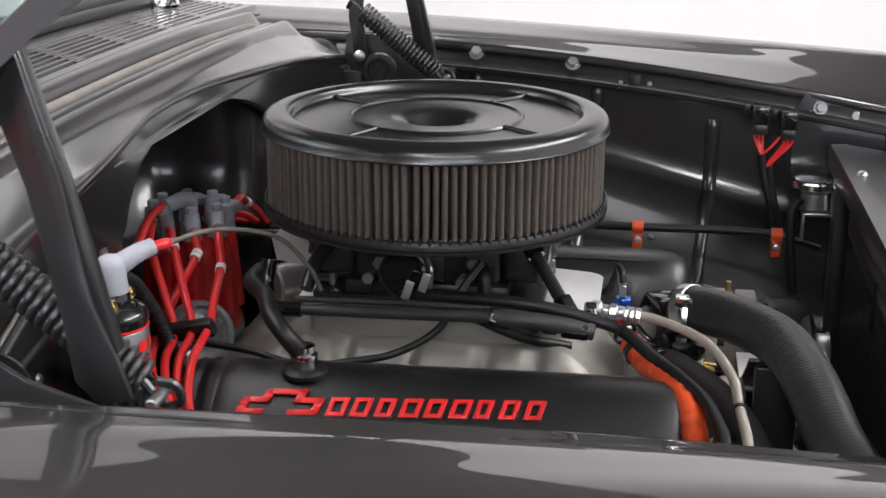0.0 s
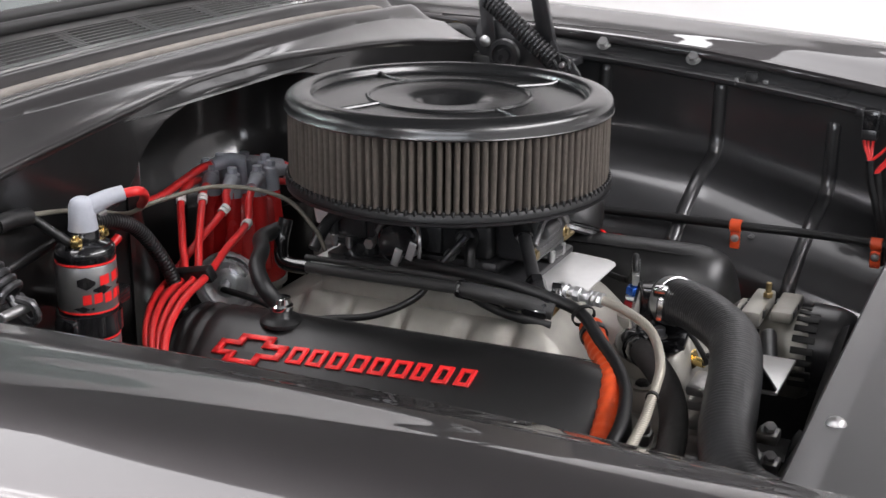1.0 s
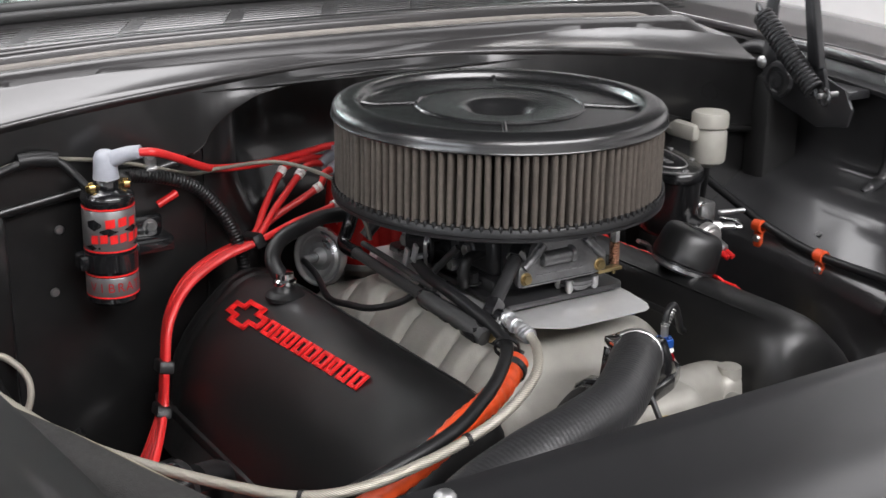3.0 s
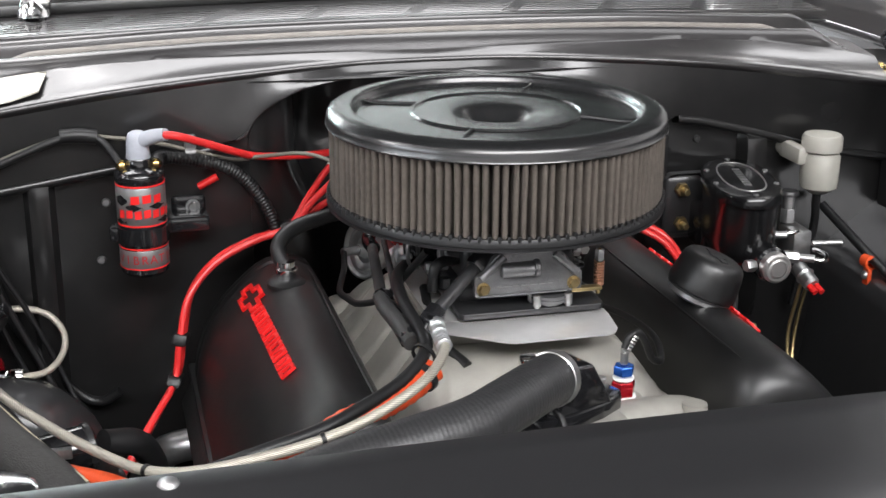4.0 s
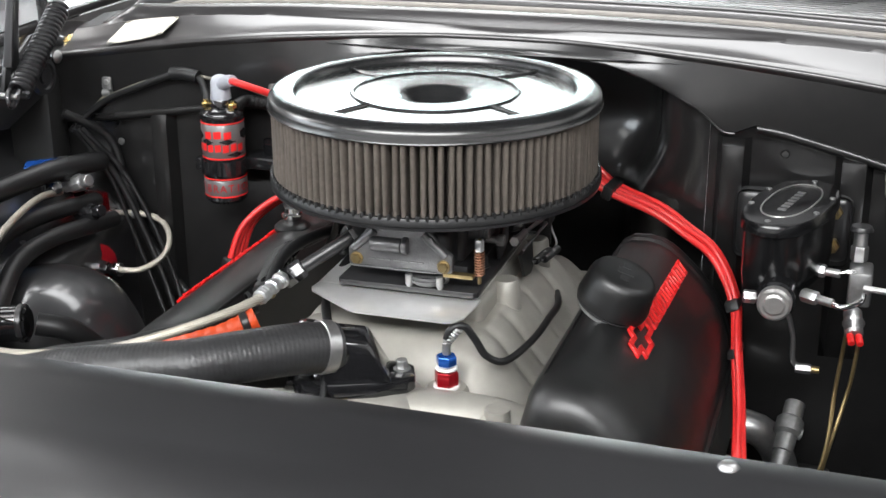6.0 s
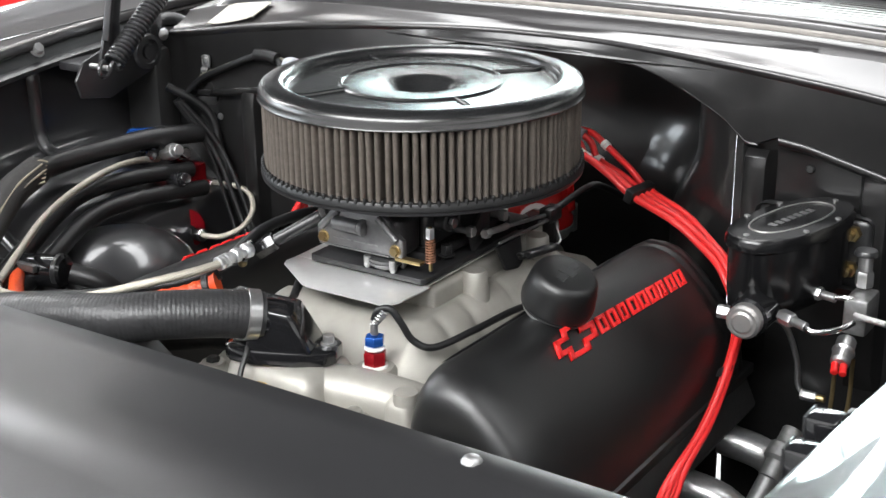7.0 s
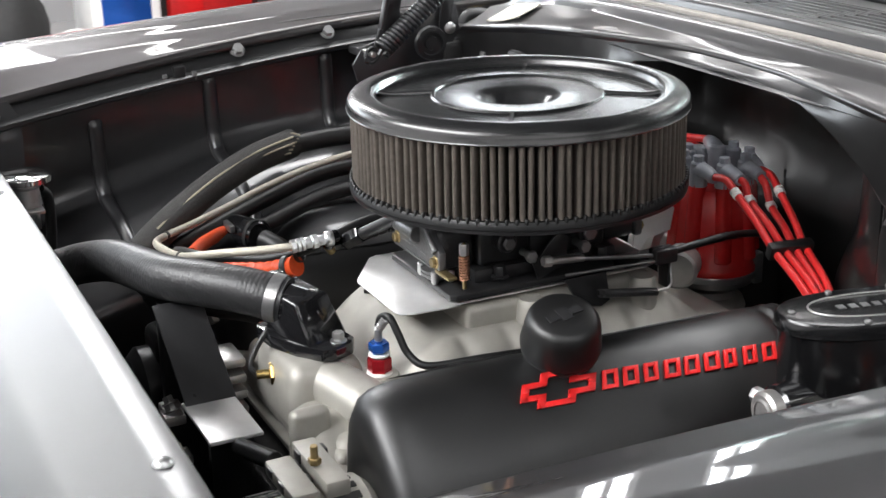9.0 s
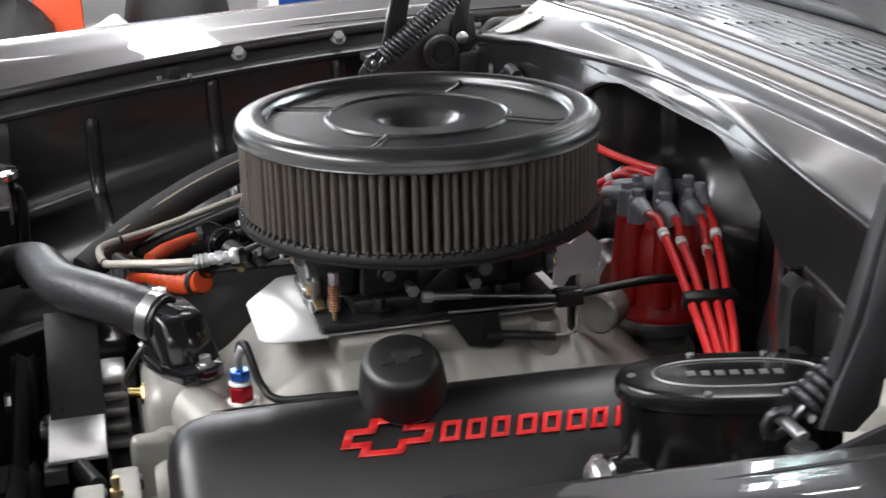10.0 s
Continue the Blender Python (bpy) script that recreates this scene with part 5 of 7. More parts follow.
part("spring_hook", tube([(0.110, 0.100, 0.805), (0.108, 0.122, 0.806), (0.101, 0.128, 0.818), (0.097, 0.128, 0.836)], 0.0014, 8, 5), STEEL, tl)
part("lever", prism([(-0.02, 0.83), (0.012, 0.842), (0.016, 0.87), (0.004, 0.878), (-0.012, 0.862), (-0.026, 0.848)], Matrix(((0, 0, 1, 0.075), (1, 0, 0, 0), (0, 1, 0, 0), (0, 0, 0, 1))), 0.004, 0.001), SATIN, tl)
part("kickdown_bracket", prism([(0.13, 0.80), (0.15, 0.83), (0.18, 0.835), (0.185, 0.86), (0.165, 0.88), (0.15, 0.865), (0.135, 0.87)], Matrix(((0, 0, 1, 0.02), (1, 0, 0, 0), (0, 1, 0, 0), (0, 0, 0, 1))), 0.003), SHEET, tl, "bright cut sheet bracket")

# fuel log and feed lines on the passenger side
fl = thing("fuel_line", "black braided fuel log with alloy hose ends", "fuel line")
FA, FB = Vector((-0.108, 0.128, 0.826)), Vector((-0.140, -0.075, 0.842))
part("log_hose", merge(tube([FA, FA.lerp(FB, 0.5), FB], 0.0060, 12, 6), tube([FA + Vector((0.014, 0, 0.006)), FA.lerp(FB, 0.5) + Vector((0.014, 0, 0.006)), FB + Vector((0.014, 0, 0.004))], 0.0034, 10, 6)), BLACKBRAID, fl)
part("elbow", tube([FA + Vector((0, -0.01, 0)), FA + Vector((0.0, 0.02, 0.002)), FA + Vector((0.012, 0.03, 0.02)), FA + Vector((0.02, 0.028, 0.045))], 0.0082, 12, 6), GLOSS, fl)
path = [FB, Vector((-0.143, -0.105, 0.842)), Vector((-0.138, -0.14, 0.838)), Vector((-0.132, -0.175, 0.830))]
for a, b, r, m_ in ((0.0, 0.20, 0.0100, GLOSS), (0.23, 0.33, 0.0088, SATIN), (0.35, 0.48, 0.0096, GLOSS), (0.52, 0.66, 0.0088, SATIN), (0.70, 0.95, 0.0102, GLOSS)):
    pa, pb = path[0].lerp(path[-1], a), path[0].lerp(path[-1], b)
    part("hose_end", hexnut(pa, pb, r, 8), m_, fl)
part("hose_core", tube(path, 0.0085, 12, 6), BLACKBRAID, fl)
part("feed_tube", rod((-0.108, -0.148, 0.842), (-0.047, -0.108, 0.882), 0.0068, 16), SATIN, fl, "satin black feed tube into the carburettor")
part("feed_nut", hexnut((-0.116, -0.154, 0.836), (-0.098, -0.142, 0.849), 0.0105), GLOSS, fl)
part("feed_nut", hexnut((-0.055, -0.113, 0.877), (-0.038, -0.102, 0.888), 0.011), GLOSS, fl)
part("feed_tube", tube([(-0.1, 0.115, 0.845), (-0.075, 0.11, 0.87), (-0.052, 0.1, 0.88)], 0.0068, 12, 6), SATIN, fl)
part("gauge_tee", rod((-0.124, -0.168, 0.825), (-0.118, -0.176, 0.836), 0.0052), OLDBRASS, fl)
part("gauge_elbow", merge(rod((-0.119, -0.175, 0.834), (-0.112, -0.172, 0.846), 0.007), rod((-0.113, -0.166, 0.846), (-0.110, -0.176, 0.846), 0.0075)), GLOSS, fl)

bl = thing("braided_line", "stainless braided fuel line looping across the bay", "fuel line")
BP = [(-0.111, -0.182, 0.845), (-0.111, -0.215, 0.843), (-0.124, -0.247, 0.840), (-0.152, -0.281, 0.834), (-0.196, -0.303, 0.821), (-0.240, -0.309, 0.808), (-0.29, -0.314, 0.800), (-0.345, -0.312, 0.793), (-0.385, -0.290, 0.787), (-0.418, -0.250, 0.785), (-0.465, -0.185, 0.787), (-0.510, -0.115, 0.793), (-0.540, -0.04, 0.802), (-0.560, 0.04, 0.808), (-0.578, 0.11, 0.803), (-0.59, 0.17, 0.79)]
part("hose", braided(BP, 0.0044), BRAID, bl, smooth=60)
for a, b, r in (((-0.108, -0.172, 0.846), (-0.109, -0.181, 0.8455), 0.0088), ((-0.109, -0.181, 0.8455), (-0.110, -0.189, 0.845), 0.0062), ((-0.110, -0.189, 0.845), (-0.1105, -0.196, 0.8445), 0.0082), ((-0.1105, -0.196, 0.8445), (-0.111, -0.204, 0.844), 0.0066), ((-0.111, -0.204, 0.844), (-0.1115, -0.2075, 0.8435), 0.0080), ((-0.1115, -0.209, 0.8435), (-0.1118, -0.2125, 0.843), 0.0080), ((-0.1118, -0.214, 0.843), (-0.112, -0.219, 0.8425), 0.0080)):
    part("hose_end", hexnut(a, b, r, 8), ZINC, bl, "polished alloy hose end")
for k in (5, 8):
    q = Vector(BP[k])
    part("tie", lathe([(0.0047, -0.002), (0.0058, -0.002), (0.0058, 0.002), (0.0047, 0.002)], 16, axis(q, Vector(BP[k + 1]))), RUBBER, bl)

oh = thing("orange_hose", "bright orange sleeved hose beside the manifold", "hose")
OP = [(-0.121, -0.211, 0.817), (-0.130, -0.217, 0.813), (-0.150, -0.230, 0.806), (-0.182, -0.250, 0.802), (-0.215, -0.264, 0.798), (-0.25, -0.272, 0.782), (-0.30, -0.275, 0.762), (-0.36, -0.26, 0.73)]
part("hose", tube(OP, 0.0118, 16, 8, 0.0005, 0.012), ORANGE, oh)
part("end_band", lathe([(0.0128, -0.004), (0.0142, -0.003), (0.0142, 0.003), (0.0128, 0.004)], 20, axis(OP[1], OP[2])), SATIN, oh)
part("lower_hose", tube([(-0.05, -0.235, 0.775), (-0.09, -0.262, 0.782), (-0.15, -0.30, 0.778), (-0.22, -0.325, 0.768), (-0.30, -0.335, 0.755), (-0.37, -0.33, 0.74)], 0.0135, 14, 8), CLOTH, oh, "black jacketed hose below")
part("lower_end", merge(hexnut((-0.035, -0.225, 0.772), (-0.058, -0.24, 0.777), 0.017, 10), hexnut((-0.06, -0.242, 0.777), (-0.075, -0.252, 0.779), 0.015, 10)), GLOSS, oh)
wl = thing("wiring_loom", "black corrugated wiring loom running over the engine", "wiring")
part("loom", tube([(-0.09, 0.02, 0.842), (-0.118, -0.05, 0.852), (-0.128, -0.12, 0.852), (-0.122, -0.178, 0.838), (-0.128, -0.205, 0.83), (-0.155, -0.232, 0.818), (-0.195, -0.262, 0.812), (-0.24, -0.285, 0.804), (-0.31, -0.295, 0.79), (-0.40, -0.27, 0.75)], 0.0062, 12, 10), RUBBER, wl)
part("vacuum_hose", tube([(-0.124, 0.219, 0.790), (-0.134, 0.165, 0.788), (-0.15, 0.108, 0.783), (-0.15, 0.063, 0.790), (-0.145, 0.016, 0.800), (-0.125, -0.023, 0.820), (-0.105, -0.040, 0.851), (-0.09, -0.062, 0.881)], 0.0038, 12, 8), RUBBER, wl)
part("return_hose", tube([(-0.07, -0.15, 0.79), (-0.09, -0.10, 0.805), (-0.085, -0.03, 0.83)], 0.005, 10, 6), RUBBER, wl)
part("tie", lathe([(0.011, -0.002), (0.0125, -0.002), (0.0125, 0.002), (0.011, 0.002)], 14, axis((-0.128, -0.205, 0.83), (-0.155, -0.232, 0.818))), RUBBER, wl)

# ---------- ignition ----------
di = thing("distributor", "bright red distributor cap on an alloy body with boots", "distributor")
DX, DY = -0.012, 0.266
D = Matrix.Translation((DX, DY, 0))
part("shaft_housing", lathe([(0.03, 0.722), (0.028, 0.74), (0.036, 0.748), (0.048, 0.752), (0.050, 0.766), (0, 0.767)], 32, D), ALUDARK, di)
part("cap", lathe([(0.0515, 0.766), (0.053, 0.769), (0.053, 0.776), (0.049, 0.782), (0.046, 0.82), (0.0425, 0.862), (0.039, 0.868), (0, 0.870)], 40, D), REDCAP, di, "red moulded cap")
ports = []
for k in range(8):
    a = radians(22.5 + 45 * k)
    px, py = DX + 0.038 * math.cos(a), DY + 0.038 * math.sin(a)
    ports.append((px, py, a))
    part("cap_tower", rod((DX + 0.0455 * math.cos(a), DY + 0.0455 * math.sin(a), 0.785), (px, py, 0.885), 0.0105, 14, 0.002, 0.0095), REDCAP, di)
part("clamp_band", lathe([(0.0525, 0.7595), (0.054, 0.7605), (0.054, 0.7675), (0.0525, 0.7685)], 32, D), STEEL, di)
for a in (40, 200):
    part("clip", rbox((DX + 0.052 * math.cos(radians(a)) - 0.006, DY + 0.052 * math.sin(radians(a)) - 0.006, 0.752), (DX + 0.052 * math.cos(radians(a)) + 0.006, DY + 0.052 * math.sin(radians(a)) + 0.006, 0.79), 0.002), STEEL, di)
VA, VB = Vector((-0.104, 0.228, 0.788)), Vector((-0.03, 0.262, 0.776))
part("vacuum_can", lathe([(0, -0.002), (0.007, -0.002), (0.008, 0.004), (0.011, 0.0085), (0.017, 0.0095), (0.0205, 0.0065), (0.025, 0.0055), (0.028, 0.0080), (0.031, 0.0075), (0.0335, 0.003), (0.0355, 0.003), (0.0365, 0.006), (0.0365, 0.012), (0.033, 0.016), (0.026, 0.030), (0.012, 0.034), (0.011, 0.06), (0, 0.06)], 40, axis(VA, VB)), ZINC, di, "zinc plated vacuum advance can")
part("vacuum_nipple", rod(VA + Vector((-0.022, -0.010, 0.002)), VA + Vector((0.004, 0.002, 0)), 0.0055, 12), STEEL, di)
part("grey_can", rod((0.035, 0.19, 0.80), (0.06, 0.165, 0.80), 0.022, 20, 0.003), ALUDARK, di)


def boot(parent, p, direction, material):
    """A right angle boot on a cap tower, and the point where its wire leaves."""
    d = Vector(direction).normalized()
    q = Vector(p)
    part("boot", merge(rod(q + Vector((0, 0, -0.016)), q + Vector((0, 0, 0.014)), 0.0105, 14, 0.002, 0.0088), rod(q + Vector((0, 0, 0.012)), q + Vector((0, 0, 0.021)), 0.0062, 8), tube([q + Vector((0, 0, 0.004)), q + d * 0.012 + Vector((0, 0, 0.006)), q + d * 0.032 + Vector((0, 0, 0.002))], lambda t: 0.0096 - 0.0026 * t, 12, 5)), material, parent)
    return q + d * 0.028 + Vector((0, 0, 0.0028))


LT = [Vector(p) for p in ((-0.192, 0.213, 0.828), (-0.238, 0.208, 0.816), (-0.283, 0.192, 0.798), (-0.315, 0.170, 0.768), (-0.328, 0.155, 0.722), (-0.338, 0.142, 0.677), (-0.365, 0.106, 0.648), (-0.398, 0.085, 0.60))]
RT = [Vector(p) for p in ((0.149, 0.245, 0.839), (0.208, 0.228, 0.822), (0.244, 0.216, 0.803), (0.284, 0.192, 0.782), (0.312, 0.170, 0.735), (0.322, 0.122, 0.695), (0.337, 0.03, 0.668), (0.35, -0.08, 0.655), (0.365, -0.16, 0.62))]
LEADS = (
    (-1, LT, Vector((-0.013, -0.072, 0.019)), ((5, (-0.086, 0.209, 0.857), 0.38), (4, (-0.098, 0.230, 0.874), -0.38), (3, (-0.113, 0.248, 0.888), 0.13), (2, (-0.128, 0.266, 0.889), -0.13))),
    (1, RT, Vector((0.005, 0.050, -0.001)), ((6, (0.075, 0.229, 0.883), -0.38), (7, (0.074, 0.249, 0.872), -0.13), (0, (0.077, 0.276, 0.862), 0.13), (1, (0.084, 0.281, 0.880), 0.38))))
for side, trunk, across, leads in LEADS:
    ws = thing("ignition_wires", "four red ignition leads held by black separators", "ignition wires", "ignition leads")
    for n, (k, sleeve, slot) in enumerate(leads):
        px, py, a = ports[k]
        sleeve = Vector(sleeve)
        d = Vector((sleeve.x - px, sleeve.y - py, 0))
        p0 = boot(ws, (px, py, 0.888), d, BOOT if n % 2 else DARKBOOT)
        q = []
        for i, t in enumerate(trunk):
            w = ((1, 0.8, 0.55, 0.42, 0.45, 0.45, 0.9, 1.6) if side < 0 else (1, 0.72, 0.42, 0.28, 0.26, 0.26, 0.5, 0.9, 1.0))[i]
            q.append(t + across * slot * w + Vector((0.003 * (n % 2) * (1 - w), 0, (0.007 if n % 2 else -0.003) * (1 - w))))
        pts = [p0, p0.lerp(sleeve, 0.55) + Vector((0, 0, 0.007)), sleeve, sleeve.lerp(q[0], 0.55) + Vector((0, 0, 0.002))] + q
        wire = part("wire", tube(pts, 0.0043, 10, 8), RED, ws)
        m0, m1 = sleeve, pts[3]
        part("number_sleeve", merge(*[lathe([(0.0044, o - 0.0022), (0.0056, o - 0.0022), (0.0056, o + 0.0022), (0.0044, o + 0.0022)], 14, axis(m0, m1)) for o in (-0.0026, 0.0026)]), WHITE, wire)
    u = across.normalized()
    for i, ln in ((0, 0.035 if side < 0 else 0.027), (4, 0.019 if side < 0 else 0.014), (5, 0.018 if side < 0 else 0.013)):
        fw = (trunk[i + 1] - trunk[max(i - 1, 0)]).normalized()
        v = fw.cross(u).normalized()
        M = Matrix(((u.x, v.x, fw.x, trunk[i].x), (u.y, v.y, fw.y, trunk[i].y), (u.z, v.z, fw.z, trunk[i].z), (0, 0, 0, 1)))
        part("wire_tie", moved(rbox((-ln, -0.0085, -0.007), (ln, 0.0085, 0.007), 0.003), M), RUBBER, ws, "black separator clip")
# the coil and its lead
coilt = thing("ignition_coil", "black canister ignition coil with a silver red label", "ignition coil")
KX, KY = -0.361, 0.209
K = Matrix.Translation((KX, KY, 0))
part("can", lathe([(0, 0.789), (0.024, 0.789), (0.0275, 0.793), (0.0275, 0.900), (0.0285, 0.902), (0.0285, 0.908), (0.0265, 0.911), (0.022, 0.914), (0.0150, 0.9165), (0.0146, 0.925), (0.0125, 0.9275), (0.012, 0.930), (0, 0.930)], 36, K), GLOSS, coilt)
for z0, z1 in ((0.852, 0.896), (0.800, 0.8215)):
    part("label", lathe([(0.0277, z0), (0.0281, z0 + 0.0005), (0.0281, z1 - 0.0005), (0.0277, z1)], 36, K), SILVERLABEL, coilt, "silver printed label")


def wrapped(bm, a0, r=0.0285):
    """A flat shape in x and z bent round the can, its x = 0 at the angle a0."""
    for v in bm.verts:
        a, q = a0 + v.co.x / r, r + v.co.y
        v.co = Vector((KX + q * math.sin(a), KY - q * math.cos(a), v.co.z))
    return bm


def label_shape(poly, a0, off=0.0):
    """A printed shape: its outline is cut into narrow strips along x, so that it bends."""
    bm, xs = bmesh.new(), [p[0] for p in poly]
    lo, hi = poly[: len(poly) // 2], poly[len(poly) // 2:][::-1]
    cols = []
    for k in range(7):
        x = min(xs) + (max(xs) - min(xs)) * k / 6
        cols.append([bm.verts.new((x, off, interp(x, [p[0] for p in e], [p[1] for p in e]))) for e in (lo, hi)])
    for a, b in zip(cols, cols[1:]):
        bm.faces.new((a[0], b[0], b[1], a[1]))
    return wrapped(bm, a0)


# black jagged blocks, then two rows of plain red bars
for a, z0, z1, w in ((-52, 0.8745, 0.8875, 0.017), (-20, 0.8690, 0.8780, 0.020), (38, 0.8700, 0.8780, 0.022), (95, 0.8745, 0.8890, 0.018), (-60, 0.8525, 0.8590, 0.020), (62, 0.8525, 0.8600, 0.026)):
    part("label_block", label_shape([(-w / 2, z0 + 0.004), (0, z0), (w / 2, z0 + 0.005), (w / 2, z1 - 0.005), (0, z1), (-w / 2, z1 - 0.003)], radians(a)), GLOSS, coilt, smooth=0)
for z0, z1, a, step, n, w in ((0.8775, 0.8880, -16, 27, 3, 0.0100), (0.8600, 0.8705, -52, 21, 7, 0.0080)):
    for k in range(n):
        zz = 0.0008 * (k % 2)
        part("label_bar", label_shape([(-w / 2, z0 + zz), (w / 2, z0 + 0.001 + zz), (w / 2, z1 + zz), (-w / 2, z1 - 0.001 + zz)], radians(a + step * k), 0.0002), REDLETTER, coilt, smooth=0)
# the word on the lower label
for k, letter in enumerate("VIBRATION"):
    curve = bpy.data.curves.new("letter", "FONT")
    curve.body, curve.size, curve.align_x = letter, 0.0145, "CENTER"
    flat = bpy.data.objects.new("letter", curve)
    me = bpy.data.meshes.new_from_object(flat)
    bm = bmesh.new()
    bm.from_mesh(me)
    for v in bm.verts:
        v.co = Vector((v.co.x * 0.95, 0.0002, 0.8062 + v.co.y))
    bpy.data.objects.remove(flat)
    bpy.data.curves.remove(curve)
    bpy.data.meshes.remove(me)
    part("label_letter", wrapped(bm, radians(-63 + 20.5 * k)), REDPRINT, coilt, smooth=0)
for z in (0.850, 0.8965, 0.7985, 0.8225):
    part("label_stripe", lathe([(0.0278, z), (0.0283, z + 0.0003), (0.0283, z + 0.0017), (0.0278, z + 0.002)], 36, K), REDLETTER, coilt)
part("boot", merge(lathe([(0, 0.010), (0.0136, 0.010), (0.0140, 0.0115), (0.0130, 0.020), (0.0122, 0.034), (0.0100, 0.0395), (0.0060, 0.042), (0, 0.0425)], 24, Matrix.Translation((KX, KY, 0.9145))), tube([(KX + 0.002, KY - 0.001, 0.944), (KX + 0.010, KY - 0.008, 0.949), (KX + 0.020, KY - 0.016, 0.9535), (KX + 0.031, KY - 0.025, 0.9565)], lambda t: 0.0098 - 0.0026 * t, 14, 6)), BOOT, coilt, "pale grey elbow boot")
for s in (-1, 1):
    part("terminal", merge(rod((KX + s * 0.019, KY - 0.006, 0.911), (KX + s * 0.019, KY - 0.006, 0.925), 0.003, 10), hexnut((KX + s * 0.019, KY - 0.006, 0.915), (KX + s * 0.019, KY - 0.006, 0.922), 0.006)), BRASS, coilt)
part("bracket", merge(lathe([(0.0277, 0.828), (0.031, 0.8285), (0.031, 0.8475), (0.0277, 0.848)], 36, K), rbox((KX + 0.022, KY + 0.01, 0.829), (KX + 0.078, KY + 0.052, 0.847), 0.004), rbox((KX - 0.038, KY - 0.012, 0.829), (KX - 0.024, KY + 0.012, 0.847), 0.004)), GLOSS, coilt, "black clamp bracket")
bolt(coilt, (-0.300, 0.2525, 0.851), (0, -1, 0), 0.0085, 0.006, OLDSTEEL)
part("bracket_ear", rbox((-0.325, 0.2525, 0.838), (-0.285, 0.2575, 0.864), 0.004), GLOSS, coilt)
part("lead", tube([(KX + 0.026, KY - 0.022, 0.9555), (-0.318, 0.176, 0.9560), (-0.283, 0.196, 0.940), (-0.248, 0.226, 0.921), (-0.217, 0.250, 0.908), (-0.16, 0.266, 0.902), (-0.10, 0.282, 0.902), (-0.056, 0.285, 0.907), (-0.03, 0.274, 0.909)], 0.0046, 12, 8), RED, coilt, "red coil lead")
part("centre_boot", merge(rod((DX, DY, 0.866), (DX, DY, 0.914), 0.011, 14, 0.002, 0.009), tube([(DX, DY, 0.904), (DX - 0.012, DY + 0.004, 0.910), (DX - 0.034, DY + 0.014, 0.908)], lambda t: 0.0105 - 0.003 * t, 12, 5)), BOOT, coilt)

# ---------- driver side of the bay ----------
mc = thing("brake_master_cylinder", "black brake master cylinder with an oval ringed lid", "master cylinder")


def oval(a, b, n=40):
    return [(a * math.copysign(abs(math.cos(t)) ** 0.85, math.cos(t)), b * math.copysign(abs(math.sin(t)) ** 0.85, math.sin(t))) for t in [2 * math.pi * k / n for k in range(n)]]


MM = Matrix.Translation((0.369, 0.162, 0)) @ Matrix.Rotation(radians(76), 4, "Z")


def stack(levels, m=MM, n=40):
    bm = bmesh.new()
    rings = [[bm.verts.new((x, y, z)) for x, y in oval(a, b, n)] for a, b, z in levels]
    for p, q in zip(rings, rings[1:]):
        for k in range(n):
            bm.faces.new((p[k], p[(k + 1) % n], q[(k + 1) % n], q[k]))
    bm.faces.new(rings[0][::-1])
    bm.faces.new(rings[-1])
    bm.transform(m)
    return bm


part("reservoir", stack(((0.080, 0.034, 0.778), (0.088, 0.0395, 0.786), (0.090, 0.041, 0.80), (0.0915, 0.0418, 0.850), (0.092, 0.042, 0.853))), MCBLACK, mc)
lidp = part("lid", stack(((0.093, 0.0425, 0.853), (0.096, 0.045, 0.855), (0.096, 0.045, 0.864), (0.093, 0.0425, 0.868), (0.088, 0.038, 0.869))), MCBLACK, mc, "black oval lid with a pale engraved ring")
RG = MM @ Matrix.Translation((0, 0, 0.8694))
part("engraved_ring", tube([RG @ Vector((x, y, 0)) for x, y in oval(0.066, 0.026, 44) + oval(0.066, 0.026, 44)[:1]], 0.0009, 6, raw=True), ALUDARK, lidp)
for k in range(7):
    part("engraved_bar", moved(rbox((-0.040 + 0.0115 * k, -0.005, -0.0002), (-0.033 + 0.0115 * k, 0.004, 0.0005), 0), RG), OLDSTEEL, lidp)
for x, y in ((-0.083, 0.0), (0.083, 0.0), (-0.03, 0.037), (-0.03, -0.037), (0.03, 0.037), (0.03, -0.037)):
    p = RG @ Vector((x, y, -0.001))
    part("lid_screw", lathe([(0, 0.0022), (0.0032, 0.0018), (0.0036, 0), (0, 0)], 12, Matrix.Translation(p)), OLDSTEEL, lidp)
part("bore", merge(rod((0.365, 0.055, 0.788), (0.365, 0.24, 0.788), 0.0215, 24, 0.003), rbox((0.338, 0.20, 0.765), (0.392, 0.245, 0.82), 0.006)), GLOSS, mc)
part("mount_flange", rbox((0.300, 0.236, 0.770), (0.436, 0.246, 0.856), 0.012, 3), SATIN, mc)
part("end_nut", merge(lathe([(0, 0), (0.0155, 0), (0.0185, 0.003), (0.0185, 0.014), (0, 0.014)], 28, axis((0.365, 0.042, 0.788), (0.365, 0.2, 0.788))), lathe([(0.010, -0.0012), (0.0125, 0.0), (0.010, 0.0)], 20, axis((0.365, 0.042, 0.788), (0.365, 0.2, 0.788)))), ALUDARK, mc, "knurled bright end nut")
part("side_nut", hexnut((0.344, 0.062, 0.788), (0.331, 0.059, 0.789), 0.0075), STEEL, mc)
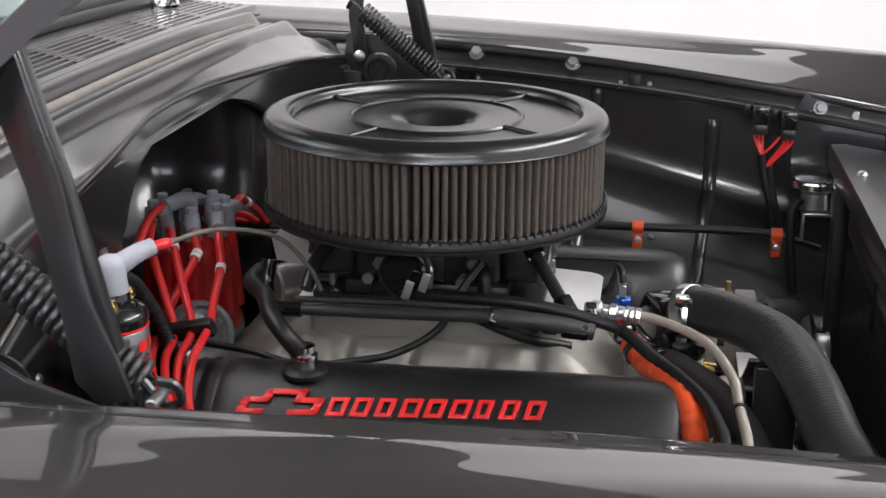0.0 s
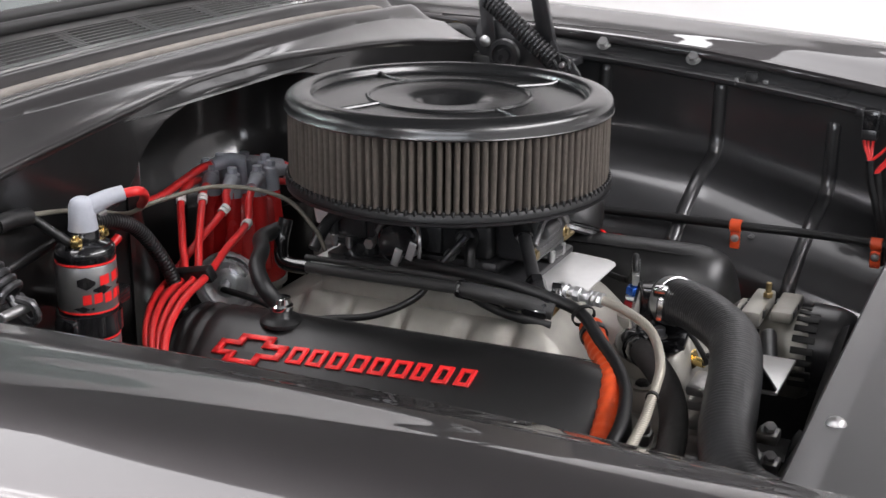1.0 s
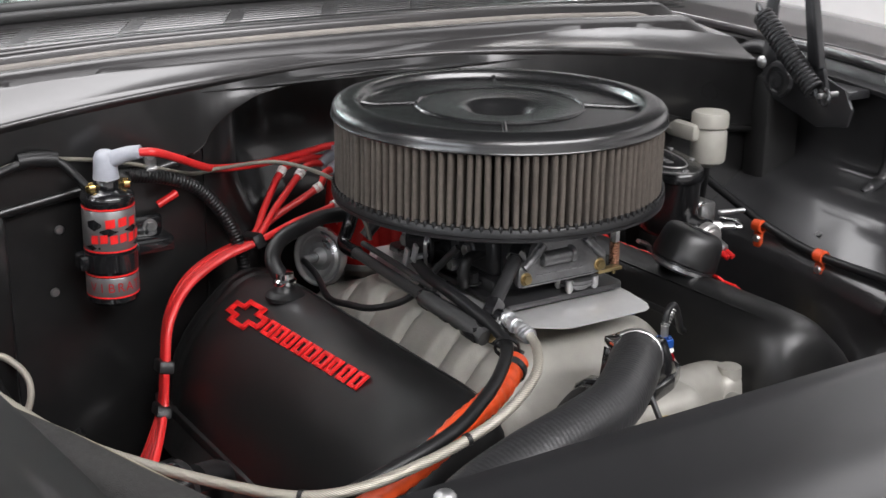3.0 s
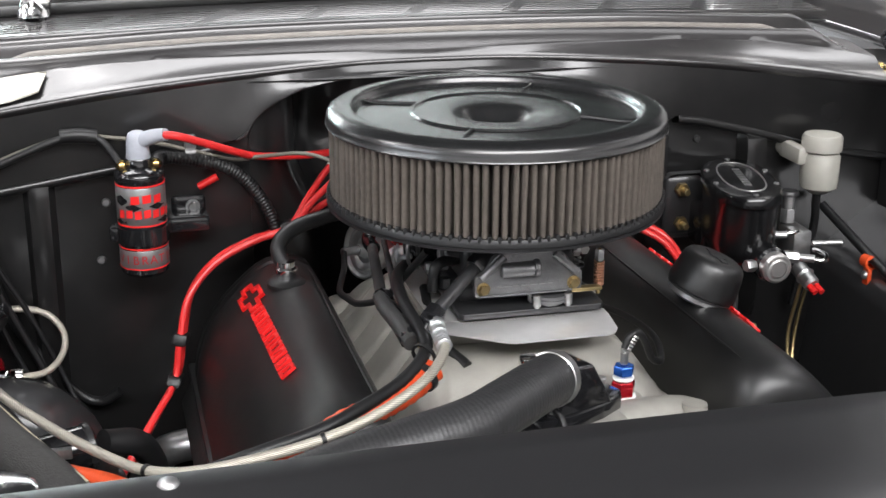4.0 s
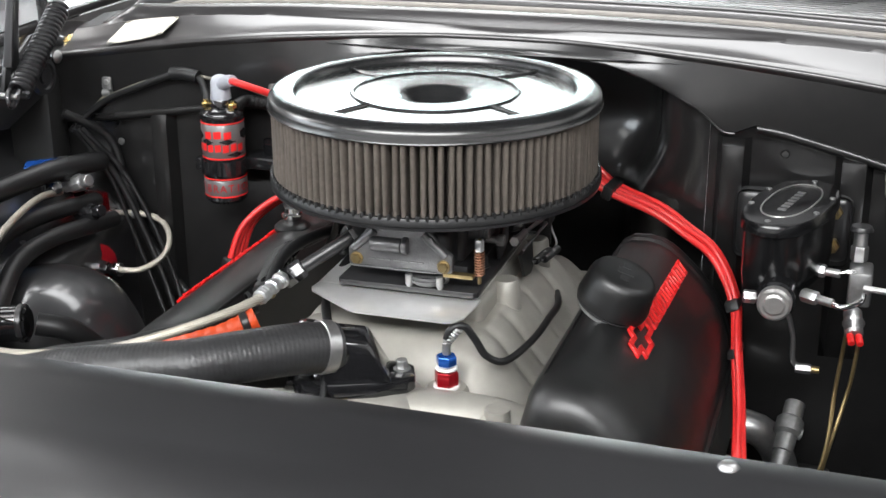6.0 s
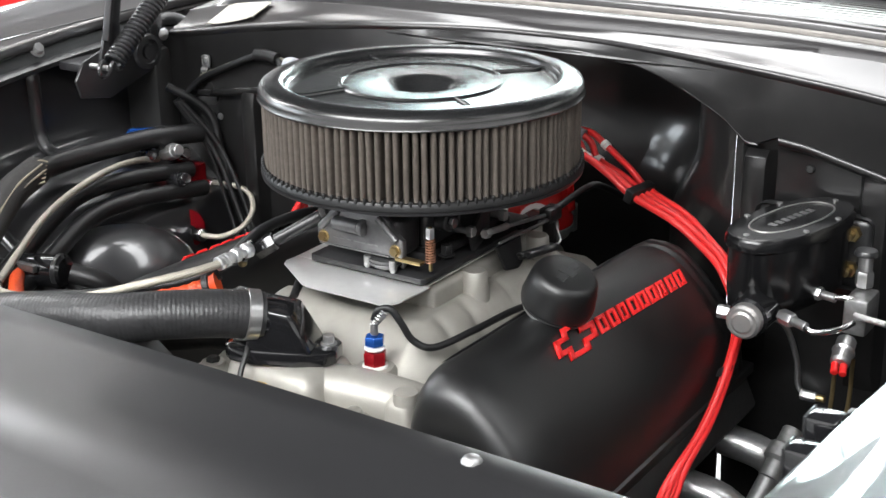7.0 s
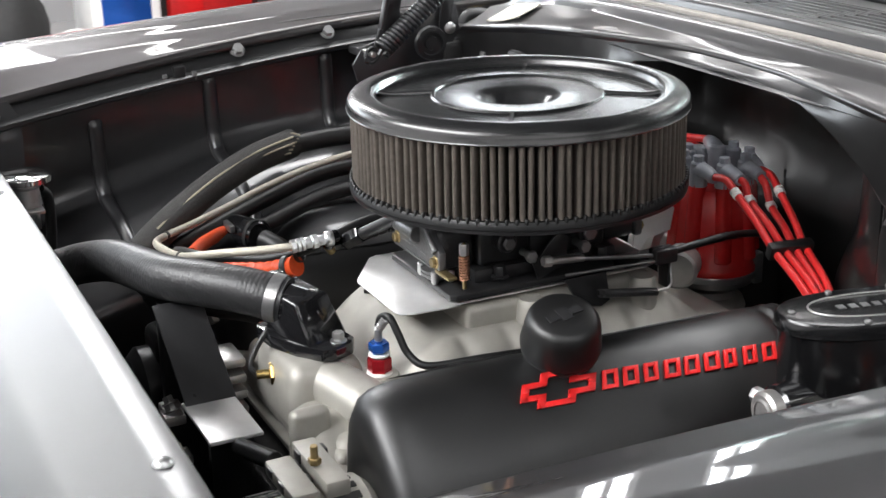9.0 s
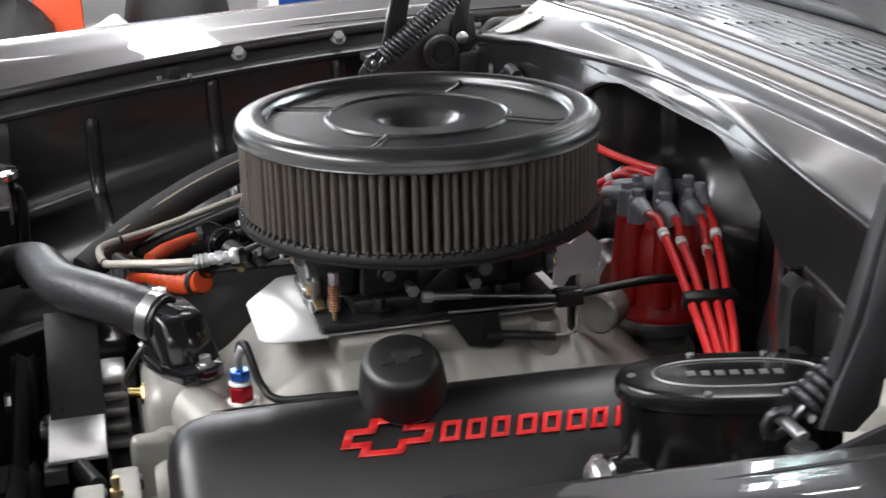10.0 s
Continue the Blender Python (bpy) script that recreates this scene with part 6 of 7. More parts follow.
for x, y, z in ((0.323, 0.236, 0.836), (0.324, 0.236, 0.790), (0.415, 0.236, 0.838), (0.415, 0.236, 0.796)):
    part("mount_nut", merge(hexnut((x, y, z), (x, y - 0.009, z), 0.0095), rod((x, y - 0.008, z), (x, y - 0.022, z), 0.0045, 10)), OLDBRASS, mc)
bp = thing("brake_pipes", "bright steel brake pipes with hex fittings", "brake pipes")
for a, b in (((0.392, 0.082, 0.789), (0.414, 0.070, 0.789)), ((0.396, 0.152, 0.794), (0.418, 0.146, 0.794))):
    part("fitting", merge(hexnut(a, Vector(a).lerp(Vector(b), 0.75), 0.0078), rod(Vector(a).lerp(Vector(b), 0.75), Vector(b) + (Vector(b) - Vector(a)) * 0.5, 0.0048)), STEEL, bp)
part("pipe", tube([(0.42, 0.066, 0.789), (0.435, 0.060, 0.787), (0.452, 0.085, 0.785), (0.456, 0.12, 0.78)], 0.0032, 10, 7), CHROME, bp)
part("pipe", tube([(0.424, 0.144, 0.794), (0.44, 0.143, 0.797), (0.452, 0.15, 0.79), (0.454, 0.155, 0.77)], 0.0032, 10, 7), CHROME, bp)
part("pipe", tube([(0.345, 0.16, 0.755), (0.37, 0.165, 0.74), (0.382, 0.175, 0.70), (0.385, 0.18, 0.665), (0.40, 0.18, 0.657)], 0.0032, 10, 7), STEEL, bp)
part("fitting", hexnut((0.388, 0.18, 0.657), (0.406, 0.18, 0.657), 0.0062), OLDSTEEL, bp)
part("fitting", rod((0.406, 0.18, 0.657), (0.416, 0.18, 0.657), 0.0045), OLDBRASS, bp)
for k, (x, y) in enumerate(((0.43, 0.12), (0.445, 0.13))):
    part("pipe", tube([(x + 0.012, y, 0.735), (x + 0.006, y + 0.01, 0.66), (x - 0.012 * k, y - 0.02, 0.58), (x - 0.03, y - 0.03, 0.48)], 0.0024, 8, 6), OLDBRASS, bp, "brass coloured pipe")
pv = thing("brake_valve", "small bright brake valve with switch on the bulkhead", "valve")
part("body", rbox((0.438, 0.140, 0.757), (0.464, 0.185, 0.798), 0.004), OLDSTEEL, pv)
part("upper_fitting", merge(hexnut((0.447, 0.178, 0.80), (0.447, 0.178, 0.818), 0.010), rod((0.447, 0.178, 0.818), (0.447, 0.178, 0.836), 0.0078)), STEEL, pv)
part("cap", lathe([(0, 0.006), (0.011, 0.0055), (0.013, 0.002), (0.013, 0), (0, 0)], 20, Matrix.Translation((0.447, 0.178, 0.836))), SATIN, pv)
part("cross_bar", rod((0.455, 0.125, 0.787), (0.492, 0.115, 0.788), 0.0035), STEEL, pv)
part("switch", merge(rod((0.446, 0.14, 0.752), (0.450, 0.105, 0.738), 0.0105, 18, 0.003), lathe([(0.0106, 0), (0.0125, 0.003), (0.0106, 0.006)], 20, axis((0.448, 0.125, 0.746), (0.450, 0.105, 0.738)))), STEEL, pv, "plated pressure switch")
for d in (-0.0045, 0.0045):
    part("switch_terminal", rod((0.450 + d, 0.106, 0.738), (0.453 + d, 0.094, 0.732), 0.0042, 10), REDCAP, pv, "red insulated terminal")
ring = thing("bulkhead_grommet", "small ring grommet in the bulkhead", "grommet")
part("ring", lathe([(0.008, 0), (0.008, 0.004), (0.012, 0.005), (0.013, 0)], 20, axis((0.402, 0.268, 0.676), (0.402, 0.2, 0.676))), IVORY, ring)
rs = thing("clutch_reservoir", "white plastic fluid reservoir with a ribbed cap", "reservoir")
R0 = Matrix.Translation((0.503, 0.205, 0))
part("bottle", lathe([(0, 0.826), (0.012, 0.828), (0.0235, 0.836), (0.025, 0.845), (0.025, 0.878), (0.020, 0.884), (0, 0.884)], 28, R0), IVORY, rs)
part("cap", lathe([(0.0235, 0.884), (0.0262, 0.886), (0.0262, 0.902), (0.0235, 0.906), (0, 0.907)], 28, R0), IVORY, rs, "pale screw cap")
part("mount_ear", merge(rbox((0.468, 0.20, 0.866), (0.486, 0.258, 0.890), 0.006), rod((0.477, 0.245, 0.878), (0.477, 0.262, 0.878), 0.010, 16)), IVORY, rs)
bolt(rs, (0.477, 0.2445, 0.878), (0, -1, 0), 0.007, 0.005, BRASS)
part("outlet", tube([(0.503, 0.205, 0.83), (0.503, 0.207, 0.815), (0.51, 0.22, 0.77), (0.50, 0.24, 0.66)], 0.0055, 10, 6), RUBBER, rs)
st = thing("steering_joint", "dull steel steering shaft joint low by the frame", "steering joint")
part("yoke", merge(rod((0.393, 0.15, 0.625), (0.385, 0.10, 0.585), 0.012, 14), lathe([(0.012, -0.012), (0.016, -0.008), (0.017, 0.008), (0.012, 0.012)], 16, axis((0.389, 0.125, 0.606), (0.385, 0.10, 0.585))), rod((0.385, 0.10, 0.585), (0.375, 0.05, 0.54), 0.011, 14), rod((0.376, 0.12, 0.61), (0.404, 0.12, 0.60), 0.007, 12)), OLDSTEEL, st)

# harness along the driver side inner panel with orange clamps
ha = thing("side_harness", "black cable along the inner wing held by orange clamps", "wiring")
part("cable", tube([(0.53, 0.235, 0.80), (0.55, 0.12, 0.752), (0.540, 0.016, 0.742), (0.541, -0.09, 0.742), (0.536, -0.206, 0.744), (0.538, -0.31, 0.745), (0.530, -0.40, 0.745), (0.515, -0.46, 0.735)], 0.0062, 12, 8), RUBBER, ha)
for y, z, x in ((0.016, 0.742, 0.540), (-0.206, 0.744, 0.536), (-0.40, 0.745, 0.530), (0.135, 0.752, 0.545)):
    part("clamp", merge(lathe([(0.0064, -0.008), (0.0092, -0.0075), (0.0092, 0.0075), (0.0064, 0.008)], 18, axis((x, y, z), (x, y - 0.1, z))), rbox((x - 0.003, y - 0.007, z - 0.034), (x + 0.003, y + 0.007, z - 0.007), 0.002)), ORANGE, ha, "orange cushioned clamp")
    part("clamp_screw", lathe([(0, 0.004), (0.0045, 0.003), (0.006, 0), (0, 0)], 14, axis((x - 0.0035, y, z - 0.018), (x - 0.1, y, z - 0.01))), STEEL, ha)
for k, (x, y, z) in enumerate(((0.582, -0.3695, 0.883), (0.582, -0.409, 0.877))):
    rl = thing("relay", "small black relay with red wires on the inner wing", "relay", "relays")
    part("case", rbox((x - 0.010, y - 0.0115, z + 0.008), (x + 0.012, y + 0.0115, z + 0.036), 0.002), GLOSS, rl)
    part("face_rim", merge(*[rbox((x - 0.0112, y + a, z + b), (x - 0.0095, y + c, z + d), 0.0004) for a, b, c, d in ((-0.0115, 0.010, -0.0095, 0.036), (0.0095, 0.010, 0.0115, 0.036), (-0.0095, 0.034, 0.0095, 0.036))]), SATIN, rl)
    part("socket", rbox((x - 0.009, y - 0.010, z - 0.006), (x + 0.010, y + 0.010, z + 0.009), 0.002), SATIN, rl)
    part("tab", rbox((x + 0.010, y + 0.012, z + 0.020), (x + 0.020, y + 0.024, z + 0.034), 0.001), SATIN, rl)
    jx, jy, jz = (0.577, -0.3735, 0.847) if k == 0 else (0.577, -0.385, 0.830)
    for j in (-0.006, 0.001, 0.007):
        part("wire", tube([(x, y + j, z - 0.004), (x + 0.001, y + j * 0.8, z - 0.014), (jx, jy + j * 0.25, jz + 0.004), (jx, jy, jz - 0.004)], 0.0021, 8, 6), RED, rl)
    if k == 0:
        part("wire", tube([(x, -0.399, 0.874), (jx, -0.385, 0.858), (jx, jy, jz)], 0.0021, 8, 6), RED, rl)
    part("loom", tube([(jx, jy, jz + 0.002), (jx, jy - 0.006, jz - 0.03), (0.573, -0.392 - 0.006 * k, 0.775), (0.572, -0.40 - 0.006 * k, 0.735), (0.56, -0.40, 0.66), (0.55, -0.40, 0.60)], 0.0058, 10, 6), RUBBER, rl)
rc = thing("radiator_filler", "bright radiator filler cap on its neck with bracket", "radiator filler", "radiator fillers")
for s, x, y, z in ((1, 0.548, -0.449, 0.812),):
    part("cap", lathe([(0, 0.013), (0.012, 0.0128), (0.030, 0.0115), (0.0345, 0.009), (0.035, 0.002), (0.031, 0), (0, 0)], 32, Matrix.Translation((x, y, z))), CHROME, rc)
    part("neck", lathe([(0.020, -0.03), (0.018, -0.008), (0.022, -0.004), (0.022, 0), (0, 0)], 28, Matrix.Translation((x, y, z))), STEEL, rc)
    part("bracket", merge(rbox((x - 0.03, y - 0.02, z - 0.036), (x + 0.03, y + 0.018, z - 0.031), 0.001), rbox((x - 0.032, y + 0.014, z - 0.07), (x - 0.018, y + 0.018, z - 0.031), 0.001)), STEEL, rc)
    part("overflow_hose", tube([(x - 0.012, y + 0.02, z - 0.016), (x - 0.02, y + 0.03, z - 0.03), (x - 0.025, y + 0.03, z - 0.08), (x - 0.03, y + 0.02, z - 0.16)], 0.007, 10, 6), RUBBER, rc)
copy_thing(rc, Matrix.Translation((-1.045, 0.012, 0.038)))

# alternator, brackets, pulleys and belt at the front of the engine
al = thing("alternator", "cast aluminium alternator with cooling slots", "alternator")
part("case", lathe([(0.03, 0), (0.050, 0.002), (0.055, 0.012), (0.055, 0.038), (0.053, 0.041), (0.053, 0.066), (0.055, 0.069), (0.055, 0.090), (0.048, 0.098), (0.03, 0.10), (0, 0.10)], 40, axis((0.222, -0.37, 0.700), (0.222, -0.28, 0.700))), ALU, al)
for k in range(16):
    a = radians(-20 + 14.5 * k)
    for y in (-0.364, -0.300):
        part("vent_slot", moved(rbox((-0.0042, -0.013, 0.0535), (0.0042, 0.013, 0.0562), 0.001), Matrix.Translation((0.222, y, 0.700)) @ Matrix.Rotation(a - radians(90), 4, "Y")), DARK, al)
part("mount_lug", rbox((0.170, -0.350, 0.752), (0.245, -0.325, 0.766), 0.003), ALU, al)
part("mount_lug", rbox((0.150, -0.318, 0.750), (0.240, -0.295, 0.768), 0.003), ALU, al)
part("end_dome", lathe([(0, 0), (0.020, 0.001), (0.036, 0.006), (0.047, 0.016), (0.052, 0.030), (0.0535, 0.060), (0, 0.062)], 40, axis((0.232, -0.425, 0.706), (0.232, -0.36, 0.706))), SATIN, al, "black domed cover")
part("stud", merge(rod((0.205, -0.315, 0.770), (0.205, -0.315, 0.788), 0.0035), hexnut((0.205, -0.315, 0.770), (0.205, -0.315, 0.776), 0.0060)), OLDBRASS, al)
for x, y in ((0.185, -0.337), (0.215, -0.337), (0.170, -0.306)):
    part("lug_slot", rbox((x - 0.007, y - 0.014, 0.757), (x + 0.007, y + 0.014, 0.7645 if y < -0.32 else 0.7665), 0.001), SATIN, al)
part("pulley", lathe([(0.012, 0), (0.034, 0.001), (0.031, 0.005), (0.031, 0.020), (0.034, 0.024), (0.012, 0.025)], 32, axis((0.222, -0.44, 0.690), (0.222, -0.41, 0.690))), STEEL, al)
al.location = (0.008, -0.004, -0.012)
FRONT_BOLTS = ((-0.232, -0.322, 0.755), (-0.049, -0.38, 0.710), (-0.034, -0.38, 0.671), (-0.09, -0.372, 0.70))
ab = thing("alternator_bracket", "flat black steel accessory bracket on the engine front", "bracket")
part("arm", moved(rbox((-0.066, -0.026, -0.002), (0.066, 0.026, 0.002), 0.001), Matrix.Translation((-0.055, -0.350, 0.768)) @ Matrix.Rotation(radians(33), 4, "Y")), SATIN, ab)
part("plate", rbox((-0.012, -0.378, 0.731), (0.088, -0.325, 0.735), 0.001), SHEET, ab, "bright flat plate")
part("post", rbox((-0.12, -0.372, 0.60), (-0.106, -0.33, 0.80), 0.003), SATIN, ab)
part("strut", rod((0.088, -0.35, 0.725), (0.15, -0.335, 0.735), 0.009, 12), SATIN, ab)
pu = thing("pulley_set", "black grooved pulleys with a drive belt", "pulleys")
for x, z, r in ((0.0, 0.615, 0.072), (-0.215, 0.665, 0.052), (-0.02, 0.46, 0.085)):
    part("pulley", lathe([(0.02, 0), (r - 0.004, 0.001), (r, 0.003), (r - 0.004, 0.008), (r - 0.004, 0.022), (r, 0.027), (r - 0.005, 0.030), (0.03, 0.031), (0.02, 0.02)], 40, axis((x, -0.425, z), (x, -0.39, z))), SATIN, pu)
    part("hub_bolt", hexnut((x, -0.425, z), (x, -0.435, z), 0.011), STEEL, pu)
for (xa, za, ra), (xb, zb, rb) in (((0.212, 0.700, 0.033), (0.0, 0.615, 0.072)), ((-0.215, 0.665, 0.052), (0.0, 0.615, 0.072)), ((-0.215, 0.665, 0.052), (-0.02, 0.46, 0.085)), ((0.212, 0.700, 0.033), (-0.02, 0.46, 0.085))):
    up_ = 1 if zb > 0.5 else -1
    part("belt_run", tube([(xa, -0.41, za + up_ * ra), ((xa + xb) / 2, -0.41, (za + zb + up_ * (ra + rb)) / 2), (xb, -0.41, zb + up_ * rb)], 0.003, 6, 4, flat=3.4), RUBBER, pu)
ps = thing("steering_pump", "black accessory pump beside the engine front", "pump")
part("body", merge(rod((-0.215, -0.385, 0.665), (-0.215, -0.28, 0.665), 0.050, 28, 0.01), rbox((-0.25, -0.36, 0.69), (-0.18, -0.29, 0.735), 0.012, 3)), SATIN, ps)
for k in range(5):
    part("fin", rbox((-0.088 + 0.006 * (k % 2), -0.326, 0.675 + 0.018 * k), (-0.038, -0.300, 0.686 + 0.018 * k), 0.004), ALUDARK, ps)
for x, y, z in ((-0.19, -0.29, 0.74), (-0.24, -0.33, 0.735), (-0.30, -0.15, 0.64), (-0.33, -0.05, 0.62)):
    part("fitting", merge(hexnut((x, y, z), (x - 0.012, y - 0.004, z + 0.016), 0.008), rod((x - 0.012, y - 0.004, z + 0.016), (x - 0.02, y - 0.006, z + 0.028), 0.005)), STEEL, ps)

# small brackets and bolts in the gap before the engine
for x, y, z in FRONT_BOLTS:
    bolt(ab, (x, y, z), (-0.5, -0.2, 0.8), 0.0085, 0.008, STEEL)
    part("ear", rbox((x - 0.012, y - 0.010, z - 0.012), (x + 0.012, y + 0.012, z - 0.001), 0.002), ALUDARK, ab)
# ---------- passenger side of the bay ----------
jk = thing("heater_hose", "thick heater hose in a black woven jacket with pale stitching", "hose")
JP = [(-0.42, -0.335, 0.74), (-0.452, -0.285, 0.768), (-0.500, -0.222, 0.790), (-0.538, -0.165, 0.806), (-0.575, -0.105, 0.817), (-0.600, -0.045, 0.824)]
part("jacket", tube(JP, 0.0225, 18, 8, flat=0.9), CLOTH, jk)
for dz in (0.008, 0.0):
    part("stitching", tube([Vector(p) + Vector((0.019 + 0.004 * (dz == 0), -0.004, 0.010 + dz - 0.004)) for p in JP[1:]], 0.0016, 6, 6), STITCH, jk)
for k in range(6):
    q = Vector(JP[-1]) + Vector((0.010 + 0.003 * k, -0.01 - 0.004 * k, 0.016 - 0.004 * k))
    part("frayed_end", tube([q, q + Vector((0.004, 0.008, 0.002 - 0.001 * k)), q + Vector((0.006, 0.018, -0.002))], 0.0013, 5, 3), STITCH, jk)
part("hose", tube([(-0.595, -0.055, 0.822), (-0.610, 0.0, 0.822), (-0.603, 0.07, 0.824), (-0.585, 0.15, 0.826), (-0.56, 0.23, 0.82)], 0.0145, 14, 8), RUBBER, jk)
for dz, dx in ((-0.028, 0.02), (-0.052, 0.045)):
    part("hose", tube([(-0.47 + dx, -0.27, 0.755 + dz * 0.4), (-0.53 + dx, -0.14, 0.795 + dz), (-0.58 + dx, -0.02, 0.812 + dz), (-0.59 + dx, 0.08, 0.812 + dz), (-0.575 + dx, 0.20, 0.80 + dz)], 0.0115, 12, 8), RUBBER, jk)
fr = thing("fuel_regulator", "red anodised fuel pressure regulator with fittings", "fuel regulator")
part("body", lathe([(0.010, 0), (0.026, 0.002), (0.032, 0.006), (0.032, 0.014), (0.024, 0.017), (0.022, 0.034), (0.032, 0.037), (0.032, 0.044), (0.015, 0.05), (0, 0.05)], 36, axis((-0.545, 0.165, 0.688), (-0.585, 0.205, 0.688))), REDANOD, fr)
part("block", rbox((-0.60, 0.175, 0.655), (-0.555, 0.235, 0.775), 0.006), REDANOD, fr)
for a, b, r in (((-0.54, 0.172, 0.688), (-0.522, 0.166, 0.688), 0.009), ((-0.520, 0.166, 0.688), (-0.505, 0.164, 0.688), 0.0105), ((-0.575, 0.245, 0.738), (-0.556, 0.247, 0.738), 0.009)):
    part("fitting", hexnut(a, b, r, 8), CHROME, fr)
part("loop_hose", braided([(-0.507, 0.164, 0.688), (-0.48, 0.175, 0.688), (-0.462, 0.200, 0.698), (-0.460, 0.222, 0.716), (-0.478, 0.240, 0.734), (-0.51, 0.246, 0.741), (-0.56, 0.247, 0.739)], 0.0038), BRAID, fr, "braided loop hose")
part("clip", lathe([(0.0042, -0.003), (0.0068, -0.003), (0.0068, 0.003), (0.0042, 0.003)], 14, axis((-0.525, 0.2465, 0.7405), (-0.56, 0.247, 0.739))), STEEL, fr)
for x, y, z, m_ in ((-0.60, 0.215, 0.782, CHROME), (-0.575, 0.175, 0.80, STEEL), (-0.615, 0.16, 0.79, GLOSS), (-0.55, 0.16, 0.765, GLOSS), (-0.60, 0.20, 0.74, GLOSS)):
    part("fitting", merge(hexnut((x, y, z), (x + 0.022, y - 0.006, z + 0.008), 0.012, 8), rod((x - 0.012, y + 0.003, z - 0.005), (x + 0.034, y - 0.01, z + 0.012), 0.008)), m_, fr)
ff = thing("fuel_filter", "black inline fuel filter with bright end caps", "fuel filter", "fuel filters")
part("body", rod((-0.500, -0.177, 0.747), (-0.428, -0.156, 0.751), 0.021, 24, 0.004), GLOSS, ff)
part("clamp", lathe([(0.0212, 0), (0.0222, 0.001), (0.0222, 0.006), (0.0212, 0.007)], 24, axis((-0.437, -0.159, 0.7505), (-0.34, -0.13, 0.756))), SATIN, ff)
part("label_bar", rbox((-0.477, -0.190, 0.755), (-0.447, -0.183, 0.765), 0.001), OLDSTEEL, ff)
part("hose", tube([(-0.42, -0.154, 0.750), (-0.39, -0.135, 0.738), (-0.375, -0.10, 0.70), (-0.37, -0.03, 0.64)], 0.013, 12, 6), RUBBER, ff)
part("neck", rod((-0.50, -0.177, 0.747), (-0.53, -0.186, 0.745), 0.013, 16), SATIN, ff)
of_ = thing("orange_pipe", "short orange sleeved pipe beside the black filter", "hose")
part("pipe", tube([(-0.40, -0.255, 0.752), (-0.425, -0.235, 0.754), (-0.468, -0.198, 0.750), (-0.511, -0.158, 0.745)], 0.0092, 14, 6), ORANGE, of_)
bf = thing("blue_filter", "small dull blue canister clamped low by the hinge", "filter")
part("canister", rod((-0.63, 0.155, 0.818), (-0.585, 0.170, 0.822), 0.016, 20, 0.003), BLUEANOD, bf)
part("end_cap", rod((-0.588, 0.169, 0.822), (-0.574, 0.174, 0.823), 0.0175, 20), SATIN, bf)

# cables clipped along the bulkhead
fc = thing("bulkhead_cable", "pale sheathed cable and black loom clipped to the bulkhead", "wiring")
part("cable", tube([(-0.60, 0.235, 0.86), (-0.555, 0.237, 0.905), (-0.537, 0.238, 0.913), (-0.49, 0.239, 0.932), (-0.436, 0.239, 0.948), (-0.40, 0.239, 0.945), (-0.344, 0.240, 0.935), (-0.298, 0.241, 0.922), (-0.251, 0.243, 0.908), (-0.215, 0.235, 0.912), (-0.165, 0.19, 0.922), (-0.12, 0.14, 0.905), (-0.105, 0.11, 0.87), (-0.10, 0.10, 0.845)], 0.0024, 10, 8), CABLE, fc)
part("loom", tube([(-0.60, 0.225, 0.86), (-0.555, 0.234, 0.90), (-0.50, 0.234, 0.925), (-0.44, 0.233, 0.947), (-0.405, 0.233, 0.944), (-0.39, 0.222, 0.93), (-0.381, 0.208, 0.917)], 0.0045, 10, 8), RUBBER, fc)
part("loom", tube([(-0.342, 0.208, 0.917), (-0.331, 0.236, 0.918), (-0.271, 0.237, 0.905), (-0.232, 0.236, 0.877), (-0.205, 0.225, 0.825), (-0.20, 0.21, 0.76), (-0.20, 0.20, 0.70)], 0.0078, 12, 8, 0.0004, 0.004), RUBBER, fc, "corrugated black loom")
part("loom", tube([(-0.60, 0.21, 0.89), (-0.556, 0.246, 0.85), (-0.537, 0.248, 0.79), (-0.51, 0.248, 0.71), (-0.455, 0.246, 0.632), (-0.425, 0.24, 0.615), (-0.40, 0.23, 0.63)], 0.0058, 12, 8), RUBBER, fc)
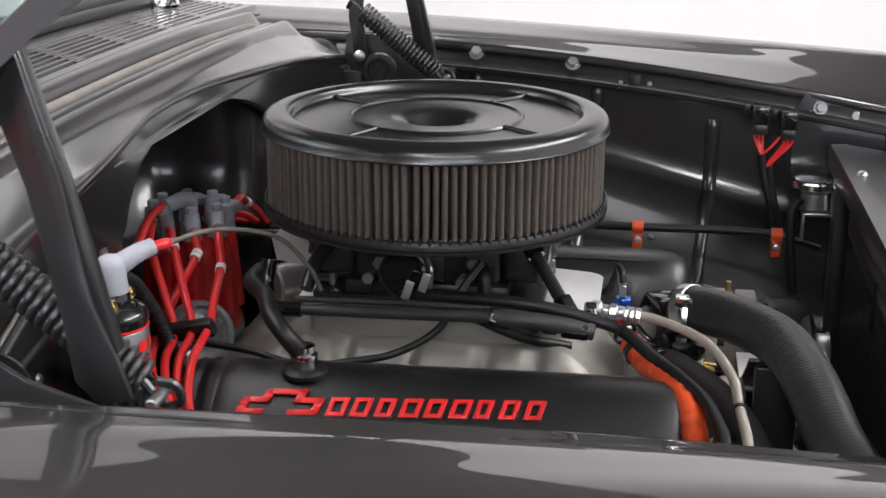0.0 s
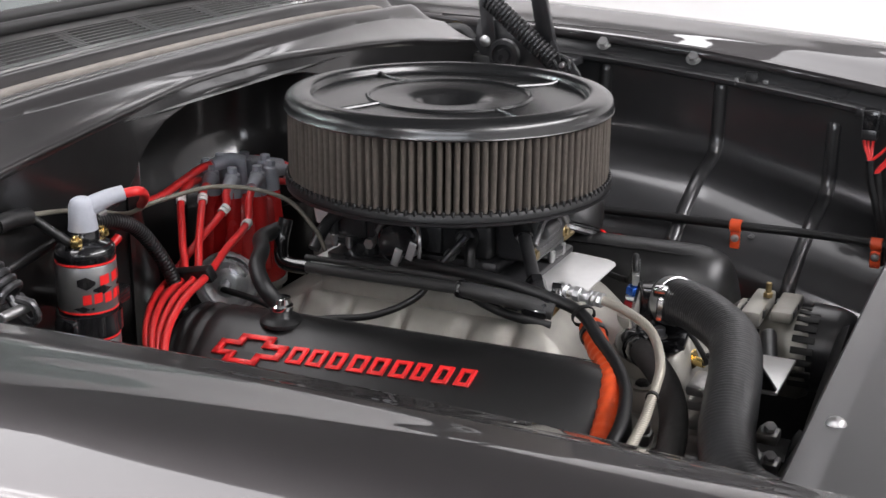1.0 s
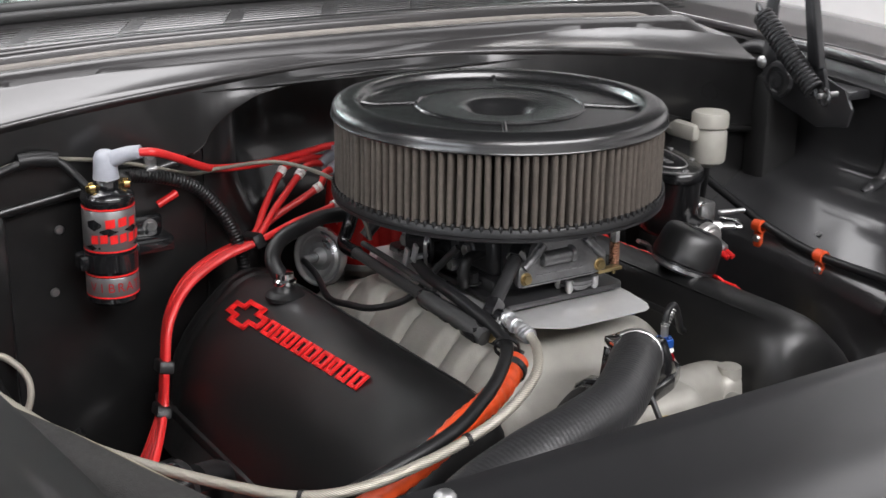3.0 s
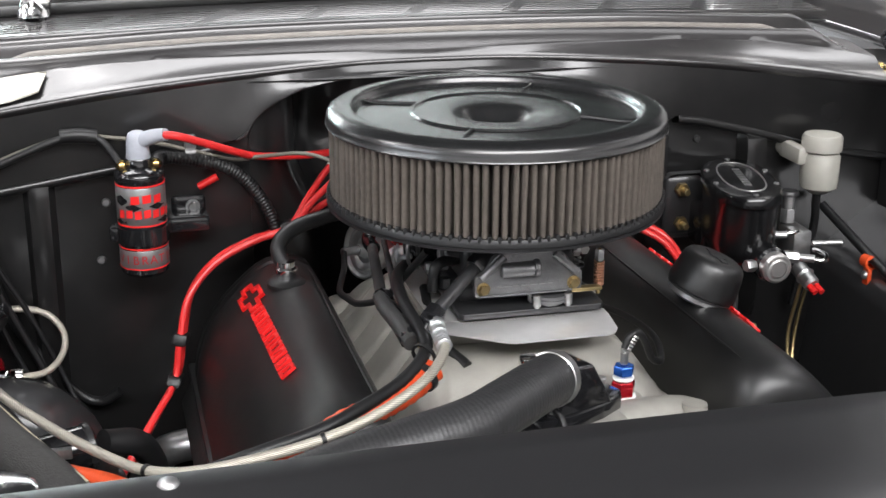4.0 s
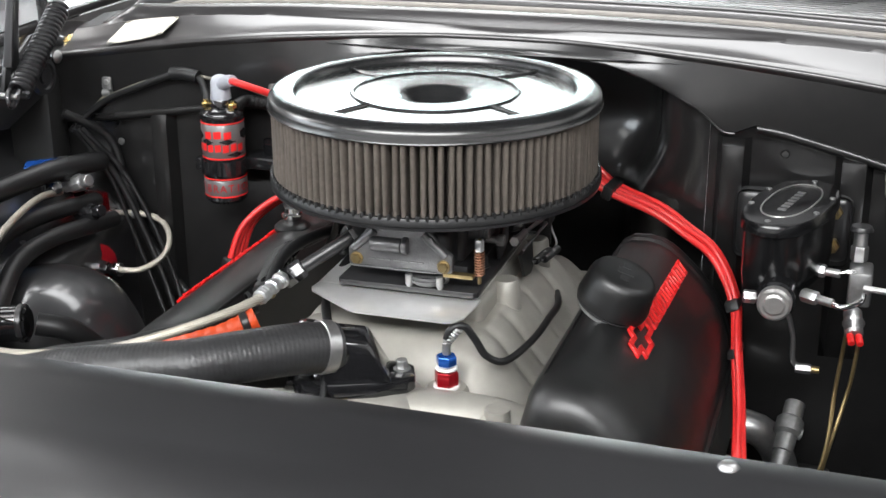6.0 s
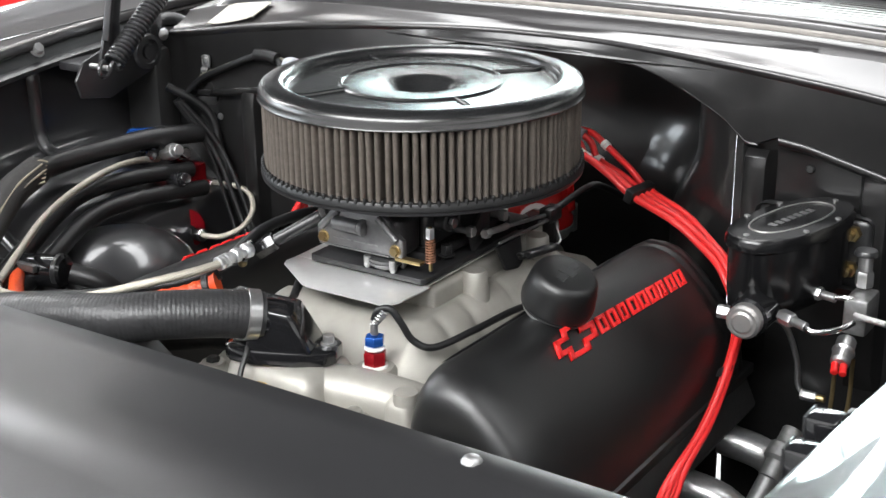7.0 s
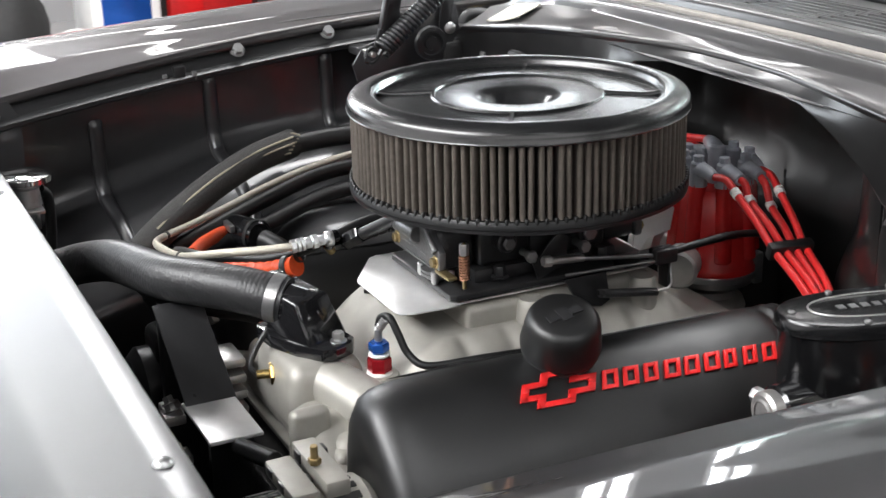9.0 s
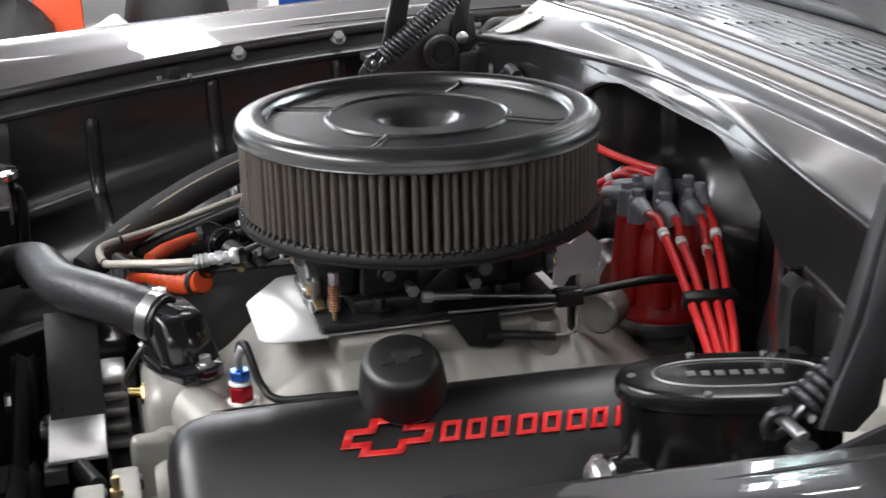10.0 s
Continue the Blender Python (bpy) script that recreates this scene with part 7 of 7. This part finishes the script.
for dx, dz, r in ((0.0, 0.0, 0.0046), (0.014, 0.012, 0.0036), (-0.016, -0.006, 0.0032)):
    part("loom", tube([(-0.58 + dx * 0.4, 0.21, 0.87), (-0.545 + dx * 0.5, 0.237, 0.80 + dz), (-0.515 + dx, 0.242, 0.73 + dz), (-0.485 + dx * 1.3, 0.238, 0.66), (-0.45 + dx, 0.22, 0.58)], r, 10, 8), RUBBER, fc)
for x, z in ((-0.547, 0.922), (-0.300, 0.928)):
    part("p_clip", merge(rbox((x - 0.007, 0.2385, z - 0.004), (x + 0.007, 0.2415, z + 0.014), 0.003), lathe([(0.0034, -0.006), (0.0052, -0.006), (0.0052, 0.006), (0.0034, 0.006)], 14, axis((x, 0.239, z - 0.008), (x + 0.1, 0.239, z - 0.0)))), OLDSTEEL, fc, "plated P clip")
    part("clip_screw", lathe([(0, 0.002), (0.004, 0.001), (0.004, 0), (0, 0)], 12, axis((x, 0.2385, z + 0.007), (x, 0.1, z + 0.007))), STEEL, fc)
part("tape", tube([(-0.445, 0.235, 0.948), (-0.425, 0.234, 0.949), (-0.405, 0.233, 0.946)], 0.0085, 12, 5), RUBBER, fc, "black tape wrap")
part("red_connector", rod((-0.293, 0.243, 0.877), (-0.270, 0.241, 0.889), 0.0045, 10), REDCAP, fc, "red crimp connector")
# pale plate lying on the corner of the cowl
PLM = mat("cream_painted_sheet", (0.40, 0.385, 0.34), 0.42, 0, 0.12, 30, 0.05, 300)
PL = []
for f in (0.06, 0.10, 0.35, 0.65, 0.86, 0.91):
    row = []
    for x in (-0.546, -0.538, -0.525, -0.495, -0.474, -0.466):
        (ye, ze), z2, g = front_edge(x), crease_z(x), f + 0.10 * (x + 0.507) / 0.045 * (1 - f)
        corner = 0.006 * smooth(0.026, 0.040, abs(x + 0.506)) * (1 if f < 0.4 else -1) * (f < 0.08 or f > 0.9)
        row.append((x + 0.012 * f, ye + 0.0025 + (0.290 - ye) * g + corner, ze + 0.003 + (z2 - ze) * g + 0.003 * (1 - f) * abs(x + 0.507) / 0.045))
    PL.append(row)
tagged(part("cowl_plate", grid(PL, (0, 0, 0.0015)), PLM), "thin cream plate lying on the cowl corner", "plate")
